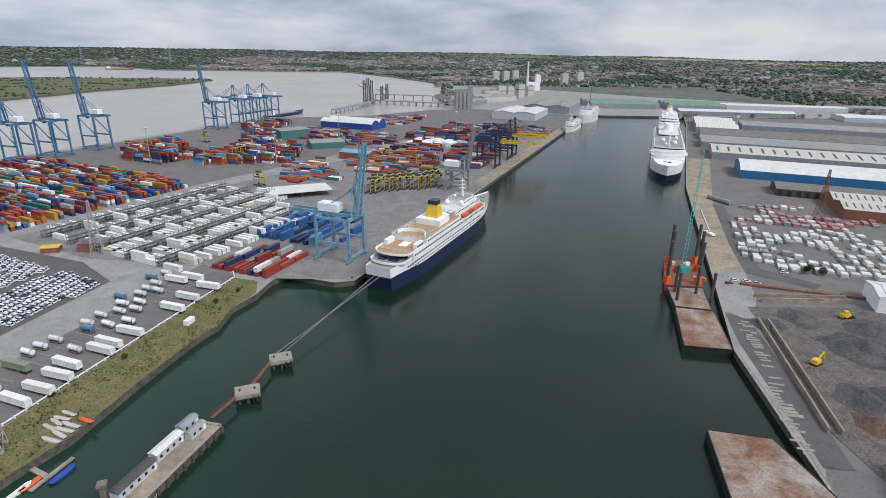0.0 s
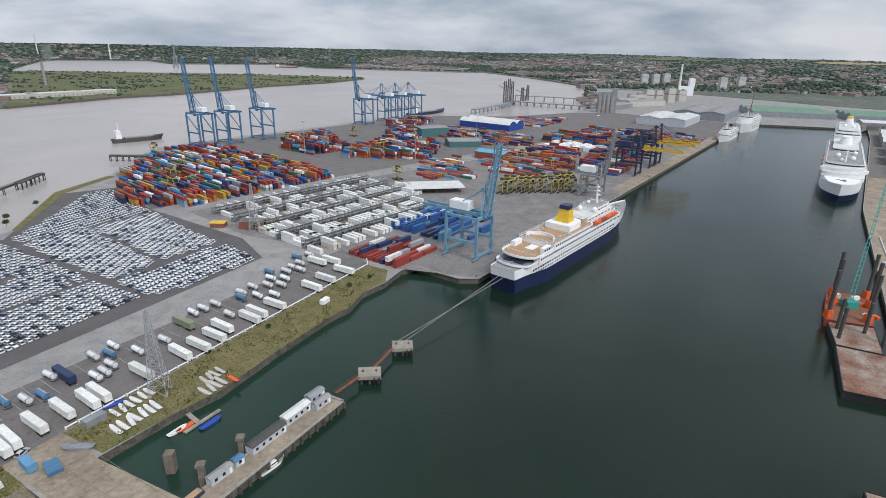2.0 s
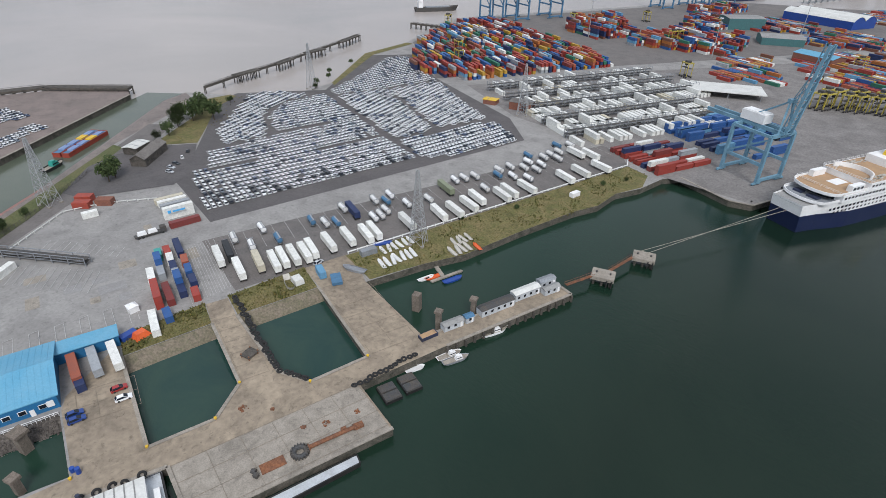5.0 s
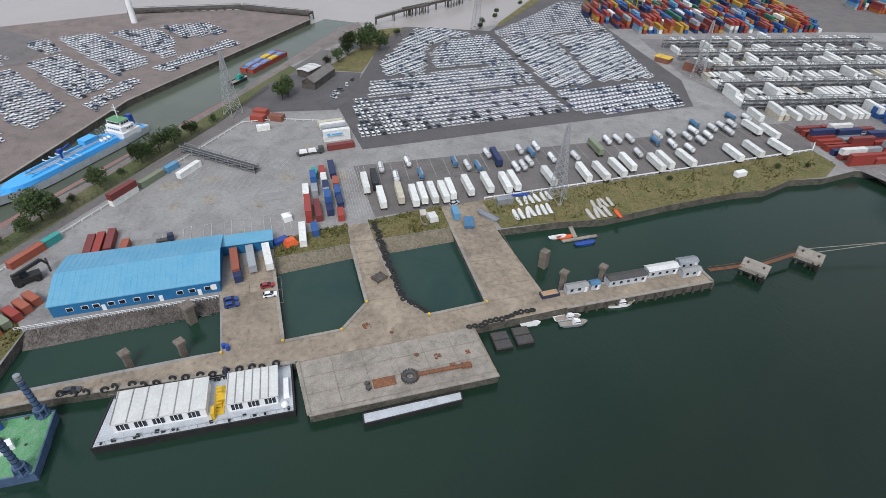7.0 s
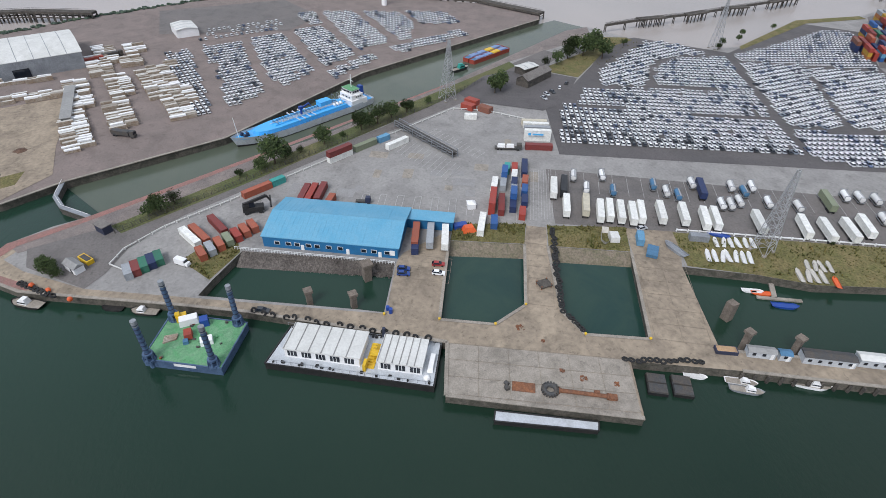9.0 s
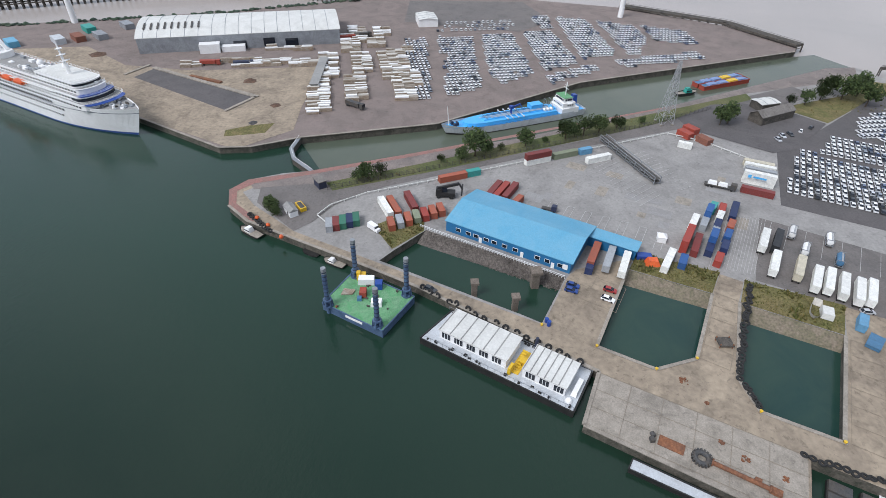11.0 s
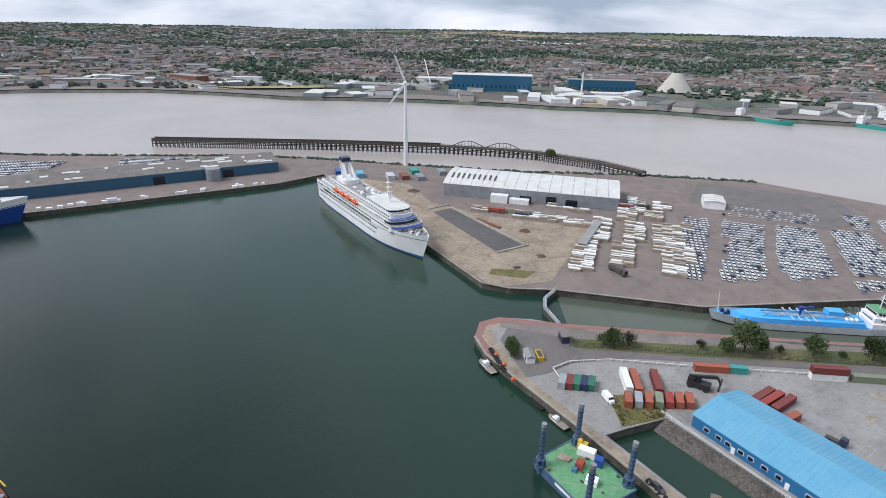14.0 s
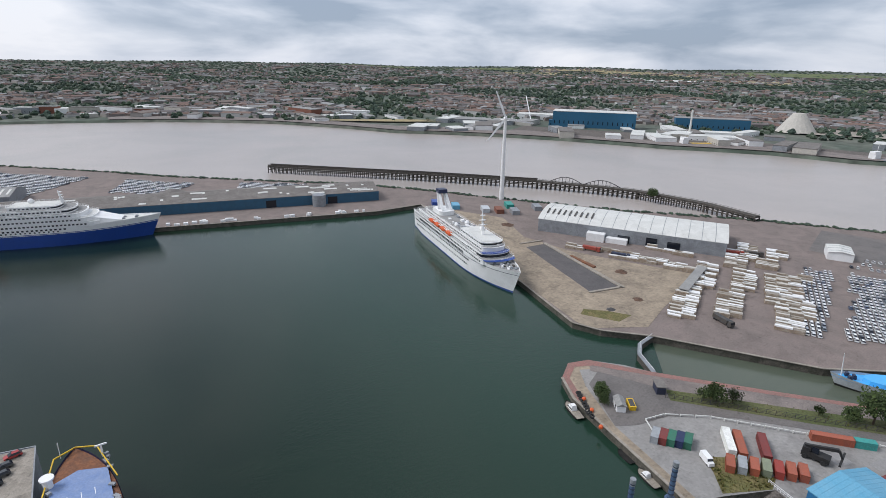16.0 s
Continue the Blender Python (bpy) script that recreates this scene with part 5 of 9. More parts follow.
# two dark covered pontoons by the platform
for p, q in (((-87.5, 69.5), (-86, 74.5)), ((-86, 76), (-84.5, 81))):
    t = thing("covered_float", ((p[0] + q[0]) / 2 + 2.5, (p[1] + q[1]) / 2, WATER), heading(p, q), "dark grey covered float by the quay", "float")
    part("float_base", Build().box(0, 0, -0.4, 5.2, 6.6, 1.4), "black", t)
    part("cover", Build().box(0, 1.7, 1.0, 5.0, 3.0, 0.5, 0, 0.95).box(0, -1.7, 1.0, 5.0, 3.0, 0.5, 0, 0.95), "dark_steel", t)

# ---- cranes and masts ----
def bogies(t, x, y, mat):
    b = Build()
    for k in (-2.2, -0.8, 0.8, 2.2):
        b.rod((x - 0.3, y + k, 0.45), (x + 0.3, y + k, 0.45), 0.45, 10)
    part("bogie", Build().box(x, y, 0.6, 0.9, 6.0, 0.9), mat, t)
    part("wheel_set", b, "dark_steel", t, "", "stuff")


def quay_crane(at, turn, label, mat="blue_steel", gauge=18, span=16, H=36, reach=38, back=14, up=True, apex=22, boom_mat=None, house="white_paint", group=""):
    """A ship-to-shore gantry crane; local x points over the water."""
    t = thing("quay_crane", (*at, 0), turn, label, "crane", group)
    g, s = gauge / 2, span / 2
    for x in (-g, g):
        for y in (-s, s):
            part("leg", Build().beam((x, y, 1.5), (x, y, H), 1.5), mat, t)
            bogies(t, x, y, mat)
        part("sill_beam", Build().beam((x, -s, 2.4), (x, s, 2.4), 1.2, 1.4), mat, t)
        part("portal_beam", Build().beam((x, -s, H), (x, s, H), 1.3, 1.8), mat, t)
    for y in (-s, s):
        part("side_beam", Build().beam((-g, y, H * 0.42), (g, y, H * 0.42), 1.1, 1.5), mat, t)
        part("brace", Build().beam((-g, y, H * 0.45), (g, y, H * 0.95), 0.8), mat, t)
        part("top_beam", Build().beam((-g, y, H), (g, y, H), 1.0, 1.4), mat, t)
    for y in (-2.6, 2.6):
        part("girder", Build().beam((-g - back, y, H + 1.2), (g + 2, y, H + 1.2), 0.9, 1.8), mat, t)
    part("machine_house", Build().box(-g * 0.55, 0, H + 2.3, 13, 6.5, 4.6).box(-g * 0.55, 0, H + 6.9, 12, 5.5, 0.4), house, t, "white machinery house")
    part("operator_cab", Build().box(g - 3, 0, H - 3.6, 2.6, 2.4, 2.6, 0, 0.9), "window", t)
    for y in (-2.6, 2.6):
        part("frame_post", Build().beam((g, y * 1.6, H), (g - 1.5, y * 0.4, H + apex), 0.9), mat, t)
        part("back_stay", Build().beam((g - 1.5, y * 0.4, H + apex), (-g - 1, y, H + 2), 0.5), mat, t)
    part("frame_head", Build().box(g - 1.5, 0, H + apex - 0.6, 2.2, 3.6, 1.6), mat, t)
    root = Vector((g + 2, 0, H + 1.2))
    tip = root + (Vector((reach * 0.13, 0, reach * 0.99)) if up else Vector((reach, 0, 0.5)))
    b = Build()
    n = max(8, int(reach / 4))
    side = Vector((0, 1, 0))
    dirn = (tip - root).normalized()
    over = side.cross(dirn)
    for y in (-2.2, 2.2):
        b.beam(root + side * y, tip + side * y * 0.8, 0.8, 1.3)
    for k in range(n):
        p, q = root.lerp(tip, k / n), root.lerp(tip, (k + 1) / n)
        b.beam(p - side * 2.0, p + side * 2.0, 0.35)
        b.beam(p - side * 2.0, q + side * 2.0, 0.25)
        for y in (-1.9, 1.9):
            b.beam(p + side * y - over * 0.2, p.lerp(q, 0.5) + side * y - over * 2.4, 0.25)
            b.beam(p.lerp(q, 0.5) + side * y - over * 2.4, q + side * y - over * 0.2, 0.25)
    for y in (-1.9, 1.9):
        b.beam(root + side * y - over * 2.4, tip + side * y * 0.8 - over * 2.2, 0.4)
    part("boom", b, boom_mat or mat, t)
    head = Vector((g - 1.5, 0, H + apex))
    part("fore_stay", Build().beam(head, root.lerp(tip, 0.6), 0.35).beam(head, tip, 0.3), mat, t)
    b = Build()
    for k in range(7):
        z = 4 + k * (H - 6) / 7
        b.box(-g, s + 1.4, z, 3.2, 1.2, 0.2)
        b.beam((-g - 1.4, s + 1.4, z + 0.2), (-g + 1.4, s + 1.4, z + (H - 6) / 7), 0.25)
    part("stair_tower", b, mat, t)
    return t


ACROSS = heading((0, 0), (-DOCK.y, DOCK.x))      # from the river quay out over the river
for p in ((-437, 566), (-421, 597), (-402, 642)):
    quay_crane(p, ACROSS, "tall blue container crane with boom raised", reach=60, gauge=24, span=18, H=38, apex=20, group="river quay cranes")
quay_crane((-336, 826), ACROSS, "tall blue container crane with boom raised", reach=60, gauge=24, span=18, H=38, apex=20, group="river quay cranes")
for p in ((-316, 878), (-303, 908), (-290, 942)):
    quay_crane(p, ACROSS, "blue container crane with boom lowered", reach=32, gauge=24, span=18, H=38, apex=20, up=False, group="river quay cranes")
M["pale_blue_steel"] = material("pale_blue_steel", (0.17, 0.33, 0.44), 0.55, 0.0, (0.13, 0.25, 0.33), 0.2, 2, 0.12)
quay_crane((-58, 301), ACROSS + 180, "pale blue dockside crane with lattice boom raised", "pale_blue_steel", reach=42, gauge=21, span=17, H=25, back=22, apex=16)
for p in ((50, 575), (68, 622), (76, 642)):
    quay_crane(p, ACROSS + 180, "dark navy dockside crane with yellow boom lowered", "dark_blue_steel", reach=38, gauge=20, span=17, H=25, back=16, apex=18, up=False, boom_mat="yellow", house="dark_blue_steel", group="dock cranes")
quay_crane((14, 470), ACROSS + 180, "grey dockside crane with raised boom behind the ship", "grey_steel", reach=36, gauge=16, span=14, H=18, back=8, apex=10)


def straddle_carrier():
    t = thing("straddle_carrier", (0, 0, 0), 0, "yellow steel straddle carrier parked in a row", "carrier", "straddle carriers")
    for x in (-2.3, 2.3):
        for y in (-4, 4):
            part("leg", Build().beam((x, y, 1), (x, y, 11.5), 0.45), "carrier_yellow", t)
        part("top_beam", Build().beam((x, -4.4, 11.6), (x, 4.4, 11.6), 0.7, 0.9), "carrier_yellow", t)
        part("wheel_beam", Build().beam((x, -4.8, 1.2), (x, 4.8, 1.2), 0.7, 0.7), "dark_steel", t)
        b = Build()
        for y in (-4, -1.5, 1.5, 4):
            b.rod((x - 0.3, y, 0.75), (x + 0.3, y, 0.75), 0.75, 10)
        part("wheel_set", b, "tyre", t, "", "stuff")
    part("engine", Build().box(0, 0, 12, 4, 3, 1.4), "dark_steel", t)
    for y in (-4, 4):
        part("cross_beam", Build().beam((-2.3, y, 11.6), (2.3, y, 11.6), 0.6), "carrier_yellow", t)
    part("cab", Build().box(1.6, 3.4, 9, 1.6, 1.8, 2), "window", t)
    part("spreader", Build().box(0, 0, 7.5, 2.3, 9.5, 0.5), "dark_steel", t)
    return t


M["carrier_yellow"] = material("carrier_yellow", (0.50, 0.40, 0.06), 0.55, 0, (0.36, 0.30, 0.09), 0.4, 3, 0.15)
rng = random.Random(12)
sc = straddle_carrier()
sc.matrix_world = pose(-60, 452, 0, 0, 0, -22)
for r in range(2):
    for k in range(13):
        if r == k == 0 or rng.random() < 0.28:
            continue
        x, y = -62 + k * 5.9 + r * 4, 450 + k * 3.1 + r * 17
        copy_thing(sc, pose(x + rng.uniform(-1.0, 1.0), y + rng.uniform(-3.5, 3.5), 0, 0, 0, -22 + rng.uniform(-3, 3)))
for x, y, a in ((-448, 500, 20), (-225, 600, -22), (-222, 606, -22), (-160, 472, 60), (-300, 700, 68), (-355, 620, 68), (-28, 560, 60), (-60, 600, 68), (-345, 400, 68), (-320, 372, 68)):
    copy_thing(sc, pose(x, y, 0, 0, 0, a))


def lattice_pylon(at, H, w, label, mat="rail_steel", arms=(0.78, 0.88, 0.97), arm=5.5, bar=0.3):
    t = thing("pylon", (*at, 0), 25, label, "pylon")
    def half(z):
        k = z / H
        return w / 2 * (1 - k) ** 1.1 + 0.45
    b = Build()
    zs = [0]
    while zs[-1] < H:
        zs.append(min(H, zs[-1] + max(1.6, 1.5 * half(zs[-1]))))
    for z0, z1 in zip(zs, zs[1:]):
        a, c = half(z0), half(z1)
        for sx, sy in ((-1, -1), (1, -1), (1, 1), (-1, 1)):
            b.beam((sx * a, sy * a, z0), (sx * c, sy * c, z1), bar)
            ux, uy = -sy, sx
            b.beam((sx * a, sy * a, z0), (ux * c, uy * c, z1), bar * 0.55)
            b.beam((ux * a, uy * a, z0), (sx * c, sy * c, z1), bar * 0.55)
            b.beam((sx * c, sy * c, z1), (ux * c, uy * c, z1), bar * 0.55)
    part("lattice_tower", b, mat, t)
    for k in arms:
        z = H * k
        b = Build()
        for s in (-1, 1):
            b.beam((0, s * half(z), z), (0, s * arm, z + 0.3), bar * 0.8)
            b.beam((0, s * half(z), z + 1.4), (0, s * arm, z + 0.3), bar * 0.6)
        part("cross_arm", b, mat, t)
    for sx in (-1, 1):
        for sy in (-1, 1):
            part("footing", Build().box(sx * w / 2, sy * w / 2, 0, 1.2, 1.2, 0.6), "coping", t)
    return t


lattice_pylon((-133, 133), 32, 5.2, "pale lattice light mast on the grass bank", arms=(), bar=0.2)
lattice_pylon((-275, 43), 31, 6.0, "pale lattice light mast beside the lock", arms=(), bar=0.22)
lattice_pylon((-198, 296), 33, 6.0, "pale lattice light mast in the yard", arms=(), bar=0.2)
lattice_pylon((283, 392), 38, 5.0, "rusty lattice light mast in the east yard", "rust", arms=(), bar=0.22)
lattice_pylon((-345, 235), 32, 5.0, "thin pale lattice mast by the river", arms=(), bar=0.2)
for x, y, H in ((-130, 700, 36), (-300, 560, 36), (20, 760, 36), (-170, 560, 34)):
    b = Build().rod((0, 0, 0), (0, 0, H), 0.45, 8, 0.2).box(0, 0, H, 3, 3, 0.5)
    t = thing("light_mast", (x, y, 0), 0, "tall slim grey yard light mast", "mast", "yard light masts")
    part("pole", b, "rail_steel", t)
    b = Build()
    for k in range(6):
        b.box(1.4 * math.cos(k), 1.4 * math.sin(k), H + 0.5, 0.7, 0.5, 0.5)
    part("lamp_head", b, "white_paint", t)


def wind_turbine(at, H, blade, turn, spin, label):
    t = thing("wind_turbine", (*at, 0), turn, label, "turbine", "wind turbines")
    part("tower", Build().rod((0, 0, 0), (0, 0, H), 2.1, 20, 1.2), "white_paint", t)
    part("nacelle", Build().rod((0, 3.5, H + 1), (0, -4.5, H + 1), 1.6, 12, 1.3), "white_paint", t)
    hub = part("hub", Build().rod((0, -4.5, H + 1), (0, -6.2, H + 1), 1.3, 12, 0.5), "white_paint", t)
    for k in range(3):
        a = radians(spin + 120 * k)
        d = Vector((math.sin(a), 0, math.cos(a)))
        e = Vector((d.z, 0, -d.x))
        b = Build()
        c = Vector((0, -5.3, H + 1))
        prev = None
        pts, fs = [], []
        for j in range(9):
            r = blade * j / 8
            wdt = 0.7 + 1.3 * math.sin(min(1, j / 2.2) * math.pi / 2) * (1 - j / 8.6)
            p = c + d * r
            pts += [p - e * wdt * 0.5 + Vector((0, 0.2, 0)), p + e * wdt * 0.7, p - e * wdt * 0.5 - Vector((0, 0.2, 0))]
        for j in range(8):
            for i in range(3):
                fs.append((3 * j + i, 3 * j + (i + 1) % 3, 3 * j + 3 + (i + 1) % 3, 3 * j + 3 + i))
        part("blade", b.add(pts, fs), "white_paint", t)


wind_turbine((-323, -354), 70, 24, 140, -22, "white wind turbine on the dockside")
wind_turbine((-470, 20), 80, 28, 90, 10, "white wind turbine by the river")

# ---- buildings ----
def shed(name, at, turn, L, W, eave, ridge, label, wall="pale_wall", roof="grey_roof", bays=1, ribs=6.0, slots=None, arch=False, doors=(), group="", door_mat="window"):
    """A long shed; at is its front left corner, length along its heading, depth to the left of it."""
    t = thing(name, (*at, 0), turn, label, "building", group)
    wb = Build()
    bw = W / bays
    for k in range(bays):
        y0 = k * bw
        n = 10 if arch else 2
        prof = [(y0 + bw * i / n, eave + (ridge - eave) * (math.sin(math.pi * i / n) ** 0.8 if arch else 1 - abs(2 * i / n - 1))) for i in range(n + 1)]
        for x in (0, L):
            pts = [(x, y0, 0)] + [(x, y, z) for y, z in prof] + [(x, y0 + bw, 0)]
            wb.add(pts, [tuple(range(len(pts)))])
        rb = Build()
        th = 0.25
        m_ = len(prof)
        pts = [(x, y, z + dz) for dz in (0, th) for x in (-0.6, L + 0.6) for y, z in prof]
        fs = []
        for i in range(m_ - 1):
            fs += [(i + 1, i, m_ + i, m_ + i + 1), (2 * m_ + i, 2 * m_ + i + 1, 3 * m_ + i + 1, 3 * m_ + i), (i, i + 1, 2 * m_ + i + 1, 2 * m_ + i), (m_ + i + 1, m_ + i, 3 * m_ + i, 3 * m_ + i + 1)]
        fs += [(0, 2 * m_, 3 * m_, m_), (m_ - 1, 2 * m_ - 1, 4 * m_ - 1, 3 * m_ - 1)]
        rb.add(pts, fs)
        r = part("roof", rb, roof, t)
        if ribs:
            sb = Build()
            x = ribs / 2
            while x < L:
                for (ya, za), (yb, zb) in zip(prof, prof[1:]):
                    sb.beam((x, ya, za + th + 0.02), (x, yb, zb + th + 0.02), 0.3 if ribs > 3 else 0.1, 0.1 if ribs > 3 else 0.05)
                x += ribs
            part("roof_seam", sb, "grey_steel" if roof not in ("blue_roof", "brown_roof") else roof, r, "", "stuff")
        if slots:
            step, w_ = slots
            sb = Build()
            x = step / 2
            while x < L:
                for i, f in ((0, 0.55),) if not arch else ((3, 0.5),):
                    (ya, za), (yb, zb) = prof[i], prof[i + 1]
                    p = (x, ya + (yb - ya) * 0.25, za + (zb - za) * 0.25 + th + 0.06)
                    q = (x, ya + (yb - ya) * 0.8, za + (zb - za) * 0.8 + th + 0.06)
                    sb.beam(p, q, w_, 0.1)
                x += step
            part("rooflights", sb, "dark_steel" if roof not in ("brown_roof", "grey_roof") else "white_roof", r, "", "stuff")
    for y in (0, W):
        wb.add([(0, y, 0), (L, y, 0), (L, y, eave), (0, y, eave)], [(0, 1, 2, 3)])
    part("wall", wb, wall, t)
    for x, w_, h in doors:
        part("door", Build().box(x, -0.1, 0, w_, 0.3, h), door_mat, t)
    return t


# blue-clad transit shed beside the inlet
A = heading((-155, -38), (-143, 7))
bs = shed("blue_shed", (-155, -38), A, 46.5, 25, 4.0, 6.6, "light-blue metal shed with annexe beside the yard", "blue_wall", "blue_roof", 1, 1.6)
ax = part("annexe", Build().box(46.5 + 8.2, 21.0, 0, 16.5, 5.5, 3.9), "blue_wall", bs)
part("annexe_roof", Build().box(46.5 + 8.2, 21.0, 3.9, 17.2, 6.4, 0.25), "blue_roof", ax)
for x in (5, 9, 12, 16, 19, 23, 27, 35, 38.5, 43):
    w = part("window", Build().box(x, -0.08, 1.5, 1.6, 0.2, 1.2), "window", bs)
    part("frame", Build().box(x, -0.05, 1.4, 1.9, 0.14, 1.4), "white_paint", w)
for x in (13.8, 29.5, 40.5):
    part("door", Build().box(x, -0.08, 0, 1.1, 0.2, 2.1), "white_paint", bs, "white door")
part("sign_board", Build().box(44.8, -0.12, 1.2, 1.6, 0.12, 2.0), "white_paint", bs, "pale sign board")
b = Build()
for k in range(56):
    b.box(-9 + k * 1.0, -3.2, 0, 0.1, 0.1, 1.3)
b.beam((-9, -3.2, 1.25), (46, -3.2, 1.25), 0.12).beam((-9, -3.2, 0.7), (46, -3.2, 0.7), 0.1)
f = thing("fence", (-155, -38, 0), A, "white railing fence along the slope", "fence")
part("railing", b, "white_paint", f)

S1 = heading((-281, -266), (-339, -160))
st = shed("cargo_shed", (-281, -267), S1, 123, 48, 9, 13.5, "large pale grey cargo shed with curved white roof", "grey_steel", "white_roof", 1, 8.0, None, True, ((78, 7, 6), (60, 8, 5), (92, 8, 5)))
part("lean_to", Build().box(42, -3.5, 0, 12, 6, 5.5).box(56, -3, 0, 14, 5, 3.4), "white_paint", st)
b = Build()
for k in range(9):
    b.beam((4 + k * 4, 8, 12.3), (4 + k * 4, 16, 13.8), 1.1, 0.25)
part("rooflights", b, "dark_steel", st, "", "stuff")
M["quay_blue"] = material("quay_blue", (0.03, 0.11, 0.19), 0.6, 0, (0.03, 0.09, 0.15), 0.3, 2, 0.12)
S2 = heading((-229, -409), (60, -490))
shed("long_shed", (-229, -409), S2 + 0, 300, -44, 8, 12, "long quayside shed with patched brown roof and teal wall", "quay_blue", "brown_roof", 1, 7.0, None, doors=((40, 8, 6), (90, 8, 6)))
u = Vector((math.cos(radians(S2)), math.sin(radians(S2)), 0)); v_ = Vector((u.y, -u.x, 0))
rng = random.Random(21)
b = Build()
for k in range(46):
    d, e = rng.uniform(4, 296), rng.uniform(2, 19)
    c = Vector((-229, -409, 8.35 + e * 4 / 22)) + u * d + v_ * e
    w_ = rng.choice((2.2, 2.2, 5, 11))
    b.beam(c, c + v_ * 2.6 + Vector((0, 0, 2.6 * 4 / 22)), w_, 0.08)
patches = part("roof_patch", b, "white_roof", None, "", "stuff")
patches.parent = bpy.data.objects["long_shed"]
patches.matrix_parent_inverse = bpy.data.objects["long_shed"].matrix_world.inverted()
b = Build().rod((-178, -419, 0), (-178, -419, 9.5), 5.5, 18)
solo("storage_tank", b, "grey_steel", "grey cylindrical storage tank by the shed", "tank")
shed("far_shed", (30, -545), S2, 160, -40, 8, 12, "grey shed with slotted roof behind the quay", "grey_steel", "grey_roof", 1, 6, (5, 1.6))
shed("gable_hut", (-70, -500), S2 + 90, 22, 22, 8, 11, "grey gabled workshop behind the quay", "grey_steel", "brown_roof")

NX = heading((0, 0), (DOCK.y, -DOCK.x))       # across the dock, eastwards
for name, at, L_, W_, e_, r_, lab, wall, roof, bays, ribs, slots, arch in (
    ("warehouse", (298, 536), 230, 56, 8, 14, "long warehouse with curved white roof and blue wall", "blue_wall", "white_roof", 1, 0, None, True),
    ("warehouse", (318, 640), 230, 70, 8, 12, "long warehouse with cream slotted roof", "grey_steel", "pale_wall", 1, 0, (12, 2.2), False),
    ("warehouse", (342, 722), 320, 62, 8, 11, "grey-roofed transit warehouse by the dock", "grey_steel", "grey_roof", 2, 10, None, False),
    ("warehouse", (372, 792), 420, 70, 8, 11, "dark grey multi-bay warehouse roof", "grey_steel", "brown_roof", 3, 12, None, False),
    ("warehouse", (402, 875), 60, 150, 8, 12, "pale corrugated warehouse near the dock end", "grey_steel", "white_roof", 3, 6, None, False),
    ("warehouse", (490, 905), 380, 60, 8, 11, "grey distribution warehouse beyond the dock", "grey_steel", "grey_roof", 2, 14, None, False),
    ("open_shed", (294, 466), 190, 34, 6, 9, "old brown-roofed open-sided shed", "timber_dark", "brown_roof", 1, 5, None, False),
    ("brick_shed", (303, 394), 150, 62, 8, 11, "red brick warehouse with pale dotted roof", "brick", "pale_wall", 2, 0, (5, 1.0), False)):
    shed(name, at, NX, L_, W_, e_, r_, lab, wall, roof, bays, ribs, slots, arch, group="east quay warehouses")
# black boxes on the wall give the open bays their inner shade
b = Build()
for k in range(26):
    b.box(k * 7 + 3, -0.1, 0.3, 3.2, 0.4, 4.6)
t = thing("shed_front", (294, 466, 0), NX, "black boxes standing in for the shade inside an old shed's open bays", "wall")
part("bay_opening", b, "black", t, "", "stuff")
shed("white_shed", (210, 236), NX, 60, 22, 8, 9.5, "white metal shed at the aggregate yard", "white_paint", "white_roof")
shed("white_shed", (128.5, 108), NX, 40, 22, 7, 8.5, "white metal shed by the yard road", "white_paint", "white_roof")
# dock end and the town's edge
rng = random.Random(31)
for at, turn, L_, W_, e_, r_, lab, wall, roof, bays in (
    ((250, 1105), 68.5, 150, 90, 13, 17, "large grey twin-bay warehouse at the dock end", "grey_steel", "grey_roof", 2),
    ((165, 985), 68.5, 110, 80, 12, 15, "large pale grey transit shed by the dock", "pale_grey", "white_roof", 2),
    ((330, 1240), 0, 150, 110, 10, 14, "green-roofed warehouse beyond the dock", "grey_steel", "green_roof", 3),
    ((500, 1230), -5, 120, 100, 10, 14, "green-roofed warehouse beyond the dock", "grey_steel", "green_roof", 3),
    ((480, 1130), -8, 220, 40, 8, 11, "pale grey flat warehouse beyond the dock", "grey_steel", "white_roof", 1),
    ((640, 1280), -10, 260, 60, 8, 10, "white-roofed distribution shed beyond the dock", "pale_grey", "white_roof", 1),
    ((760, 1050), -15, 240, 70, 8, 10, "white-roofed distribution shed beyond the dock", "pale_grey", "white_roof", 2),
    ((900, 1250), -12, 260, 60, 9, 11, "grey distribution shed beyond the dock", "grey_steel", "grey_roof", 2),
    ((850, 820), -20, 300, 60, 9, 11, "grey distribution shed beyond the dock", "grey_steel", "grey_roof", 2),
    ((60, 1230), 60, 90, 40, 9, 12, "grey mill shed near the silos", "grey_steel", "grey_roof", 1),
    ((100, 1330), 40, 110, 50, 11, 14, "grey mill shed near the silos", "pale_wall", "grey_roof", 2)):
    shed("warehouse", at, turn, L_, W_, e_, r_, lab, wall, roof, bays, 9, group="north warehouses")
t = thing("grain_silo", (42, 1178, 0), 0, "grey concrete grain silo block", "silo")
for i in range(4):
    for j in range(2):
        part("silo_cell", Build().rod((-12 + i * 8, j * 9, 0), (-12 + i * 8, j * 9, 34), 4.6, 16), "grey_roof", t)
part("head_house", Build().box(0, 4, 34, 32, 12, 6).box(16, 4, 0, 10, 14, 48), "grey_steel", t)
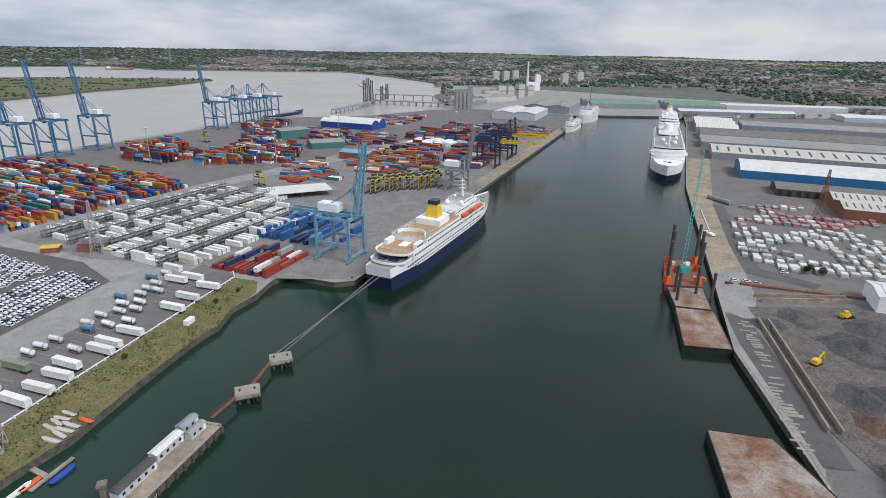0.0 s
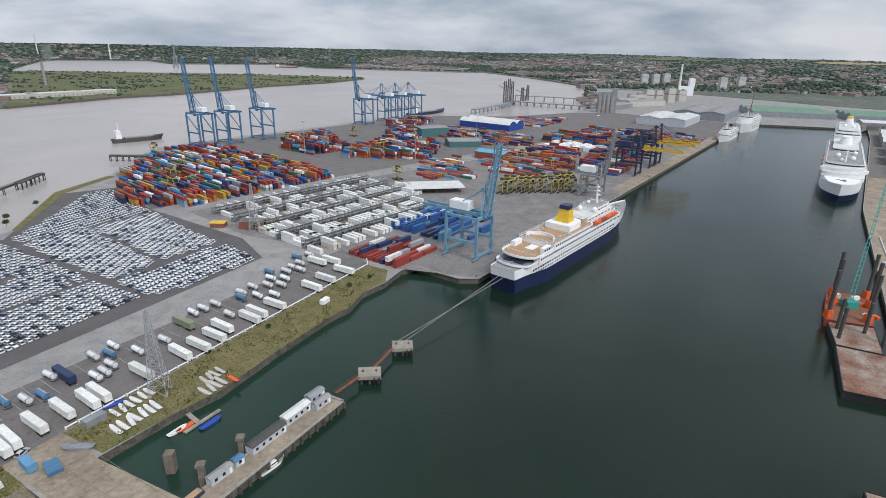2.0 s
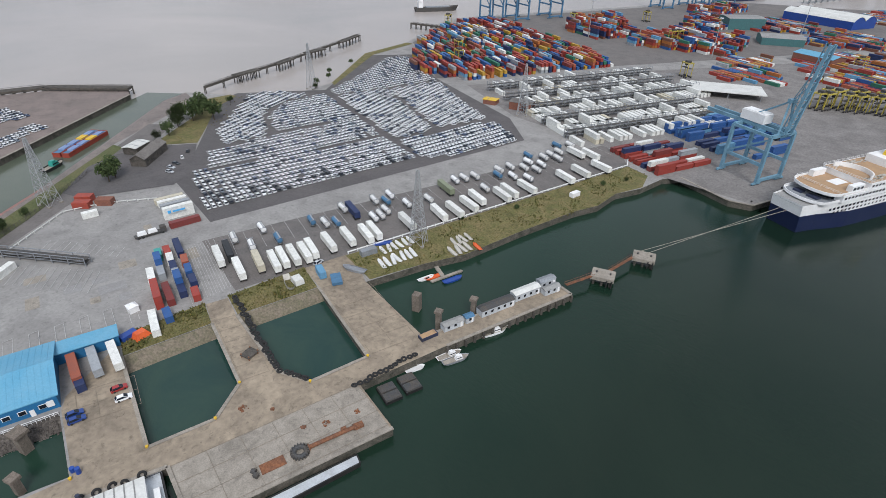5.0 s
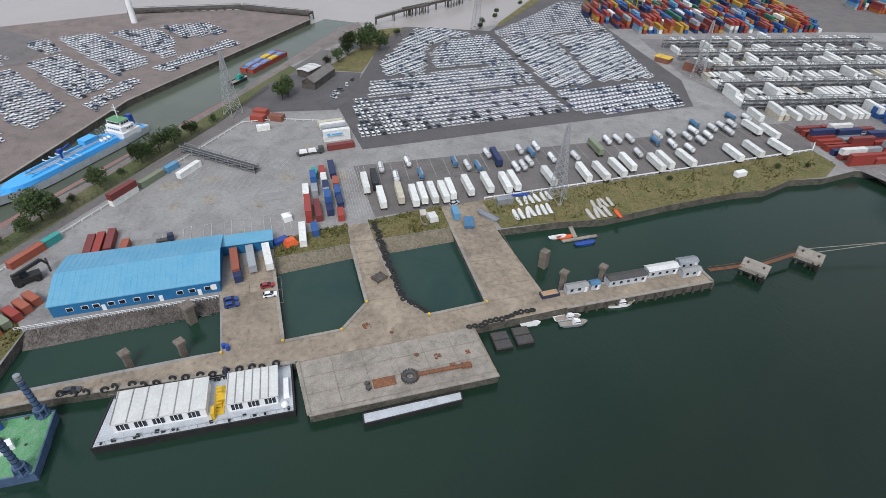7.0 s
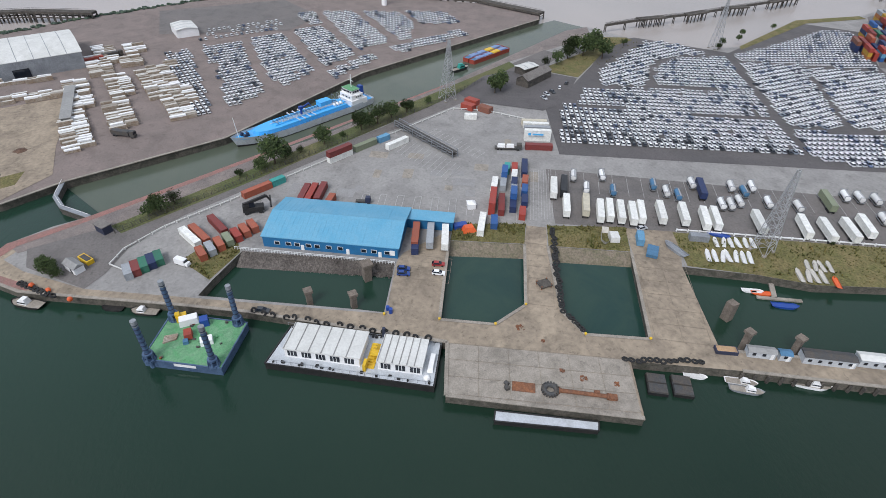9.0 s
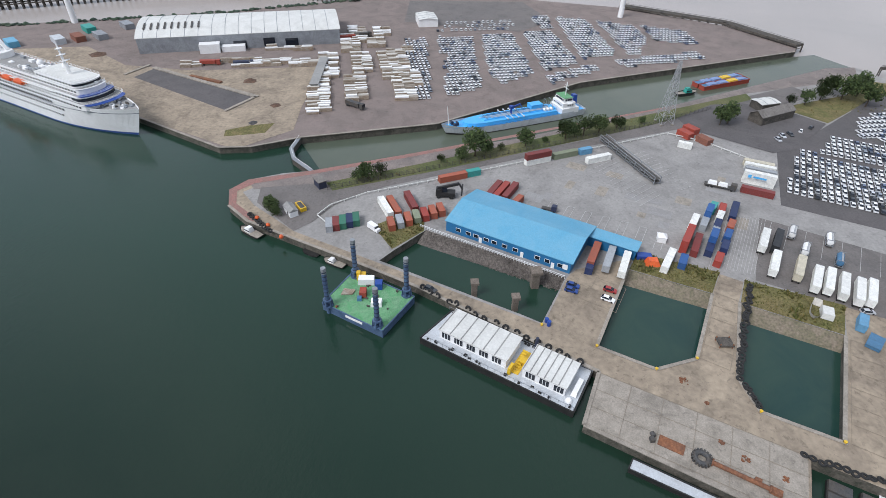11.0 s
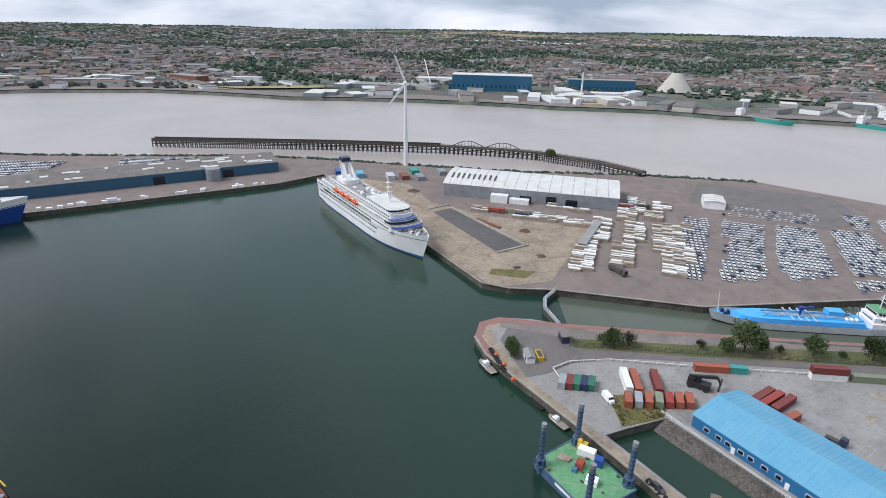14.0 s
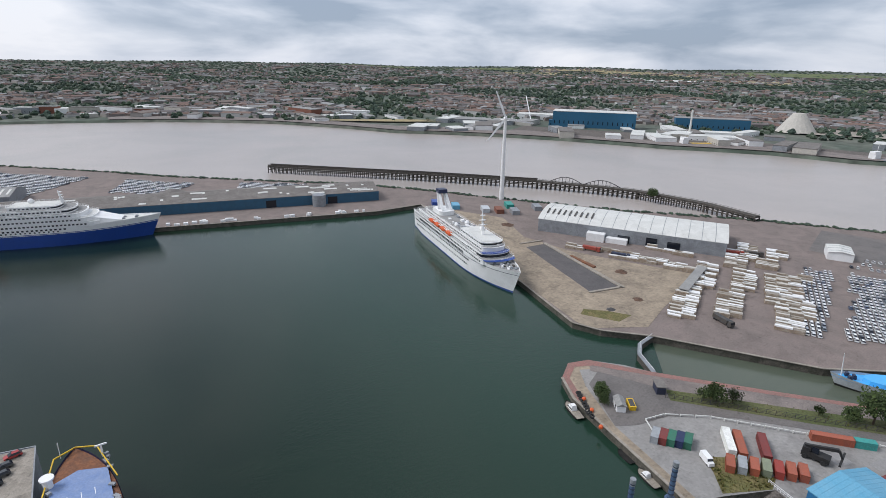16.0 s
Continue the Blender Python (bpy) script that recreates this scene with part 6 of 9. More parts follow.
for x, y, sx, sy, h in ((120, 1420, 40, 20, 22), (150, 1450, 20, 20, 32), (175, 1480, 16, 18, 30), (205, 1500, 18, 22, 34), (95, 1380, 50, 20, 16), (240, 1560, 20, 20, 26)):
    t = thing("mill_building", (x, y, 0), 20, "pale cream industrial mill block", "building", "mill buildings")
    part("wall", Build().box(0, 0, 0, sx, sy, h), "pale_wall", t)
    part("roof", Build().box(0, 0, h, sx * 0.96, sy * 0.96, 1.0).box(sx * 0.2, 0, h + 1, sx * 0.3, sy * 0.4, 3), "grey_roof", t)
    part("window_band", Build().box(0, 0, h * 0.6, sx + 0.2, sy + 0.2, 1.2), "window", t)
b = Build().rod((268, 1800, 0), (268, 1800, 86), 4.0, 16, 2.6)
solo("chimney", b, "white_roof", "tall slim pale concrete chimney", "chimney")
t = thing("power_block", (285, 1790, 0), 0, "white industrial block beside a chimney", "building")
part("wall", Build().box(0, 0, 0, 40, 30, 26).box(14, 0, 26, 14, 30, 22), "white_paint", t)
for x, y in ((212, 2280), (254, 2293), (461, 2160), (540, 2250), (300, 2360)):
    t = thing("tower_block", (x, y, height(x, y) - 1), 15, "pale residential tower block in the town", "building", "tower blocks")
    part("wall", Build().box(0, 0, 0, 24, 20, 38), "white_roof", t)
    b = Build()
    for k in range(12):
        b.box(0, 0, 2 + k * 3, 24.2, 20.2, 1.2)
    part("window_band", b, "grey_steel", t)
    part("roof", Build().box(0, 0, 38, 20, 16, 1).box(0, 0, 39, 8, 6, 3), "grey_roof", t)

# container terminal buildings
shed("arched_shed", (-188, 862), heading((-186, 861), (-103, 827)), 90, 44, 9, 14, "long shed with arched white roof and bright blue walls", "royal_blue", "white_roof", 2, 0, None, True)
shed("teal_shed", (-210, 722), heading((-208, 719), (-177, 746)), 42, 30, 12, 13, "teal-clad workshop in the container terminal", "teal_wall", "grey_roof")
shed("workshop", (-156, 660), 25, 40, 30, 7, 9, "dark teal low workshop in the terminal", "teal_wall", "grey_roof")
shed("workshop", (-114, 607), -20, 36, 22, 7, 9, "brown and blue terminal office building", "brick", "blue_roof")
shed("brick_hut", (-212, 300), 15, 15, 10, 5, 5.4, "small red brick substation hut in the yard", "brick", "brown_roof")
shed("brick_hut", (-232, 297), 15, 9, 7, 3, 3.3, "low brick hut with yellow top", "brick", "yellow")
shed("brick_hut", (-262, 460), 20, 18, 14, 5, 5.4, "brick hut with pale blue front in the yard", "brick", "grey_roof")
t = thing("yard_canopy", (-118, 444, 0), 25, "low white flat canopy in the yard", "canopy")
part("roof", Build().box(0, 0, 4.5, 50, 26, 0.6), "white_roof", t)
for x in (-22, 0, 22):
    for y in (-11, 11):
        part("post", Build().rod((x, y, 0), (x, y, 4.5), 0.25, 6), "grey_steel", t)
b = Build()
rng = random.Random(8)
for k in range(26):
    x, y = rng.uniform(-40, 20), rng.uniform(700, 770)
    b.box(x, y, 0, rng.uniform(10, 22), rng.uniform(4, 9), rng.uniform(2, 5), 68)
t = part("sheeted_cargo", b, "white_paint")
tagged(t, "white sheeted cargo stacks in the terminal", "cargo", "", "stuff")

# buildings across the river, south
def far_block(name, at, turn, sx, sy, h, wall, roof, label, group="far shore works"):
    t = thing(name, (*at, height(*at) - 1), turn, label, "building", group)
    part("wall", Build().box(0, 0, 0, sx, sy, h), wall, t)
    part("roof", Build().box(0, 0, h, sx * 1.01, sy * 1.01, 0.8), roof, t)
    b = Build()
    k = -sx / 2 + 4
    while k < sx / 2:
        b.box(k, 0, h * 0.25, 1.6, sy + 0.3, h * 0.2)
        k += 9
    part("window_row", b, "window", t)
    return t


FS = heading((-811, -745), (-904, -623))
far_block("works_hall", (-872, -703), FS, 153, 50, 30, "hall_blue", "white_roof", "large dark blue works hall across the river")
far_block("works_hall", (-842, -730), FS, 90, 12, 12, "hall_blue", "hall_blue", "lower blue front of a works hall")
far_block("works_shed", (-900, -850), FS, 130, 40, 12, "white_paint", "white_roof", "long white works shed across the river")
far_block("works_shed", (-725, -875), FS, 150, 50, 8, "grey_steel", "grey_roof", "low grey riverside shed across the river")
far_block("works_block", (-1040, -560), FS, 130, 30, 22, "hall_blue", "grey_roof", "blue-grey office block across the river")
far_block("works_shed", (-890, -470), FS, 80, 30, 8, "white_paint", "white_roof", "white riverside shed across the river")
far_block("works_shed", (-960, -500), FS, 60, 30, 7, "white_paint", "white_roof", "white riverside shed across the river")
t = thing("storage_dome", (-1140, -450, 3), 0, "pale conical storage hall across the river", "building")
part("cone", Build().rod((0, 0, 0), (0, 0, 34), 34, 20, 10), "pale_wall", t)
for k in range(14):
    rng = random.Random(60 + k)
    x, y = 60 - k * 48 + rng.uniform(-20, 20), -1480 + k * 28 + rng.uniform(-20, 20)
    far_block("riverside_building", (x, y), rng.uniform(100, 160), rng.uniform(30, 90), rng.uniform(15, 30), rng.uniform(6, 16), rng.choice(("pale_wall", "white_paint", "brick", "grey_steel")), rng.choice(("grey_roof", "white_roof", "brown_roof")), "riverside building across the water")
for k in range(78):
    rng = random.Random(160 + k)
    theta = rng.uniform(88, 186)
    r = shore(theta) + rng.uniform(25, 240)
    at = (-r * math.sin(radians(theta)), r * math.cos(radians(theta)))
    far_block("riverside_shed", at, theta + 90 + rng.uniform(-25, 25), rng.uniform(25, 80), rng.uniform(14, 34), rng.uniform(5, 11), rng.choice(("pale_wall", "white_paint", "grey_steel", "white_paint")), rng.choice(("grey_roof", "white_roof", "white_roof", "brown_roof")), "pale riverside shed across the water")
b = Build().rod((-900, -520, 0), (-900, -520, 46), 2, 10, 1.4)
solo("chimney", b, "white_roof", "white chimney on the far river bank", "chimney")
b = Build().beam((-800, -800, 4), (-830, -850, 52), 1.4)
solo("crane_jib", b, "white_paint", "white mobile crane jib at the works", "crane")
# west bank
far_block("river_terminal", (-1080, 640), 45, 190, 90, 12, "white_paint", "white_roof", "wide white-roofed river terminal on the west bank", "west bank works")
part("canopy", Build().box(-1020, 610, 14, 160, 70, 1.2, 40), "white_roof")["label"] = ""
bpy.data.objects["canopy"].name = "terminal_canopy"
tagged(bpy.data.objects["terminal_canopy"], "white canopy of a river terminal", "canopy")
for x, y, L_ in ((-1180, 850, 80), (-1130, 900, 100), (-1110, 980, 110), (-1240, 800, 90), (-1090, 1060, 90)):
    far_block("works_shed", (x, y), 70, L_, 26, 9, "pale_wall", "white_roof", "cream shed on the west river bank", "west bank works")
b = Build().rod((-1400, 1215, 0), (-1400, 1215, 62), 4, 12, 3)
solo("chimney", b, "grey_roof", "dark concrete chimney on the marsh", "chimney")
for x, y in ((-1890, 2330), (-2250, 3600), (-1650, 3500)):
    lattice_pylon((x, y), 110, 18, "tall grey river-crossing lattice pylon", "grey_steel", arm=18, bar=1.2)
# two bridge towers on the skyline
for x, y in ((-3350, 2900), (-3000, 3100)):
    b = Build().rod((x, y, 0), (x, y, 150), 5, 8, 3)
    solo("bridge_tower", b, "white_roof", "white bridge tower on the skyline", "tower")

from functools import lru_cache

# ---- containers, trailers and cars ----
PAINT = {"red": (0.33, 0.045, 0.03), "dark_red": (0.20, 0.035, 0.03), "orange_red": (0.36, 0.095, 0.05), "blue": (0.025, 0.10, 0.30), "navy": (0.015, 0.03, 0.10), "white": (0.80, 0.80, 0.76), "grey": (0.33, 0.35, 0.37),
         "green": (0.03, 0.16, 0.10), "teal": (0.05, 0.33, 0.30), "orange": (0.40, 0.14, 0.035), "yellow": (0.46, 0.27, 0.03), "olive": (0.23, 0.26, 0.17), "light_blue": (0.13, 0.32, 0.50), "brown": (0.19, 0.075, 0.045), "cream": (0.60, 0.55, 0.43), "black": (0.02, 0.022, 0.025)}
for key, c in PAINT.items():
    M["box_" + key] = material("box_" + key, c, 0.55, 0, tuple(v * 0.75 + 0.02 for v in c), 0.6, 4, 0.1, 0, None, 0.08)
WORDS = {"dark_red": "dark red", "orange_red": "faded orange-red", "light_blue": "light blue"}


@lru_cache(None)
def box_mesh(L, h, colour, w=2.44):
    b = Build()
    b.box(0, 0, 0.12, L - 0.16, w - 0.16, h - 0.2)
    for x in (-L / 2 + 0.1, L / 2 - 0.1):
        for y in (-w / 2 + 0.1, w / 2 - 0.1):
            b.box(x, y, 0, 0.2, 0.2, h)
    for y in (-w / 2 + 0.08, w / 2 - 0.08):
        for z in (0.02, h - 0.16):
            b.box(0, y, z, L, 0.16, 0.16)
        k = int(L / 0.8)
        for i in range(1, k):
            b.box(-L / 2 + L * i / k, y, 0.15, 0.32, 0.1, h - 0.3)
    for x in (-L / 2 + 0.08, L / 2 - 0.08):
        for z in (0.02, h - 0.16):
            b.box(x, 0, z, 0.16, w, 0.16)
    b.box(0, 0, h - 0.1, L - 0.2, w - 0.2, 0.06)
    me = b.mesh("shipping_container")
    me.materials.append(M["box_" + colour])
    return me


@lru_cache(None)
def door_mesh(L, h, colour, w=2.44):
    # one ribbed door leaf outline, folded from a single strip
    ys = [-1.05, -0.9, -0.9, -0.8, -0.8, -0.06, -0.06, 0.06, 0.06, 0.8, 0.8, 0.9, 0.9, 1.05]
    xs = [0, 0, -0.07, -0.07, 0, 0, -0.07, -0.07, 0, 0, -0.07, -0.07, 0, 0]
    pts = [(-L / 2 - 0.01 + x, y, z) for z in (0.18, h - 0.18) for x, y in zip(xs, ys)]
    n = len(ys)
    b = Build().add(pts, [(i, i + 1, n + i + 1, n + i) for i in range(n - 1)])
    me = b.mesh("door")
    me.materials.append(M["box_" + colour])
    return me


COUNT = [0]


joined = {}


def container(x, y, turn, L=12.19, colour="red", z=0.0, h=2.6, group="containers in the yard", label=""):
    """A container; past the first 290 it goes into a joined mesh of its colour."""
    if COUNT[0] >= 290:
        me = box_mesh(L, h, colour)
        j = joined.setdefault(colour, Build())
        j.m = pose(x, y, z, 0, 0, turn)
        j.add([v.co for v in me.vertices], [tuple(p.vertices) for p in me.polygons])
        return None
    ob = new("shipping_container", box_mesh(L, h, colour))
    ob.matrix_world = pose(x, y, z, 0, 0, turn)
    size = "long" if L > 9 else "short"
    tagged(ob, label or "%s %s steel shipping container in the dock yard" % (size, WORDS.get(colour, colour)), "container", group)
    d = new("door", door_mesh(L, h, colour))
    d.parent = ob
    COUNT[0] += 1
    return ob


def lined(p, q, colour, z=0.0, h=2.6, group="containers in the yard", L=None, label=""):
    """A container whose long axis runs from p to q."""
    d = math.dist(p, q)
    L = L or (12.19 if d > 8.6 else 6.06)
    return container((p[0] + q[0]) / 2, (p[1] + q[1]) / 2, heading(p, q), L, colour, z, h, group, label)


# blocks beside the blue shed and the finger
for p, q, c in (((-188, 50), (-178, 47), "white"), ((-177, 47), (-165, 43.5), "red"), ((-176, 50), (-164, 47), "dark_red"), ((-200, 58), (-194, 56), "teal"), ((-193, 55), (-181, 51.5), "grey"),
                ((-199.5, 61), (-194, 59.5), "red"), ((-194, 59.7), (-188, 57.8), "white"), ((-187.5, 58), (-182, 56.3), "navy"), ((-177, 55), (-166, 52), "navy"), ((-181.5, 56.3), (-177, 54.8), "grey"), ((-202, 66), (-191, 63), "navy"),
                ((-189, 63), (-183, 61), "orange_red"), ((-182, 61), (-176, 59), "blue"), ((-175, 59), (-168, 57), "navy"), ((-166.5, 56), (-160, 54), "red"), ((-163, 40), (-153, 37), "white"), ((-162, 44), (-155.5, 42.5), "blue")):
    lined(p, q, c)
lined((-193.2, 55.2), (-187.5, 53.5), "blue", 2.6)
lined((-177, 47), (-165, 43.5), "red", 2.6)
lined((-177, 55), (-170.5, 53.2), "blue", 2.6)
for k, (p, q, c) in enumerate((((-191, -25), (-180, -27.5), "dark_red"), ((-191, -22), (-180, -24.7), "red"), ((-192, -18.5), (-180, -21.3), "dark_red"), ((-183, -15), (-177, -17), "orange_red"))):
    lined(p, q, c)
for p, q, c in (((-159, 15), (-147, 13), "orange_red"), ((-158, 20), (-146, 18), "grey"), ((-156.5, 25), (-144.5, 23), "white")):
    lined(p, q, c, 0.9, group="containers by the blue shed")
lined((-150, 13.6), (-144.5, 12.8), "navy", 0)
for p, q, c in (((-166, -67), (-156.5, -59.5), "white"), ((-167.5, -64), (-158, -56.8), "orange_red"), ((-172.5, -58.5), (-163, -52), "dark_red")):
    lined(p, q, c)
for k, c in enumerate(("orange_red", "grey", "orange_red", "olive", "red", "orange_red", "orange_red")):
    x, y = -151.5 - 2.35 * k, -57.6 + 2.45 * k
    container(x, y, 29, 6.06, c)
for k, c in enumerate(("grey", "dark_red", "green", "navy", "green")):
    container(-144.5 - 1.55 * k, -78.6 + 1.95 * k, 25, 6.06, c)
for p, q, c in (((-187, -49), (-194, -40), "orange_red"), ((-194.6, -39.5), (-198.2, -35), "teal"), ((-220.5, -6.5), (-228, 3), "olive"), ((-228.5, 4.5), (-232, 9), "light_blue"), ((-221, 8), (-228.5, 17.5), "white")):
    lined(p, q, c, 0.02)
lined((-211.5, -17.5), (-219, -8), "white", 0.02)
lined((-211.5, -17.5), (-219, -8), "dark_red", 2.62)
lined((-216, 70), (-213.8, 82), "dark_red")
for k in range(2):
    lined((-225, 72), (-222.8, 83.5), "white", k * 2.6)
lined((-238, 75), (-236, 86.5), "white"); lined((-241, 75), (-239, 86.5), "cream")
lined((-234, 74.5), (-232, 86), "grey"); lined((-230, 73.5), (-228, 85), "grey")
container(-250, 51, 80, 6.06, "white")
# pale bars for the lettering on the two white boxes
t = thing("painted_name", (-222.7, 78, 3.9), heading((-225, 72), (-222.8, 83.5)), "blue lettering bars on a white container", "marking")
part("bar", Build().box(-0.6, -1.26, -0.4, 5.0, 0.04, 0.8).box(-4.4, -1.26, -0.6, 1.3, 0.04, 1.3), "light" if "light" in M else "sky_blue", t)

# reefer rows, white boxes between dark racks
R1, R2 = Vector((-265, 314, 0)), Vector((-193, 466, 0))
ra = Vector((72, 152, 0)).normalized()
rb = Vector((ra.y, -ra.x, 0))
rng = random.Random(17)
def rack(x, y, turn, L, label, h=7.5, w=3.0):
    t = thing("reefer_rack", (x, y, 0), turn, label, "rack", "reefer racks")
    n = int(L / 6)
    for s in (-1, 1):
        b = Build()
        for k in range(n + 1):
            b.beam((-L / 2 + k * L / n, s * w / 2, 0), (-L / 2 + k * L / n, s * w / 2, h), 0.25)
        for z in (h * 0.34, h * 0.68, h):
            b.beam((-L / 2, s * w / 2, z), (L / 2, s * w / 2, z), 0.22)
        for k in range(n):
            b.beam((-L / 2 + k * L / n, s * w / 2, h * 0.34), (-L / 2 + (k + 1) * L / n, s * w / 2, h * 0.68), 0.14)
        part("frame", b, "grey_steel", t)
    for z in (h * 0.34, h * 0.68):
        part("walkway", Build().box(0, 0, z, L, w, 0.12), "dark_steel", t)
    return t


for k in range(5):
    base = Vector((-252, 316, 0)) + rb * (26 * k)
    L = 150 if k < 3 else 125
    mid = base + ra * (L / 2 + 8)
    rack(mid.x, mid.y, heading((0, 0), ra), L, "long grey steel rack between white containers", 7, 3)
    for side in (-1, 1):
        for i in range(int(L / 3.4)):
            if rng.random() < (0.34 if k < 2 else 0.62):
                p = base + ra * (10 + 3.4 * i) + rb * (side * 8.8)
                container(p.x, p.y, heading((0, 0), rb), 12.19, "white" if rng.random() < 0.88 else "cream", 0, 2.9, "white refrigerated containers", "white refrigerated container parked at a rack")
                if rng.random() < 0.16:
                    container(p.x, p.y, heading((0, 0), rb), 12.19, "white", 2.9, 2.9, "white refrigerated containers", "white refrigerated container parked at a rack")

# blue and red blocks near the dock crane
DK = heading((0, 0), DOCK)
rng = random.Random(23)
for i in range(15):
    for j in range(5):
        if rng.random() < 0.8:
            p = Vector((-118, 336, 0)) + DOCK * (13 * j + 3) + Vector((DOCK.y, -DOCK.x, 0)) * (2.9 * i * (1.6 if i % 3 == 0 else 1))
            for z in range(rng.choice((1, 1, 2, 2))):
                container(p.x, p.y, DK, 12.19, rng.choice(("blue", "blue", "blue", "light_blue", "blue", "navy")), 2.6 * z, group="blue containers by the crane")
for i in range(11):
    for j in range(3):
        if rng.random() < 0.85:
            p = Vector((-122, 284, 0)) + DOCK * (13 * j) + Vector((DOCK.y, -DOCK.x, 0)) * (3.3 * i + 1.0 * (i % 3))
            for z in range(rng.choice((1, 1, 2))):
                container(p.x, p.y, DK, 12.19, rng.choice(("red", "red", "dark_red", "white", "navy", "grey", "red")), 2.6 * z, group="red containers by the quay")

# the large stacks: the rows nearest the car park as single boxes, the rest joined
MIX = ("red", "red", "dark_red", "orange_red", "orange", "yellow", "blue", "blue", "navy", "navy", "brown", "grey", "white", "green", "dark_red", "red", "light_blue")
stack = Build()
def stack_box(x, y, turn, L, z, colour_pick=None):
    stack.box(x, y, z, L, 2.44, 2.5, turn)


rng = random.Random(5)
YARD = [(-330, 322), (-283, 334), (-222, 462), (-255, 500), (-362, 572), (-430, 545), (-440, 492), (-400, 405)]
RY = heading((-283, 334), (-222, 462))
rd = Vector((math.cos(radians(RY)), math.sin(radians(RY)), 0))
rn = Vector((-rd.y, rd.x, 0))
o = Vector((-283, 330, 0))
single = 0
for row in range(19):
    for col in range(46):
        p = o + rn * (4 + 13.2 * row) + rd * (3.9 * col - 30 + (3 if col > 20 else 0))
        if inside(p.x, p.y, YARD) and rng.random() < 0.90:
            for z in range(rng.choice((1, 2, 2, 3, 3, 3))):
                if single < 40 and p.y < 405:
                    container(p.x, p.y, RY + 90, 12.19, rng.choice(MIX), 2.6 * z, group="stacked containers in the terminal")
                    single += 1
                else:
                    stack_box(p.x, p.y, RY + 90, 12.0, 2.6 * z)
for ring, turn, top in (([(-335, 575), (-290, 555), (-262, 590), (-320, 665), (-360, 640)], RY, 6), ([(-255, 555), (-160, 575), (-168, 650), (-252, 662)], RY, 5), ([(-250, 680), (-215, 690), (-235, 790), (-275, 800)], RY, 4),
                        ([(-190, 735), (-140, 760), (-130, 800), (-200, 830)], RY, 3), ([(-85, 535), (-10, 520), (0, 690), (-50, 700)], DK, 3), ([(0, 560), (38, 560), (90, 720), (30, 740)], DK, 4), ([(-50, 745), (60, 745), (110, 850), (20, 890)], DK, 5), ([(-140, 480), (-95, 500), (-110, 540), (-150, 520)], DK, 2), ([(-260, 720), (-215, 700), (-200, 790), (-250, 800)], RY, 3),
                        ([(-300, 810), (-250, 820), (-240, 900), (-280, 910)], RY, 4), ([(-160, 900), (-60, 900), (-20, 1050), (-110, 1000)], DK, 2), ([(95, 800), (140, 790), (170, 860), (120, 900)], DK, 3), ([(-158, 530), (-118, 548), (-130, 600), (-160, 560)], DK, 2), ([(-130, 690), (-60, 710), (-70, 790), (-120, 780)], DK, 3), ([(-110, 610), (-92, 560), (-60, 640), (-70, 690)], DK, 2)):
    d = Vector((math.cos(radians(turn)), math.sin(radians(turn)), 0)); n_ = Vector((-d.y, d.x, 0))
    cx, cy = sum(p[0] for p in ring) / len(ring), sum(p[1] for p in ring) / len(ring)
    for i in range(-8, 9):
        for j in range(-30, 31):
            p = Vector((cx, cy, 0)) + n_ * (13 * i) + d * (3.0 * j)
            if inside(p.x, p.y, ring) and rng.random() < 0.86:
                hgt = max(1, int(top * (0.55 + 0.6 * noise.noise(Vector((p.x / 30, p.y / 30, 2))) + rng.uniform(0, 0.35))))
                for z in range(hgt):
                    stack_box(p.x, p.y, turn + 90, 12.0, 2.6 * z)
M["stack_paint"] = material("stack_paint", (1, 1, 1), 0.6, 0, (0.8, 0.8, 0.8), 0.5, 3, 0.1, 0, [PAINT[c] for c in MIX])
tagged(part("container_stacks", stack, "stack_paint"), "stacked shipping containers in many colours", "containers", "", "stuff")


# trailers and tank containers in the parking strip
def trailer_parts(t, L, colour, h=2.7):
    part("box_body", box_mesh(L, h, colour), None, t).location = (0, 0, 1.25)
    part("chassis", Build().beam((-L / 2, -0.5, 1.1), (L / 2, -0.5, 1.1), 0.2, 0.25).beam((-L / 2, 0.5, 1.1), (L / 2, 0.5, 1.1), 0.2, 0.25), "dark_steel", t)
    for x in (-L * 0.42, -L * 0.33, -L * 0.24):
        for s in (-1, 1):
            part("wheel", Build().rod((x, s * 0.75, 0.5), (x, s * 1.15, 0.5), 0.5, 12), "tyre", t)
    for s in (-0.8, 0.8):
        part("landing_leg", Build().box(L * 0.3, s, 0, 0.2, 0.2, 1.1), "dark_steel", t)
    part("cooling_unit", Build().box(L / 2 + 0.2, 0, 2.4, 0.5, 1.9, 1.4), "grey_steel", t)


master = {}
def trailer(p, q, colour="white"):
    turn, mid = heading(q, p), ((p[0] + q[0]) / 2, (p[1] + q[1]) / 2)
    if colour not in master:
        t = thing("semi_trailer", (*mid, 0), turn, "parked %s box trailer on the tarmac strip" % colour, "trailer", "parked trailers")
        trailer_parts(t, 12.6, colour)
        master[colour] = t
        return t
    return copy_thing(master[colour], pose(*mid, 0, 0, 0, turn))


ROW = ((178, 71.5), (165, 72.5), (160, 84), (160, 87.7), (158.5, 91.5), (157, 95.5), (157.5, 99), (156.5, 106.5), (154.5, 114.5), (151, 121), (150.5, 125), (146.5, 140), (142, 155), (139, 162), (138, 170.5), (139.5, 178), (133, 188.5),
       (133, 194), (129.5, 203.5), (122.5, 226.5), (120.5, 238), (116, 251), (128.5, 262), (135.5, 258.5))
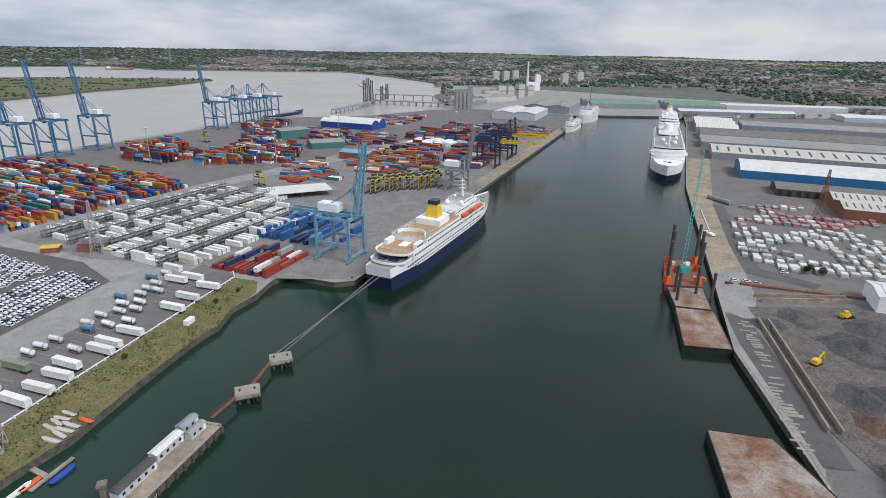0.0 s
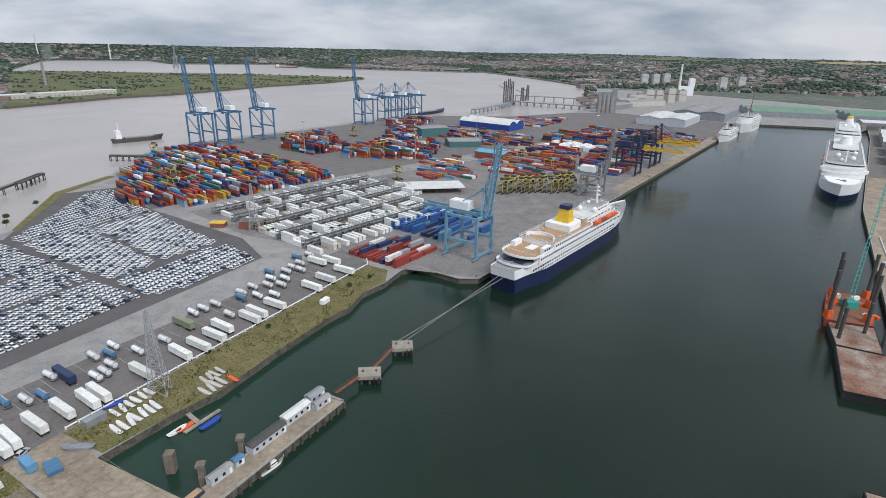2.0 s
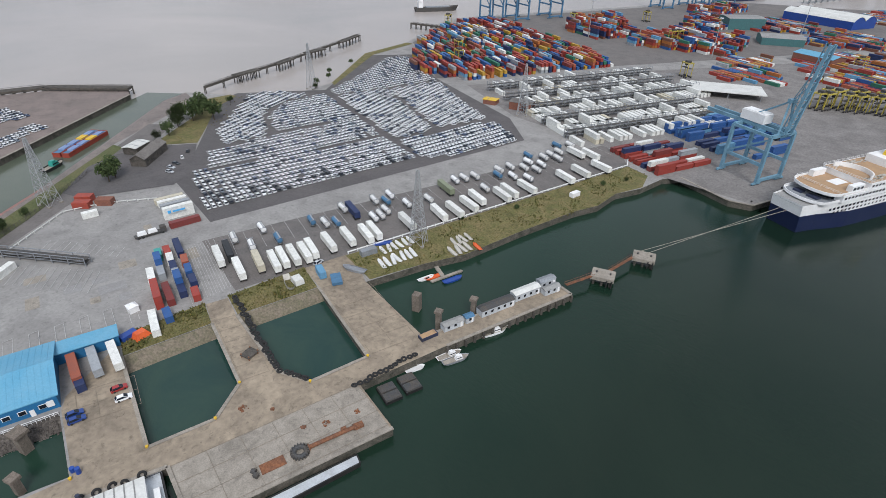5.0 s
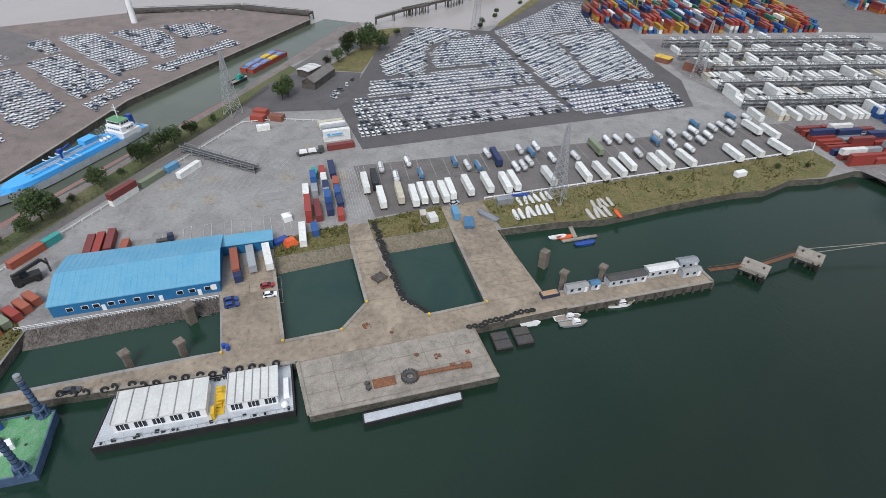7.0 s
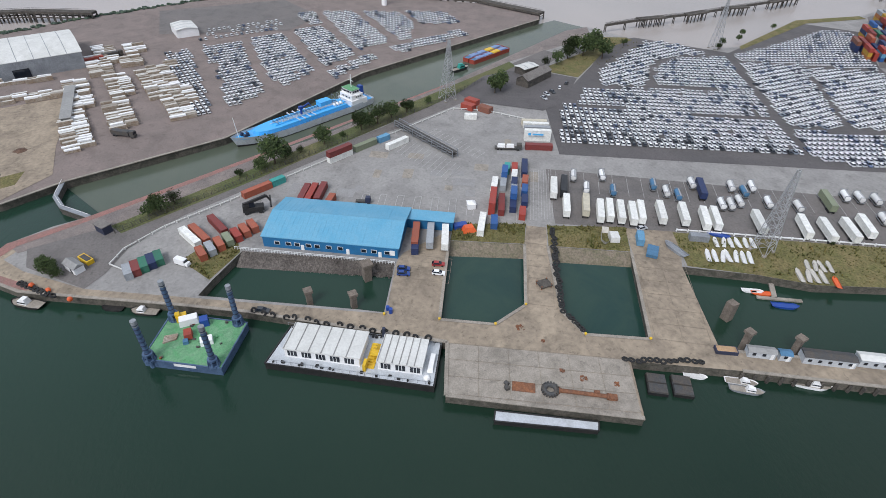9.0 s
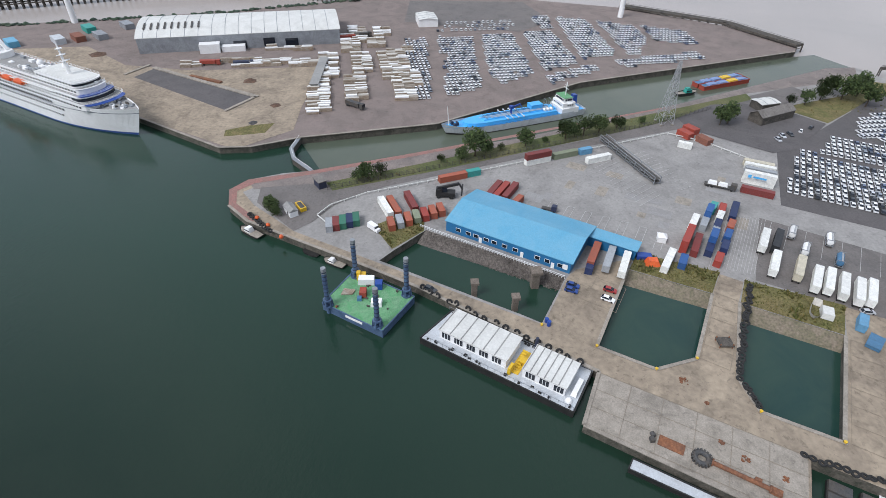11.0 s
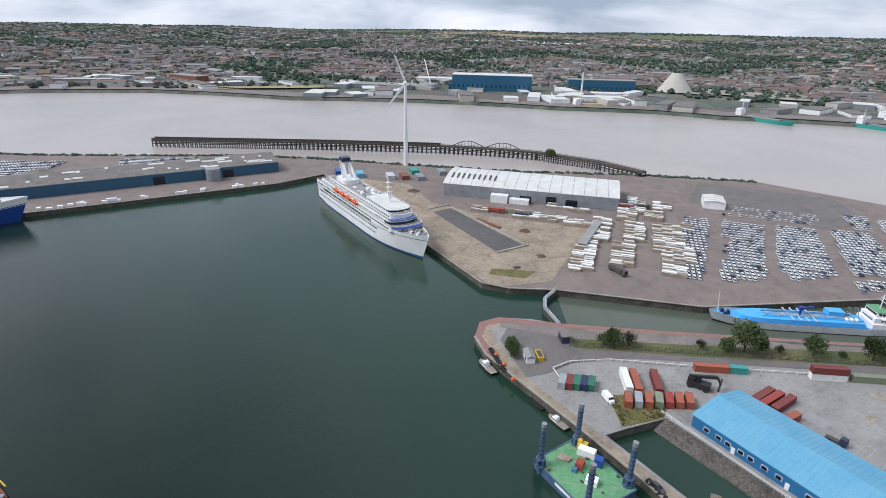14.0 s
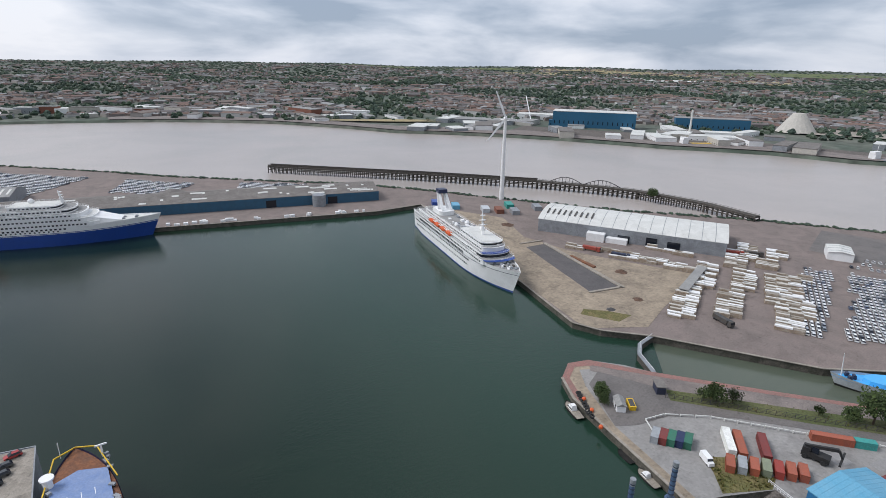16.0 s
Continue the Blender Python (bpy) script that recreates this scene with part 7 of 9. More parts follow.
for x, y in ROW:
    s = 18 + random.Random(int(x * 7)).uniform(-2, 2)
    d = (6.2 * math.cos(radians(180 - s)), 6.2 * math.sin(radians(180 - s)))
    trailer((-x + d[0], y + d[1]), (-x - d[0], y - d[1]), "white")
for x, y, c in ((179, 76, "black"), (171, 130.5, "navy"), (157, 176, "olive"), (164.5, 80, "cream")):
    trailer((-x - 6, y + 2), (-x + 6, y - 2), c)


def tank_container(colour):
    t = thing("tank_container", (0, 0, 0), 0, "%s cylindrical tank container in a frame" % colour, "container", "tank containers")
    b = Build().rod((-2.8, 0, 2.0), (2.8, 0, 2.0), 1.1, 16).rod((-3.0, 0, 2.0), (-2.8, 0, 2.0), 0.7, 16, 1.1).rod((2.8, 0, 2.0), (3.0, 0, 2.0), 1.1, 16, 0.7)
    part("tank", b, {"steel": "steel_white", "white": "white_paint", "blue": "blue_steel"}[colour], t)
    b = Build()
    for x in (-3.0, 3.0):
        for y in (-1.15, 1.15):
            b.box(x, y, 0.75, 0.14, 0.14, 2.5)
        for z in (0.8, 3.2):
            b.beam((x, -1.15, z), (x, 1.15, z), 0.14)
    for y in (-1.15, 1.15):
        b.beam((-3, y, 0.8), (3, y, 0.8), 0.14)
    part("frame", b, "grey_steel", t)
    part("skid", Build().box(0, 0, 0.3, 6.6, 1.6, 0.4), "dark_steel", t)
    part("walkway", Build().box(0, 0.3, 3.12, 5.4, 0.5, 0.06), "rail_steel", t)
    for x in (-2.2, -1.2, 2.2):
        for s in (-1, 1):
            part("wheel", Build().rod((x, s * 0.6, 0.4), (x, s * 1.0, 0.4), 0.4, 10), "tyre", t)
    return t


TANKS = ((187.5, 83), (186.5, 95), (174.5, 95), (177.5, 85), (177, 113), (171.5, 116), (168.5, 119.5), (176.5, 129.5), (172.5, 144.5), (168, 147.5), (171.5, 153), (160.5, 133.5), (160, 137), (161.5, 141.5), (159.5, 152.5), (155.5, 162.5),
         (160.5, 186.5), (159, 191.5), (156.5, 197), (144, 189.5), (152.5, 211.5), (143, 210.5), (145, 223), (139, 225.5), (145.5, 242), (145, 248), (144, 254.5), (149, 206), (136, 214), (151, 219), (141, 233), (148, 231), (153, 238), (139, 246), (150, 262), (145, 268))
kinds = [tank_container(c) for c in ("steel", "white", "blue")]
rng = random.Random(41)
for k, (x, y) in enumerate(TANKS):
    turn = -18 + rng.uniform(-4, 4)
    which = kinds[rng.choice((0, 0, 1, 1, 1, 2))]
    if k < 3:
        kinds[k].matrix_world = pose(-x, y, 0, 0, 0, turn)
    else:
        copy_thing(which, pose(-x, y, 0, 0, 0, turn))


# cars
def car_shape(body, glass, wheel, m):
    """A hatchback: sills, bonnet, waist and roof, with windscreens and side glass standing just proud."""
    body.m = glass.m = wheel.m = m
    body.add([(-2.1, -0.84, 0.3), (2.1, -0.84, 0.3), (2.1, 0.84, 0.3), (-2.1, 0.84, 0.3), (-2.15, -0.84, 0.86), (2.08, -0.78, 0.70), (2.08, 0.78, 0.70), (-2.15, 0.84, 0.86), (-1.45, -0.60, 1.48), (0.12, -0.60, 1.48), (0.12, 0.60, 1.48), (-1.45, 0.60, 1.48), (1.10, -0.80, 0.94), (1.10, 0.80, 0.94)],
             [(0, 1, 5, 12, 4), (1, 2, 6, 5), (2, 3, 7, 13, 6), (3, 0, 4, 7), (8, 9, 10, 11), (5, 6, 13, 12), (4, 7, 11, 8), (0, 3, 2, 1), (4, 12, 9, 8), (7, 11, 10, 13), (12, 13, 10, 9)])
    glass.add([(1.09, -0.74, 0.98), (1.09, 0.74, 0.98), (0.16, 0.58, 1.49), (0.16, -0.58, 1.49), (-2.12, -0.74, 0.94), (-2.12, 0.74, 0.94), (-1.50, 0.58, 1.48), (-1.50, -0.58, 1.48),
               (-1.85, -0.86, 0.90), (0.98, -0.84, 0.98), (0.12, -0.64, 1.46), (-1.42, -0.64, 1.46), (-1.85, 0.86, 0.90), (0.98, 0.84, 0.98), (0.12, 0.64, 1.46), (-1.42, 0.64, 1.46)],
              [(0, 1, 2, 3), (5, 4, 7, 6), (8, 9, 10, 11), (13, 12, 15, 14)])
    for x in (-1.3, 1.3):
        for s in (-1, 1):
            wheel.rod((x, s * 0.7, 0.32), (x, s * 0.88, 0.32), 0.32, 8)


CAR_PAINT = [(0.88, 0.89, 0.90)] * 4 + [(0.84, 0.85, 0.87), (0.62, 0.64, 0.68)] + [(0.87, 0.88, 0.89)] * 4 + [(0.30, 0.34, 0.40)] + [(0.88, 0.88, 0.89)] * 4 + [(0.05, 0.06, 0.08), (0.86, 0.87, 0.89), (0.12, 0.16, 0.26), (0.88, 0.88, 0.89)]
M["car_paints"] = material("car_paints", (1, 1, 1), 0.3, 0.0, (0.97, 0.97, 0.97), 0.05, 1, 0.0, 0, CAR_PAINT, 0, 0.3)
for key, c in (("white", (0.86, 0.87, 0.88)), ("silver", (0.5, 0.52, 0.55)), ("dark", (0.05, 0.055, 0.06)), ("red", (0.35, 0.03, 0.03)), ("blue", (0.02, 0.06, 0.25))):
    M["car_" + key] = material("car_" + key, c, 0.28, 0.0, c, 0.2, 1, 0.0, 0, None, 0.05, 0.4)
CARS = {}
def car(x, y, turn, colour="white", label="", group="stored new cars"):
    if colour not in CARS:
        body, glass, wheel = Build(), Build(), Build()
        car_shape(body, glass, wheel, Matrix.Identity(4))
        w1 = Build(); w1.rod((0, -0.1, 0), (0, 0.1, 0), 0.32, 10)
        CARS[colour] = (body.mesh("body"), glass.mesh("glass"), w1.mesh("wheel"))
        CARS[colour][0].materials.append(M["car_" + colour]); CARS[colour][1].materials.append(M["window"]); CARS[colour][2].materials.append(M["tyre"])
    ob = new("car", CARS[colour][0])
    ob.matrix_world = pose(x, y, 0.04, 0, 0, turn)
    tagged(ob, label or "new %s hatchback car parked in a storage row" % colour, "car", group)
    g = new("windows", CARS[colour][1]); g.parent = ob
    for wx in (-1.3, 1.3):
        for s in (-1, 1):
            w = new("wheel", CARS[colour][2]); w.parent = ob; w.location = (wx, s * 0.8, 0.32)
    return ob


fleet = [Build(), Build(), Build()]
rng = random.Random(77)
e1 = Vector((30, 138, 0)).normalized()
e2 = Vector((-e1.y, e1.x, 0))
FRONT = heading((0, 0), e2)
def fill(ring, turn, near=None, lane=2.5, pitch=4.6, miss=0.02, gap=None):
    d = Vector((math.cos(radians(turn)), math.sin(radians(turn)), 0)); n_ = Vector((-d.y, d.x, 0))
    cx, cy = sum(p[0] for p in ring) / len(ring), sum(p[1] for p in ring) / len(ring)
    made = 0
    for i in range(-60, 61):
        for j in range(-70, 71):
            p = Vector((cx, cy, 0)) + d * (pitch * i) + n_ * (lane * j)
            if not inside(p.x, p.y, ring) or rng.random() < miss:
                continue
            a = turn + rng.uniform(-2, 2) + (180 if rng.random() < 0.02 else 0)
            x, y = p.x + rng.uniform(-0.15, 0.15), p.y + rng.uniform(-0.1, 0.1)
            if near and near(x, y):
                car(x, y, a, rng.choice(("white", "white", "white", "white", "silver", "white", "dark")))
            else:
                car_shape(*fleet, pose(x, y, 0.04, 0, 0, a))
            made += 1
    return made


close = lambda x, y: (Vector((x, y, 0)) - Vector((-211, 88, 0))).dot(e2) < 20 and y < 190
total = 0
for ring, turn in (([(-262, 102), (-231, 204), (-198, 195), (-221, 88)], FRONT), ([(-221, 206), (-204, 272), (-172, 255), (-190, 196)], FRONT + 4), ([(-284, 123), (-268, 215), (-235, 205), (-261, 109)], FRONT),
                   ([(-308, 174), (-328, 199), (-327, 232), (-270, 216), (-284, 165)], FRONT), ([(-360, 192), (-359, 208), (-335, 222), (-326, 186), (-313, 173), (-289, 162), (-283, 153), (-287, 134), (-308, 140)], FRONT + 34),
                   ([(-316, 237), (-305, 273), (-272, 256), (-254, 248), (-220, 234), (-225, 208), (-249, 215), (-269, 220)], FRONT + 28), ([(-302, 273), (-292, 315), (-267, 301), (-238, 286), (-211, 273), (-220, 239), (-249, 251), (-271, 261)], FRONT + 24),
                   ([(-329, 240), (-349, 287), (-375, 339), (-371, 358), (-296, 316), (-319, 239)], FRONT + 8)):
    total += fill(ring, turn, close)
# the storage grounds on the south side
P1 = heading((-266, -77), (-373, -127))
for ring in ([(-363, -122), (-370, -109), (-325, -94), (-269, -76), (-264, -82), (-292, -93), (-308, -105), (-329, -112)], [(-373, -102), (-381, -79), (-341, -68), (-292, -53), (-273, -69), (-328, -86), (-338, -83), (-341, -91)],
             [(-387, -74), (-398, -54), (-323, -29), (-299, -44), (-314, -53), (-347, -63)], [(-404, -47), (-411, -27), (-350, -4), (-331, -23), (-359, -33)], [(-448, -48), (-452, -35), (-421, -28), (-414, -36)],
             [(-450, -29), (-452, -6), (-375, 18), (-359, -2)], [(-450, 2), (-446, 29), (-419, 38), (-379, 33), (-377, 26)], [(-321, -21), (-351, 4), (-342, 8), (-311, -16)], [(-363, 18), (-397, 70), (-385, 73), (-351, 22)], [(-450, 34), (-443, 66), (-415, 73), (-413, 45)]):
    fill(ring, P1, None, 2.45, 4.55, 0.02)
fill([(-410, -114), (-430, -58), (-414, -51), (-379, -103)], P1, None, 3.4, 9.0, 0.15)
for ring in ([(-30, -640), (90, -760), (140, -700), (40, -560)], [(-110, -560), (-60, -610), (-40, -560), (-80, -520)], [(-200, -500), (-150, -540), (-130, -500), (-170, -475)]):
    fill(ring, 40, None, 2.6, 5.2, 0.08)
for b_, mat, nm in zip(fleet, ("car_paints", "window", "tyre"), ("stored_cars", "stored_car_windows", "stored_car_wheels")):
    b_.m = Matrix.Identity(4)
    tagged(part(nm, b_, mat), "rows of mostly white new cars on a storage ground", "cars", "", "stuff")
for x, y, a, c, lab in ((-137, 8.5, 80, "blue", "dark blue car parked by the blue shed"), (-134.5, 8.2, 80, "blue", "dark blue car parked by the blue shed"), (-138, 20, 80, "red", "dark red car parked by the inlet"), (-133.5, 19.5, 75, "white", "white car parked by the inlet"),
                     (-122.5, -34.5, 72, "dark", "dark car on the quayside road"), (-150, 96.5, 100, "silver", "silver pick-up parked by the jetty"), (-276, 98, 20, "silver", "parked car by the depot"), (-279, 102, 20, "dark", "parked car by the depot"), (-285, 108, 160, "white", "parked car by the depot"), (-291, 114, 150, "dark", "parked car by the depot"), (-271, 95, 20, "silver", "parked car by the depot"),
                     (22, -168, 10, "red", "red car on the car deck"), (24, -164, 12, "dark", "dark car on the car deck"), (26, -157, 14, "dark", "dark car on the car deck"), (24.5, -160.5, 14, "dark", "dark car on the car deck"), (30, -168, 14, "dark", "dark car on the car deck")):
    ob = car(x, y, a, c, lab, "parked cars")
    if x > 0:
        ob.location.z = 10.6
for key, j in joined.items():
    j.m = Matrix.Identity(4)
    tagged(part("stacked_containers", j, "box_" + key), "further %s shipping containers in the yard rows" % WORDS.get(key, key), "containers", "", "stuff")

# ---- the old jetties and inlets ----
def pier_hut(p, q, depth, h, label, wall="pale_grey", roof="grey_roof", side=-1):
    t = thing("pier_hut", ((p[0] + q[0]) / 2, (p[1] + q[1]) / 2, 0.03), heading(p, q), label, "hut", "huts on the pier")
    L = math.dist(p, q)
    part("wall", Build().box(0, depth / 2, 0, L, depth, h), wall, t)
    b = Build()
    b.add([(-L / 2 - 0.2, -0.2, h), (L / 2 + 0.2, -0.2, h), (L / 2 + 0.2, depth / 2, h + 0.6), (-L / 2 - 0.2, depth / 2, h + 0.6), (-L / 2 - 0.2, depth + 0.2, h), (L / 2 + 0.2, depth + 0.2, h)], [(0, 1, 2, 3), (3, 2, 5, 4), (0, 3, 4), (1, 5, 2)])
    part("roof", b, roof, t)
    k = -L / 2 + 1.5
    while k < L / 2 - 0.6:
        part("window", Build().box(k, -0.05, 1.0, 0.9, 0.12, 0.9), "window", t)
        k += 2.6
    part("door", Build().box(L / 2 - 0.9, -0.05, 0, 0.8, 0.1, 2.0), "white_paint", t)
    return t


pier_hut((-88.5, 100), (-86.5, 107), 2.6, 2.2, "low white pier hut with grey roof")
pier_hut((-86.2, 108), (-85.4, 111), 2.4, 2.2, "small blue and white pier hut", "pale_grey", "blue_steel")
pier_hut((-84.5, 114), (-80.8, 127), 3.4, 2.6, "long dark-roofed timber pier hut", "pale_grey", "dark_steel")
pier_hut((-81.5, 128.5), (-78.5, 139), 3.2, 2.8, "pale blue timber pier hut with white roof", "pale_grey", "white_roof")
pier_hut((-79.5, 141), (-77.5, 147.5), 3.0, 2.6, "pale grey clad hut at the pier end", "pale_grey", "grey_steel")
pier_hut((-76, 138.5), (-74, 145), 2.6, 2.2, "pale blue hut with yellow trim at the pier end", "pale_grey", "grey_roof")
t = thing("debris_bin", (-91, 95, 0.03), 76, "dark open bin of timber debris", "bin")
part("bin", Build().box(0, 0, 0, 6, 2.4, 1.2), "dark_blue_steel", t)
part("debris", Build().box(0, 0, 1.2, 5.4, 2.0, 0.4, 0, 0.7), "teak", t)


def concrete_post(x, y, s, h, label, cap=True, z=-3.0):
    t = thing("concrete_post", (x, y, z), 20, label, "post", "old concrete posts")
    part("shaft", Build().box(0, 0, -2, s, s, h + 2), "quay_stone", t)
    if cap:
        part("cap", Build().box(0, 0, h, s * 1.5, s * 1.5, 0.9), "quay_stone", t)


M["quay_stone"] = material("quay_stone", (0.20, 0.165, 0.135), 0.95, 0, (0.13, 0.11, 0.09), 0.5, 3, 0.25, 0.4)
concrete_post(-106, 105, 2.6, 6.8, "stout dark concrete pillar in the water", False)
concrete_post(-89.5, 115.5, 1.6, 7.0, "old concrete pillar behind the pier", True)
concrete_post(-93.5, 102.5, 1.6, 7.0, "old concrete pillar behind the pier", True)
for x, y in ((-127.5, -21.5), (-124.5, -8)):
    concrete_post(x, y, 1.7, 5.0, "old concrete pillar with wide cap in the inlet", True)
concrete_post(-137, -3.5, 2.4, 6.2, "old concrete pillar with wide cap in the inlet", True)
# mooring dolphins joined by a walkway
for x, y, a in ((-67.5, 164.5, 20), (-62, 187, 20)):
    t = thing("mooring_dolphin", (x, y, WATER), a, "square concrete mooring dolphin in the dock", "dolphin", "mooring dolphins")
    part("cap", Build().box(0, 0, 2.4, 8.5, 6.5, 1.4).box(0, 0, 3.8, 7.9, 5.9, 0.1), "coping", t)
    for sx in (-3, 0, 3):
        for sy in (-2.2, 2.2):
            part("pile", Build().rod((sx, sy, -4), (sx, sy, 2.4), 0.5, 8), "timber_dark", t)
    for sx in (-2.5, 2.5):
        part("bollard", Build().rod((sx, 0, 3.9), (sx, 0, 4.6), 0.3, 8, 0.4), "dark_steel", t)
    part("fender", Build().box(3.6, -3.4, 0.2, 0.5, 0.5, 3.0).box(1.8, -3.4, 0.2, 0.5, 0.5, 3.0), "black", t)
for p, q in (((-74, 149, 0.6), (-70, 161, 0.6)), ((-67, 168, 0.6), (-65, 183, 0.6))):
    t = thing("walkway", (0, 0, 0), 0, "narrow rusty walkway between dolphins", "walkway", "dolphin walkways")
    part("deck", Build().beam(p, q, 1.2, 0.25), "rust", t)
    b = Build()
    p, q = Vector(p), Vector(q)
    for s in (-0.6, 0.6):
        b.beam(p + Vector((s, 0, 1.0)), q + Vector((s, 0, 1.0)), 0.08)
        for k in range(6):
            c = p.lerp(q, k / 5) + Vector((s, 0, 0))
            b.beam(c, c + Vector((0, 0, 1.0)), 0.08)
    part("handrail", b, "rust", t)
# piles under the pier edge
b = Build()
for k in range(16):
    c = Vector((-84, 96, 0)).lerp(Vector((-70, 146, 0)), k / 15)
    b.box(c.x + 0.5, c.y - 0.1, -6, 0.7, 0.7, 5.6, 15)
t = tagged(part("pier_piles", b, "timber_dark"), "dark timber fender piles along the pier", "piles", "piles and fenders")

# tyres hung and laid along the quays
tyre_mesh = Build().ring(0, 0, 0.3, 0.62, 0.28, 16, 7).mesh("tyre")
tyre_mesh.materials.append(M["tyre"])
def tyre(x, y, z, rx=0, rz=0, s=1.0):
    ob = new("tyre", tyre_mesh)
    ob.matrix_world = pose(x, y, z, rx, 0, rz) @ Matrix.Scale(s, 4)
    return tagged(ob, "old black rubber tyre used as a quay fender", "tyre", "quay tyres")


rng = random.Random(6)
for k in range(30):
    c = Vector((-112, 53.5, 0)).lerp(Vector((-153, 63, 0)), k / 29)
    tyre(c.x + rng.uniform(-0.4, 0.4), c.y + 0.6 + rng.uniform(-0.5, 0.5), 0.04 + 0.3 * (k % 2), rng.uniform(-20, 20), rng.uniform(0, 90), 1.15)
for k in range(8):
    tyre(-103.5 - k * 0.9 + rng.uniform(-0.4, 0.4), 57.8 - k * 0.35, 0.05 + 0.4 * (k % 2), rng.uniform(-25, 25), rng.uniform(0, 90), 1.0)
for k in range(17):
    c = Vector((-105.5, 13, 0)).lerp(Vector((-122.5, -37, 0)), k / 16)
    tyre(c.x - 0.2 + rng.uniform(-0.3, 0.3), c.y + rng.uniform(-0.5, 0.5), 0.42, 80 + rng.uniform(-25, 10), 72 + rng.uniform(-30, 30), 1.2)
for k in range(13):
    tyre(-91.2 + 0.26 * k + rng.uniform(-0.5, 0.5), 65.5 + k * 1.7, 0.08 + rng.uniform(0, 0.25), rng.uniform(-20, 20), rng.uniform(0, 90), 1.1)
for k in range(9):
    tyre(-136.5 - k * 0.9, -98 - k * 1.5, 0.1, rng.uniform(-40, 40), rng.uniform(0, 90), 1.2)
# the platform's clutter
b = Build().ring(-84, 42, 0.6, 1.5, 0.6, 24, 8)
for k in range(18):
    a = 2 * math.pi * k / 18
    b.box(-84 + 2.1 * math.cos(a), 42 + 2.1 * math.sin(a), 0.2, 0.5, 0.4, 0.9, math.degrees(a))
solo("gear_wheel", b, "dark_steel", "large rusty toothed wheel lying on concrete", "machine part")
t = thing("steel_column", (-81.5, 51, 0.5), 74, "long rusty steel column lying on concrete", "steel pipe")
part("tube", Build().rod((-7, 0, 0.2), (5, 0, 0.2), 0.55, 12), "rust", t)
part("flange", Build().rod((-7.2, 0, 0.2), (-6.9, 0, 0.2), 0.9, 12).rod((5, 0, 0.2), (5.3, 0, 0.2), 0.9, 12), "rust", t)
part("bracket", Build().box(6.5, 0, -0.3, 2.2, 1.6, 0.8).box(2.5, 0.6, -0.3, 1.4, 0.8, 1.2), "rust", t)
solo("rust_plate", Build().box(-86, 35.5, 0.08, 6.0, 3.0, 0.15, 75), "rust", "brown rusty steel plate on concrete", "plate")
solo("winch_block", Build().box(-86, 31, 0.03, 1.2, 1.0, 1.0, 20).rod((-88, 31, 0.5), (-87, 31.5, 0.5), 0.6, 10), "dark_steel", "dark winch block on the platform", "winch")
t = thing("capstan_frame", (-124, 52, 0.03), 15, "rusty steel frame on the jetty", "frame")
part("platform", Build().box(0, 0, 0.9, 3.6, 4.2, 0.25), "timber_dark", t)
for sx in (-1.5, 1.5):
    for sy in (-1.8, 1.8):
        part("post", Build().box(sx, sy, 0, 0.25, 0.25, 1.6), "rust", t)
for p, s in (((-87, 52), 0.8), ((-90, 47), 0.6), ((-107, 40), 1.0), ((-84, 60), 0.6), ((-101, 45), 0.4)):
    rng = random.Random(int(p[1]))
    b = Build()
    for k in range(12):
        b.box(p[0] + rng.uniform(-1, 1) * s, p[1] + rng.uniform(-1, 1) * s, 0.03, rng.uniform(0.2, 0.8), rng.uniform(0.2, 0.6), rng.uniform(0.1, 0.4), rng.uniform(0, 90))
    solo("scrap_pile", b, "rust", "small heap of rusty scrap on concrete", "scrap", "scrap heaps")
for x, y in ((-113, 17), (-109, 33), (-116, 44), (-98, 76), (-102, 58), (-117, 1)):
    solo("bollard", Build().rod((x, y, 0), (x, y, 0.7), 0.3, 10, 0.42), "yellow", "yellow painted mooring bollard", "bollard", "bollards")
for k in range(16):
    c = Vector((-45, 268, 0)).lerp(Vector((150, 762, 0)), k / 15)
    solo("bollard", Build().rod((c.x - 1.6, c.y, 0), (c.x - 1.6, c.y, 0.8), 0.35, 8, 0.5), "dark_steel", "dark iron mooring bollard", "bollard", "bollards")
# blue machine and container by the finger
t = thing("workshop_container", (-143, 92.5, 0.25), -20, "pale blue site container at the jetty root", "container")
part("box_body", box_mesh(6.06, 2.6, "light_blue"), None, t)
t = thing("blue_skip", (-136, 94.0, 0.25), 60, "pale blue low steel skip", "skip")
part("tub", Build().box(0, 0, 0, 3.6, 6.0, 1.2, 0, 1.05), "blue_steel", t)
t = thing("boat_wreck", (-149, 82, 0.25), -20, "derelict white cabin and boat hull on grass", "wreck")
part("hull", hull_band(Build(), 8, 2.8, 0, 1.4, 0, 1.4, 0.4, 1, n=12), "pale_wall", t)
part("cabin", Build().box(3, 3, 0, 4.5, 3.4, 2.0, 10, 0.9), "white_roof", t)
solo("site_hut", Build().box(-141.5, 114, 0.05, 2.6, 6.5, 2.4, -15), "grey_steel", "grey steel site hut by the fence", "hut")
solo("site_hut", Build().box(-110, 215, 0.05, 2.4, 5.0, 2.2, -10), "white_paint", "small white hut on the grass bank", "hut")
t = thing("tarp_heap", (-156.5, 33.5, 0.05), 10, "orange tarpaulin-covered heap and blue skip", "heap")
part("tarp", Build().box(0, 0, 0, 4, 5, 1.8, 0, 0.6), "orange", t)
part("skip", Build().box(-2.5, -2.5, 0, 2.5, 5, 1.6), "royal_blue", t)
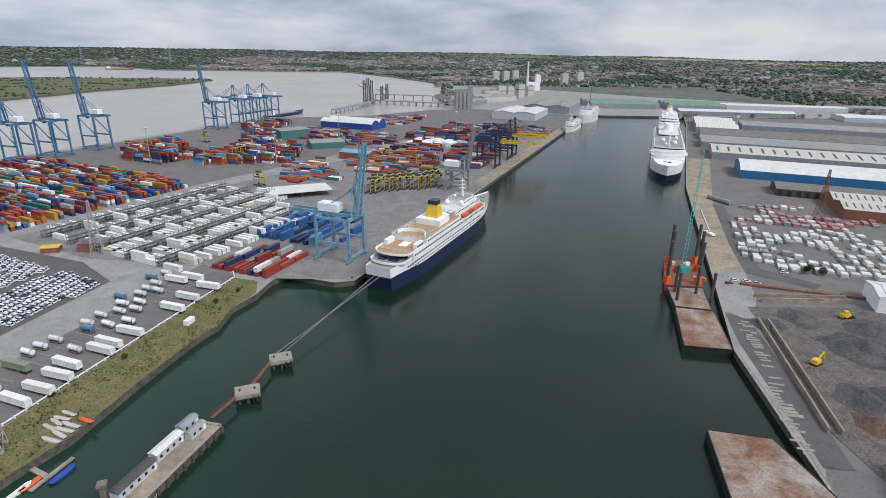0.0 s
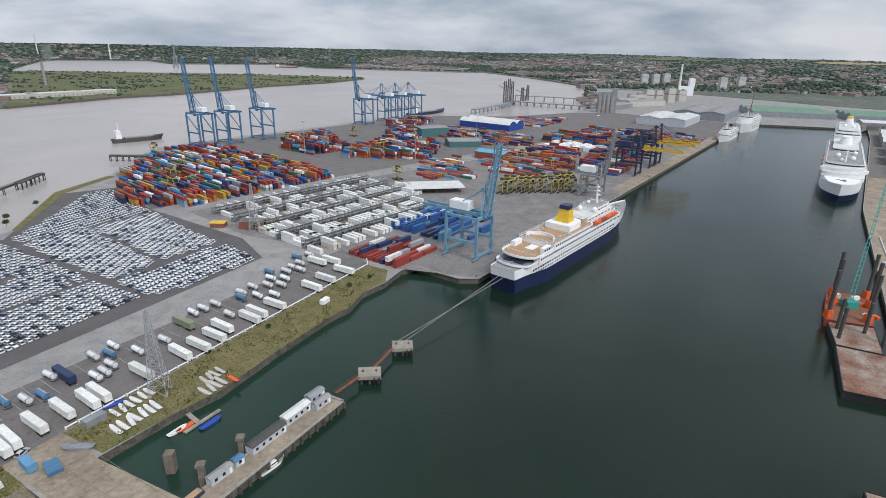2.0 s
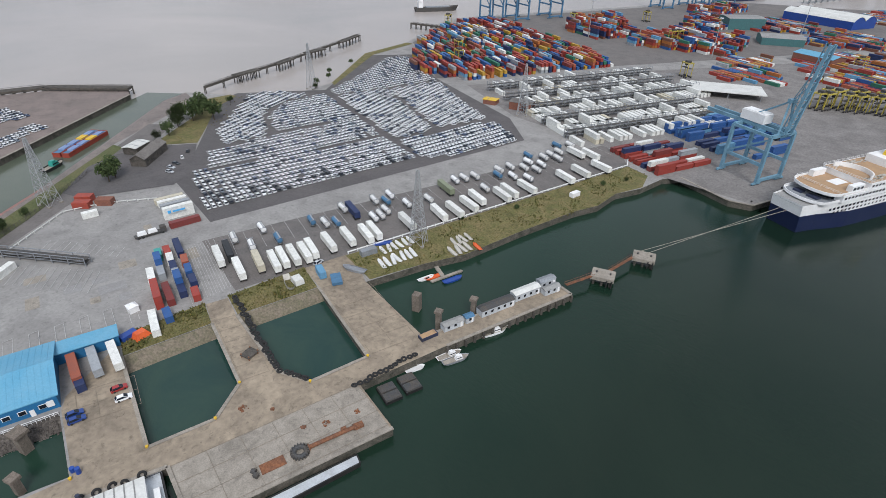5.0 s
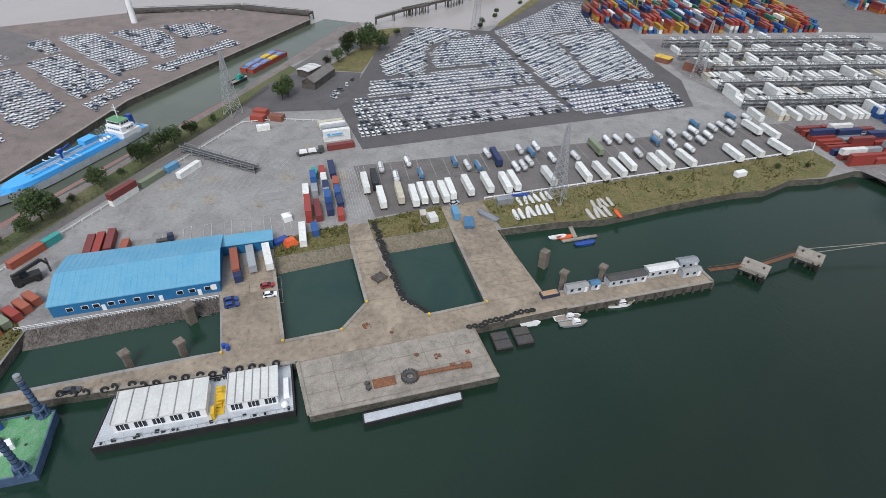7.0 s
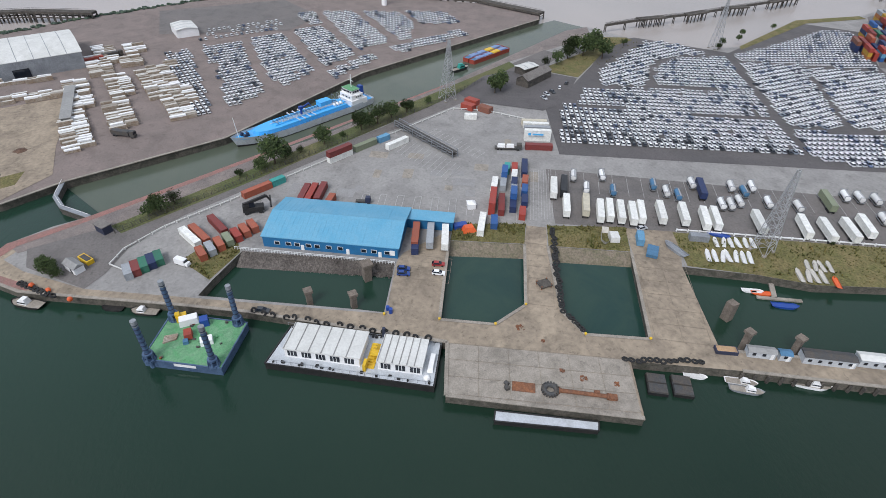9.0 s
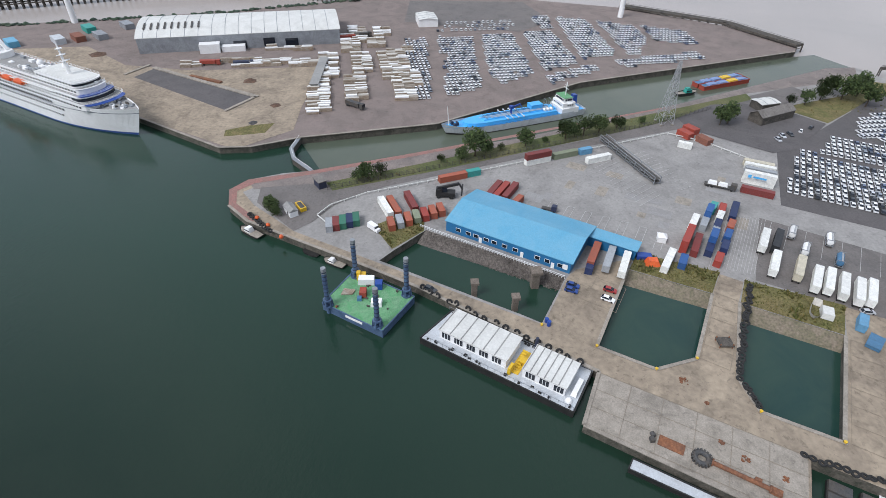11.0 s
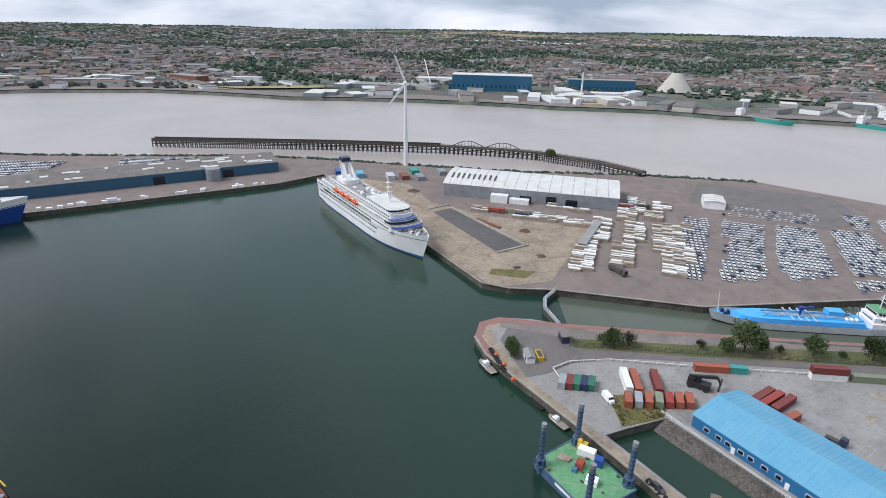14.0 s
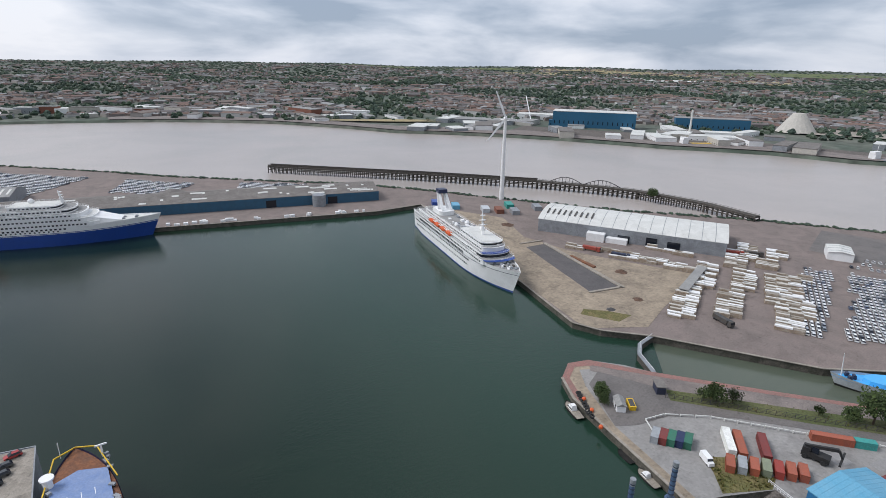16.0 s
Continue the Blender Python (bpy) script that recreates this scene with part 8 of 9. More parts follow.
for x, y, h in ((-117.5, 3, 1.8), (-118.9, 2.2, 1.4)):
    solo("blue_drum", Build().rod((x, y, 0.03), (x, y, h), 0.6, 10), "royal_blue", "blue drum on the quayside", "drum", "blue drums")
# low white wall between strip and grass
b = Build()
pts = [(-147.5, 108.5), (-108.5, 266), (-120, 292)]
for p, q in zip(pts, pts[1:]):
    d = math.dist(p, q)
    n = int(d / 4)
    for k in range(n):
        a, c = Vector((*p, 0)).lerp(Vector((*q, 0)), (k + 0.06) / n), Vector((*p, 0)).lerp(Vector((*q, 0)), (k + 0.94) / n)
        b.beam(a + Vector((0, 0, 0.75)), c + Vector((0, 0, 0.75)), 0.35, 0.4)
        b.box(a.x, a.y, 0, 0.4, 0.4, 1.1)
t = thing("barrier", (0, 0, 0), 0, "white crash barrier along the parking strip", "barrier")
part("rail", b, "white_paint", t, "", "stuff")
b = Build()
pts = [(-146, -80), (-150, -86), (-158, -84), (-170, -74), (-185, -54), (-216, -15), (-240, 16), (-262, 44), (-258, 60), (-246, 78)]
for p, q in zip(pts, pts[1:]):
    n = max(1, int(math.dist(p, q) / 4))
    for k in range(n):
        a, c = Vector((*p, 0)).lerp(Vector((*q, 0)), (k + 0.06) / n), Vector((*p, 0)).lerp(Vector((*q, 0)), (k + 0.94) / n)
        b.beam(a + Vector((0, 0, 0.75)), c + Vector((0, 0, 0.75)), 0.3, 0.35)
        b.box(a.x, a.y, 0, 0.4, 0.4, 1.0)
t = thing("barrier", (0, 0, 0), 0, "weathered pale crash barrier round the container yard", "barrier")
part("rail", b, "white_roof", t, "", "stuff")
# painted bays
b = Build()
for k in range(38):
    c = Vector((-195, 78, 0)).lerp(Vector((-136, 285, 0)), k / 37)
    u = Vector((0.95, -0.31, 0))
    q = c + u * 38
    if k % 1 == 0:
        b.beam(c + Vector((0, 0, 0.16)), c + u * 16 + Vector((0, 0, 0.16)), 0.12, 0.02)
for k in range(12):
    c = Vector((-232, 24, 0)).lerp(Vector((-206, 42, 0)), k / 11)
    b.beam(c + Vector((3, -4, 0.16)), c + Vector((14, -12, 0.16)), 0.16, 0.02)
    b.beam(c + Vector((-8, 9, 0.16)), c + Vector((-3, 4, 0.16)), 0.16, 0.02)
for k in range(7):
    c = Vector((-172, -6, 0)).lerp(Vector((-163, 34, 0)), k / 6)
    for dx_ in (0, 2.6):
        b.beam(c + Vector((-2, dx_, 0.16)), c + Vector((-13, dx_ + 2.5, 0.16)), 0.16, 0.02)
    b.beam(c + Vector((-13, 2.5, 0.16)), c + Vector((-13, 5.1, 0.16)), 0.16, 0.02)
for k in range(14):
    c = Vector((-196, 62, 0)).lerp(Vector((-196, 76, 0)), k / 13)
    b.beam(c + Vector((0, 0, 0.16)), c + Vector((36, -10, 0.16)), 0.1, 0.02)
tagged(part("bay_lines", b, "faint_line"), "thin white painted parking bay lines", "markings", "", "structure")
# patches of newer and oily concrete
for k in range(26):
    rng = random.Random(300 + k)
    x, y = rng.uniform(-225, -165), rng.uniform(-45, 70)
    if inside(x, y, [(-165, -60), (-240, 20), (-225, 70), (-170, 70), (-170, 0)]) and x < -172:
        w = Build().box(x, y, 0.005 + 0.002 * k, rng.uniform(3, 9), rng.uniform(3, 9), 0.01, 76)
        tagged(part("paving_patch", w, rng.choice(("coping", "concrete_dark", "concrete_dark")) if "concrete_dark" in M else "coping"), "paler square patch in the concrete", "ground", "", "structure")
# dark steel storage rack in the yard
t = rack(-228, 25.5, heading((-244, 13), (-210, 36)), 41, "long dark steel chassis rack in the yard", 3.6, 3.0)
# reach stacker
t = thing("reach_stacker", (-177, -44, 0), 100, "black reach stacker with raised boom in the yard", "vehicle")
part("body", Build().box(0, 0, 0.9, 7.5, 3.2, 1.6).box(-2.6, 0, 2.5, 2.2, 2.8, 1.2), "black", t)
part("cab", Build().box(-0.4, 0, 2.5, 2.0, 1.8, 1.8, 0, 0.9), "window", t)
part("boom", Build().beam((-3.2, 0, 3.6), (5.2, 0, 6.2), 0.9, 1.0).beam((5.2, 0, 6.2), (6.4, 0, 4.0), 0.6), "black", t)
part("spreader", Build().beam((6.4, -4, 3.6), (6.4, 4, 3.6), 0.6, 0.6), "black", t)
for x in (-2.6, 2.4):
    for s in (-1.5, 1.5):
        part("wheel", Build().rod((x, s - 0.4, 0.8), (x, s + 0.4, 0.8), 0.8, 14), "tyre", t)
t = thing("terminal_tractor", (-178.5, -3, 0), 80, "dark terminal tractor unit parked in the yard", "vehicle")
part("cab", Build().box(1.2, 0, 0.8, 2.0, 2.2, 2.0, 0, 0.9), "dark_blue_steel", t)
part("chassis", Build().box(-1, 0, 0.6, 5, 1.6, 0.5), "dark_steel", t)
for x in (-2.2, 1.4):
    for s in (-0.9, 0.9):
        part("wheel", Build().rod((x, s - 0.2, 0.5), (x, s + 0.2, 0.5), 0.5, 12), "tyre", t)
t = thing("car_transporter", (-216, 62, 0), 80, "parked truck chassis with cars on the concrete", "vehicle")
part("deck", Build().box(0, 0, 0.8, 12, 2.4, 0.4).box(5, 0, 1.2, 2.2, 2.4, 1.8), "dark_steel", t)
for x in (-4.5, -3, 4.5):
    for s in (-1, 1):
        part("wheel", Build().rod((x, s - 0.2, 0.5), (x, s + 0.2, 0.5), 0.5, 10), "tyre", t)
part("load", Build().box(-3, 0, 1.3, 3.6, 1.8, 1.3, 0, 0.8).box(1, 0, 1.3, 3.6, 1.8, 1.3, 0, 0.8), "white_paint", t)
t = thing("van", (-148, -63, 0), 60, "white panel van by the container row", "van")
part("body", Build().box(-0.4, 0, 0.4, 4.4, 1.95, 2.0, 0, 0.92).box(2.2, 0, 0.4, 1.4, 1.9, 1.1, 0, 0.85), "white_paint", t)
part("windscreen", Build().box(1.7, 0, 1.5, 0.3, 1.6, 0.7), "window", t)
for x in (-1.5, 1.9):
    for s in (-0.85, 0.85):
        part("wheel", Build().rod((x, s - 0.1, 0.35), (x, s + 0.1, 0.35), 0.35, 10), "tyre", t)
solo("canvas_gazebo", Build().box(-171, 37, 0, 3, 3, 2.2).box(-171, 37, 2.2, 3.4, 3.4, 0.9, 0, 0.2), "white_paint", "small white canvas shelter in the yard", "shelter")
# lock head: hut, skip, gate
t = thing("lock_hut", (-149, -96, 0.07), 50, "white lock hut with grey pitched roof", "hut")
part("wall", Build().box(0, 0, 0, 6, 3.2, 2.4), "white_paint", t)
part("roof", Build().add([(-3.3, -1.9, 2.4), (3.3, -1.9, 2.4), (3.3, 0, 3.5), (-3.3, 0, 3.5), (-3.3, 1.9, 2.4), (3.3, 1.9, 2.4)], [(0, 1, 2, 3), (3, 2, 5, 4), (0, 3, 4), (1, 5, 2)]), "grey_roof", t)
part("door", Build().box(1, -1.64, 0, 0.9, 0.1, 2), "window", t)
t = thing("yellow_skip", (-153, -94, 0.07), 50, "yellow open waste skip", "skip")
part("tub", Build().box(0, 0, 0, 5.2, 2.2, 1.6, 0, 1.05), "yellow", t)
part("waste", Build().box(0, 0, 1.55, 4.6, 1.8, 0.3, 0, 0.8), "dark_steel", t)
t = thing("control_cabin", (-170, -94, 0.07), 50, "dark blue lock control cabin", "hut")
part("wall", Build().box(0, 0, 0, 5, 3.2, 3), "dark_blue_steel", t)
part("roof", Build().box(0, 0, 3, 5.6, 3.8, 0.3), "brown_roof", t)
t = thing("lock_gate", (0, 0, RIVER), 0, "dark curved timber lock gate with walkway", "gate")
pts = [Vector((-207, -122, 0)), Vector((-196, -120.5, 0)), Vector((-188, -115, 0)), Vector((-180.5, -103, 0))]
for p, q in zip(pts, pts[1:]):
    part("leaf", Build().beam(p + Vector((0, 0, 0.5)), q + Vector((0, 0, 0.5)), 1.6, 5.0), "timber_dark", t)
    part("walkway", Build().beam(p + Vector((0, 0, 3.4)), q + Vector((0, 0, 3.4)), 1.8, 0.25), "grey_steel", t)
    part("handrail", Build().beam(p + Vector((0, 0, 4.5)), q + Vector((0, 0, 4.5)), 0.12), "white_paint", t)
for k, (x, y) in enumerate(((-139, -100), (-142, -106), (-134, -92))):
    solo("buoy", Build().ball(x, y, 0.7, 0.8, 12), "orange", "orange mooring buoy lying on the quay", "buoy", "buoys")
# dark fence along the lock road
b = Build()
pts = [(-168, -90), (-196, -54.5), (-265, 31), (-300, 68)]
for p, q in zip(pts, pts[1:]):
    n = int(math.dist(p, q) / 3)
    for k in range(n):
        a = Vector((*p, 0)).lerp(Vector((*q, 0)), k / n)
        b.box(a.x, a.y, 0, 0.15, 0.15, 2.2)
    for z in (0.4, 0.9, 1.4, 2.0):
        b.beam((*p, z), (*q, z), 0.06, 0.1)
t = thing("fence", (0, 0, 0), 0, "dark steel security fence beside the lock road", "fence")
part("panel", b, "dark_steel", t, "", "stuff")
# lighters and a work tug moored in the lock
for k, ring in enumerate(([(-343, 63), (-339.8, 65.8), (-363, 94), (-367, 91)], [(-339, 66.4), (-336, 69), (-358.5, 97), (-362.2, 94.6)])):
    lighter, c = deck_barge("lighter", ring, -1.0, "blue_steel", "red-hulled lighter with pale blue hatch covers in the lock", "red_steel")
    d = Vector((ring[3][0] - ring[0][0], ring[3][1] - ring[0][1], 0)).normalized()
    for j, e in enumerate((-10.5, -2.5, 5.5, 12)):
        part("hatch_cover", Build().box(d.x * e, d.y * e, 2.07, 6.6, 3.4, 0.7, math.degrees(math.atan2(d.y, d.x)), 0.95), "yellow" if j == 2 else "faded_blue", lighter)
boat((-324, 54), 126, 13, 4.4, "dark work tug with green wheelhouse in the lock", "black", True, "green_steel", name="work_tug")
# depot on the point
shed("depot", (-286, 90), 131.6, 24, 8, 4, 6.5, "old dark brick lock depot", "timber_dark", "brown_roof")
shed("depot_hut", (-304, 93), 122, 11, 8.5, 4.0, 4.6, "small pale-roofed depot hut by the lock", "timber_dark", "white_roof")
for x, y, c in ((-268, 55, "red_steel"), (-262, 52, "red_steel"), (-258, 60, "brick")):
    solo("depot_shed", Build().box(x, y, 0, 7, 4, 2.8, 45), c, "small red depot shed by the mast", "hut")
t = thing("work_pontoon", (-296, 66, RIVER), 46, "blue and red work pontoons in the lock", "pontoon")
part("hull", Build().box(0, 0, -0.5, 26, 7, 2.2), "red_steel", t)
part("deck", Build().box(0, 0, 1.7, 25, 6.4, 0.1), "blue_steel", t)
for k in range(4):
    part("tank", Build().box(-9 + 6 * k, 0, 1.8, 4.5, 5, 0.8), "blue_steel", t)
# river-edge jetties
def jetty(name, pts, z, w, label, mat="timber_dark", step=6.0, pile=0.35, rail_=True, foot=-6):
    t = thing(name, (0, 0, 0), 0, label, "jetty")
    for p, q in zip(pts, pts[1:]):
        p, q = Vector((*p, z)), Vector((*q, z))
        part("deck", Build().beam(p - Vector((0, 0, 0.5)), q - Vector((0, 0, 0.5)), w, 1.6), mat, t)
        d = (q - p); n = max(1, int(d.length / step)); s = Vector((-d.y, d.x, 0)).normalized() * w * 0.42
        b = Build()
        for k in range(n + 1):
            c = p + d * k / n
            for e in (-1, 1):
                b.rod((c.x + e * s.x, c.y + e * s.y, foot), (c.x + e * s.x, c.y + e * s.y, z), pile, 6)
            b.beam((c.x - s.x, c.y - s.y, z - 2.5), (c.x + s.x, c.y + s.y, z - 2.5), 0.3)
        part("pile_row", b, mat, t, "", "stuff")
        if rail_:
            b = Build()
            for e in (-1, 1):
                b.beam(p + s * e + Vector((0, 0, 1.1)), q + s * e + Vector((0, 0, 1.1)), 0.15)
            part("handrail", b, mat, t)
    return t


JET = [(-198, -598), (-323, -467), (-396, -382), (-428, -331), (-444, -298), (-453, -236), (-446, -190)]
tj = jetty("timber_jetty", JET, 4, 7, "long dark timber river jetty on piles", step=4.5, pile=0.6)
# a second level of walings and a planked screen along its older half
for p, q in zip(JET, JET[1:]):
    for e in (-3.3, 3.3):
        d = (Vector((*q, 0)) - Vector((*p, 0))).normalized()
        o = Vector((-d.y, d.x, 0)) * e
        part("waling", Build().beam(Vector((*p, 0.2)) + o, Vector((*q, 0.2)) + o, 0.5, 0.8), "timber_dark", tj)
        if q[0] > -400:
            part("screen", Build().beam(Vector((*p, 5.2)) + o, Vector((*q, 5.2)) + o, 0.3, 1.3), "timber_dark", tj)
b = Build()
for a, c in (((-402, -372), (-420, -344)), ((-420, -344), (-438, -312))):
    p, q = Vector((*a, 4)), Vector((*c, 4))
    for k in range(10):
        t0, t1 = k / 10, (k + 1) / 10
        h0, h1 = 6 * math.sin(math.pi * t0), 6 * math.sin(math.pi * t1)
        b.beam(p.lerp(q, t0) + Vector((0, 0, h0)), p.lerp(q, t1) + Vector((0, 0, h1)), 0.6)
        b.beam(p.lerp(q, t1), p.lerp(q, t1) + Vector((0, 0, h1)), 0.3)
solo("truss_bridge", b, "dark_steel", "dark bowstring truss spans on the jetty", "bridge")
jetty("river_jetty", [(-396, 178), (-409, 214), (-420, 256), (-436, 300), (-452, 345), (-465, 382)], 2.5, 1.6, "long thin river jetty with mooring platforms", step=14, pile=0.35)
for a, c in (((-408, 208), (-412, 232)), ((-417, 252), (-425, 273)), ((-434, 293), (-437, 316)), ((-450, 345), (-465, 380))):
    p, q = Vector((*a, 0)), Vector((*c, 0))
    t = thing("mooring_platform", (0, 0, 0), 0, "dark timber mooring platform in the river", "platform", "river mooring platforms")
    part("deck", Build().beam(p + Vector((0, 0, 2.6)), q + Vector((0, 0, 2.6)), 6, 1.0), "timber_dark", t)
    b = Build()
    for k in range(6):
        for e in (-2.3, 2.3):
            c_ = p.lerp(q, (k + 0.3) / 5.6)
            b.rod((c_.x + e, c_.y, -6), (c_.x + e, c_.y, 2.4), 0.4, 6)
    part("pile_group", b, "timber_dark", t, "", "stuff")
jetty("approach_jetty", [(-440, 480), (-478, 470)], 2.5, 3, "short dark jetty from the river bank", pile=0.5)
jetty("lock_entrance_jetty", [(-432, 140), (-452, 120), (-475, 98), (-500, 20)], 2.0, 8, "dark timber lock entrance jetty", pile=0.5)
jetty("grain_jetty", [(24, 1240), (-159, 1296), (-171, 1196), (-208, 1074)], 5, 10, "grey grain loading jetty", "grey_steel", 16, 0.9)
jetty("conveyor_bridge", [(24, 1385), (-168, 1420)], 9, 5, "pale conveyor bridge over the river", "grey_steel", 24, 0.8)
for x, y, h in ((-172, 1250, 46), (-166, 1268, 50), (-160, 1284, 44), (-140, 1310, 30), (-130, 1330, 34)):
    t = thing("ship_unloader", (x, y, 5), 20, "dark grey grain unloading tower", "tower", "grain unloaders")
    b = Build()
    for k in range(8):
        z = h * k / 8
        b.box(0, 0, z, 7 - 0.3 * k, 7 - 0.3 * k, 0.5)
        b.beam((-3, -3, z), (3, 3, z + h / 8), 0.5).beam((3, -3, z), (-3, 3, z + h / 8), 0.5)
    for sx in (-3, 3):
        for sy in (-3, 3):
            b.beam((sx, sy, 0), (sx * 0.7, sy * 0.7, h), 0.7)
    part("tower_frame", b, "dark_steel", t)
    part("boom", Build().beam((0, 0, h * 0.6), (-14, 4, h * 0.8), 1.0), "dark_steel", t)

# ---- east yard: pallets, aggregate, plant ----
pal = []
for c in ("white_roof", "pale_wall", "pink", "grey_roof"):
    if c == "pink":
        M["pink"] = material("pink", (0.42, 0.20, 0.20), 0.8, 0, (0.33, 0.17, 0.17), 0.5, 3, 0.15)
    b = Build()
    b.tower([(0, 4.4, 2.0), (0.15, 4.4, 2.0), (0.15, 4.6, 2.2), (1.0, 4.6, 2.2), (1.0, 4.3, 1.9), (1.15, 4.3, 1.9), (1.15, 4.6, 2.2), (2.0, 4.6, 2.2), (2.0, 4.3, 1.9), (2.15, 4.3, 1.9), (2.15, 4.55, 2.15), (3.0, 4.5, 2.1)])
    me = b.mesh("goods_stack"); me.materials.append(M[c])
    pal.append(me)
rng = random.Random(90)
EYARD = [(175, 290), (190, 335), (236, 425), (290, 430), (300, 398), (330, 380), (300, 300), (245, 275)]
made = 0
for i in range(-18, 19):
    for j in range(-18, 19):
        p = Vector((240, 350, 0)) + DOCK * (6.2 * i + rng.uniform(-1.5, 1.5) + (3 if i % 4 == 0 else 0)) + Vector((DOCK.y, -DOCK.x, 0)) * (6.0 * j)
        if inside(p.x, p.y, EYARD) and noise.noise(Vector((p.x / 22, p.y / 22, 5))) > -0.10 and rng.random() < 0.85 and made < 295:
            k = 2 if p.y > 365 and rng.random() < 0.6 else rng.choice((0, 0, 1, 3))
            ob = new("goods_stack", pal[k])
            ob.matrix_world = pose(p.x, p.y, 0.03, 0, 0, DK + rng.uniform(-5, 5)) @ Matrix.Diagonal((rng.uniform(0.9, 1.35), rng.uniform(1.2, 2.4), rng.uniform(0.35, 0.8), 1))
            tagged(ob, ("white wrapped", "beige", "pink wrapped", "grey")[k] + " stack of packed timber goods", "goods", "goods in the east yard")
            made += 1


def heap(x, y, r, h, mat, label, seed=0):
    pts, fs = [(x, y, h)], []
    n, m = 26, 7
    for j in range(1, m + 1):
        for i in range(n):
            a = 2 * math.pi * i / n
            rr = r * j / m * (1 + 0.35 * noise.noise(Vector((math.cos(a) * 1.6, math.sin(a) * 1.6, seed))))
            z = h * (1 - j / m) ** 1.1 * (1 + 0.45 * noise.noise(Vector((math.cos(a) * j * 0.6, math.sin(a) * j * 0.6, seed + 3))))
            pts.append((x + rr * math.cos(a), y + rr * math.sin(a), max(z, 0.0) + (0.02 if j == m else 0.05)))
    fs += [(0, 1 + i, 1 + (i + 1) % n) for i in range(n)]
    for j in range(m - 1):
        fs += [(1 + j * n + i, 1 + (j + 1) * n + i, 1 + (j + 1) * n + (i + 1) % n, 1 + j * n + (i + 1) % n) for i in range(n)]
    ob = solo("rubble_mound", Build().add(pts, fs), mat, label, "heap", "aggregate heaps")
    for f in ob.data.polygons:
        f.use_smooth = True


M["coal"] = material("coal", (0.055, 0.053, 0.055), 0.95, 0, (0.10, 0.095, 0.095), 0.15, 1.2, 0.35, 0.8)
M["red_earth"] = material("red_earth", (0.13, 0.075, 0.05), 0.95, 0, (0.09, 0.06, 0.045), 0.3, 1.5, 0.35, 0.8)
for k, (x, y, r, h, m_) in enumerate(((152, 164, 10, 3.5, "coal"), (168, 160, 14, 5, "coal"), (146, 150, 7, 3, "red_earth"), (178, 200, 16, 5, "coal"), (195, 215, 14, 5, "coal"), (190, 178, 18, 6, "coal"), (168, 228, 10, 2.5, "coal"), (150, 222, 8, 2, "coal"), (210, 190, 16, 6, "red_earth"))):
    heap(x, y, r, h, m_, "dark heap of crushed aggregate" if m_ == "coal" else "reddish heap of rubble", k)
for k, (x, y, r, h, m_) in enumerate(((-262, -180, 4, 1.6, "red_earth"), (-236, -150, 3, 0.9, "red_earth"), (-214, -150, 2.5, 0.8, "coal"), (-252, -352, 6, 2, "red_earth"), (-272, -290, 5, 1.8, "red_earth"))):
    heap(x, y, r, h, m_, "low heap of earth and rubble on the bare yard", 40 + k)
b = Build()
for p, q in (((147, 225), (127, 146)), ((151, 224), (131, 145)), ((160, 246), (205, 246)), ((160, 252), (205, 250))):
    b.beam((*p, 1.0), (*q, 1.0), 0.7, 2.2)
solo("bay_walls", b, "old_concrete", "long concrete bay walls of the aggregate yard", "wall")
b = Build()
for k in range(46):
    c = Vector((146, 232, 0)).lerp(Vector((118, 138, 0)), k / 45)
    rng = random.Random(k)
    if rng.random() < 0.7:
        b.box(c.x + rng.uniform(-6, -2), c.y - 2, 0.05, rng.uniform(2, 5.5), rng.uniform(0.8, 1.7), 0.2, -12 + rng.uniform(-3, 3))
tagged(part("rail_sleepers", b, "coping"), "pale worn strips in the quay lane", "markings", "", "structure")
for k in range(9):
    rng = random.Random(k + 500)
    solo("steel_bundle", Build().box(165 + k * 7.5, 266 - k * 2.2, 0.05, 9, 2.4, rng.uniform(0.5, 1.3), NX + rng.uniform(-3, 3)), "rust", "bundle of rusty steel bars on the ground", "steel", "steel bundles")
t = thing("excavator", (150, 188, 0), 30, "yellow tracked excavator by the heaps", "vehicle")
part("tracks", Build().box(0, -1.1, 0, 4, 0.7, 0.9).box(0, 1.1, 0, 4, 0.7, 0.9), "tyre", t)
part("body", Build().box(-0.5, 0, 1.0, 3.6, 2.6, 1.6, 0, 0.9), "yellow", t)
part("arm", Build().beam((1, 0, 2), (4.5, 0, 4.5), 0.5).beam((4.5, 0, 4.5), (6, 0, 1.0), 0.4), "yellow", t)
t = thing("wheel_loader", (190, 229, 0), 10, "yellow wheel loader in the aggregate yard", "vehicle")
part("body", Build().box(0, 0, 0.9, 5, 2.4, 1.6, 0, 0.85).box(0, 0, 2.4, 1.8, 1.8, 1.4), "yellow", t)
part("bucket", Build().box(4, 0, 0.2, 1.2, 3, 1.2), "dark_steel", t)
for x in (-1.6, 1.8):
    for s in (-1.1, 1.1):
        part("wheel", Build().rod((x, s - 0.3, 0.8), (x, s + 0.3, 0.8), 0.8, 12), "tyre", t)
t = thing("mobile_crane", (183, 352, 0.04), 100, "white mobile crane with tilted jib on the quay", "crane")
part("carrier", Build().box(0, 0, 0.6, 9, 2.8, 1.2), "white_paint", t)
part("jib", Build().beam((0, 0, 2), (14, 0, 14), 0.8, 1.0), "pale_wall", t)
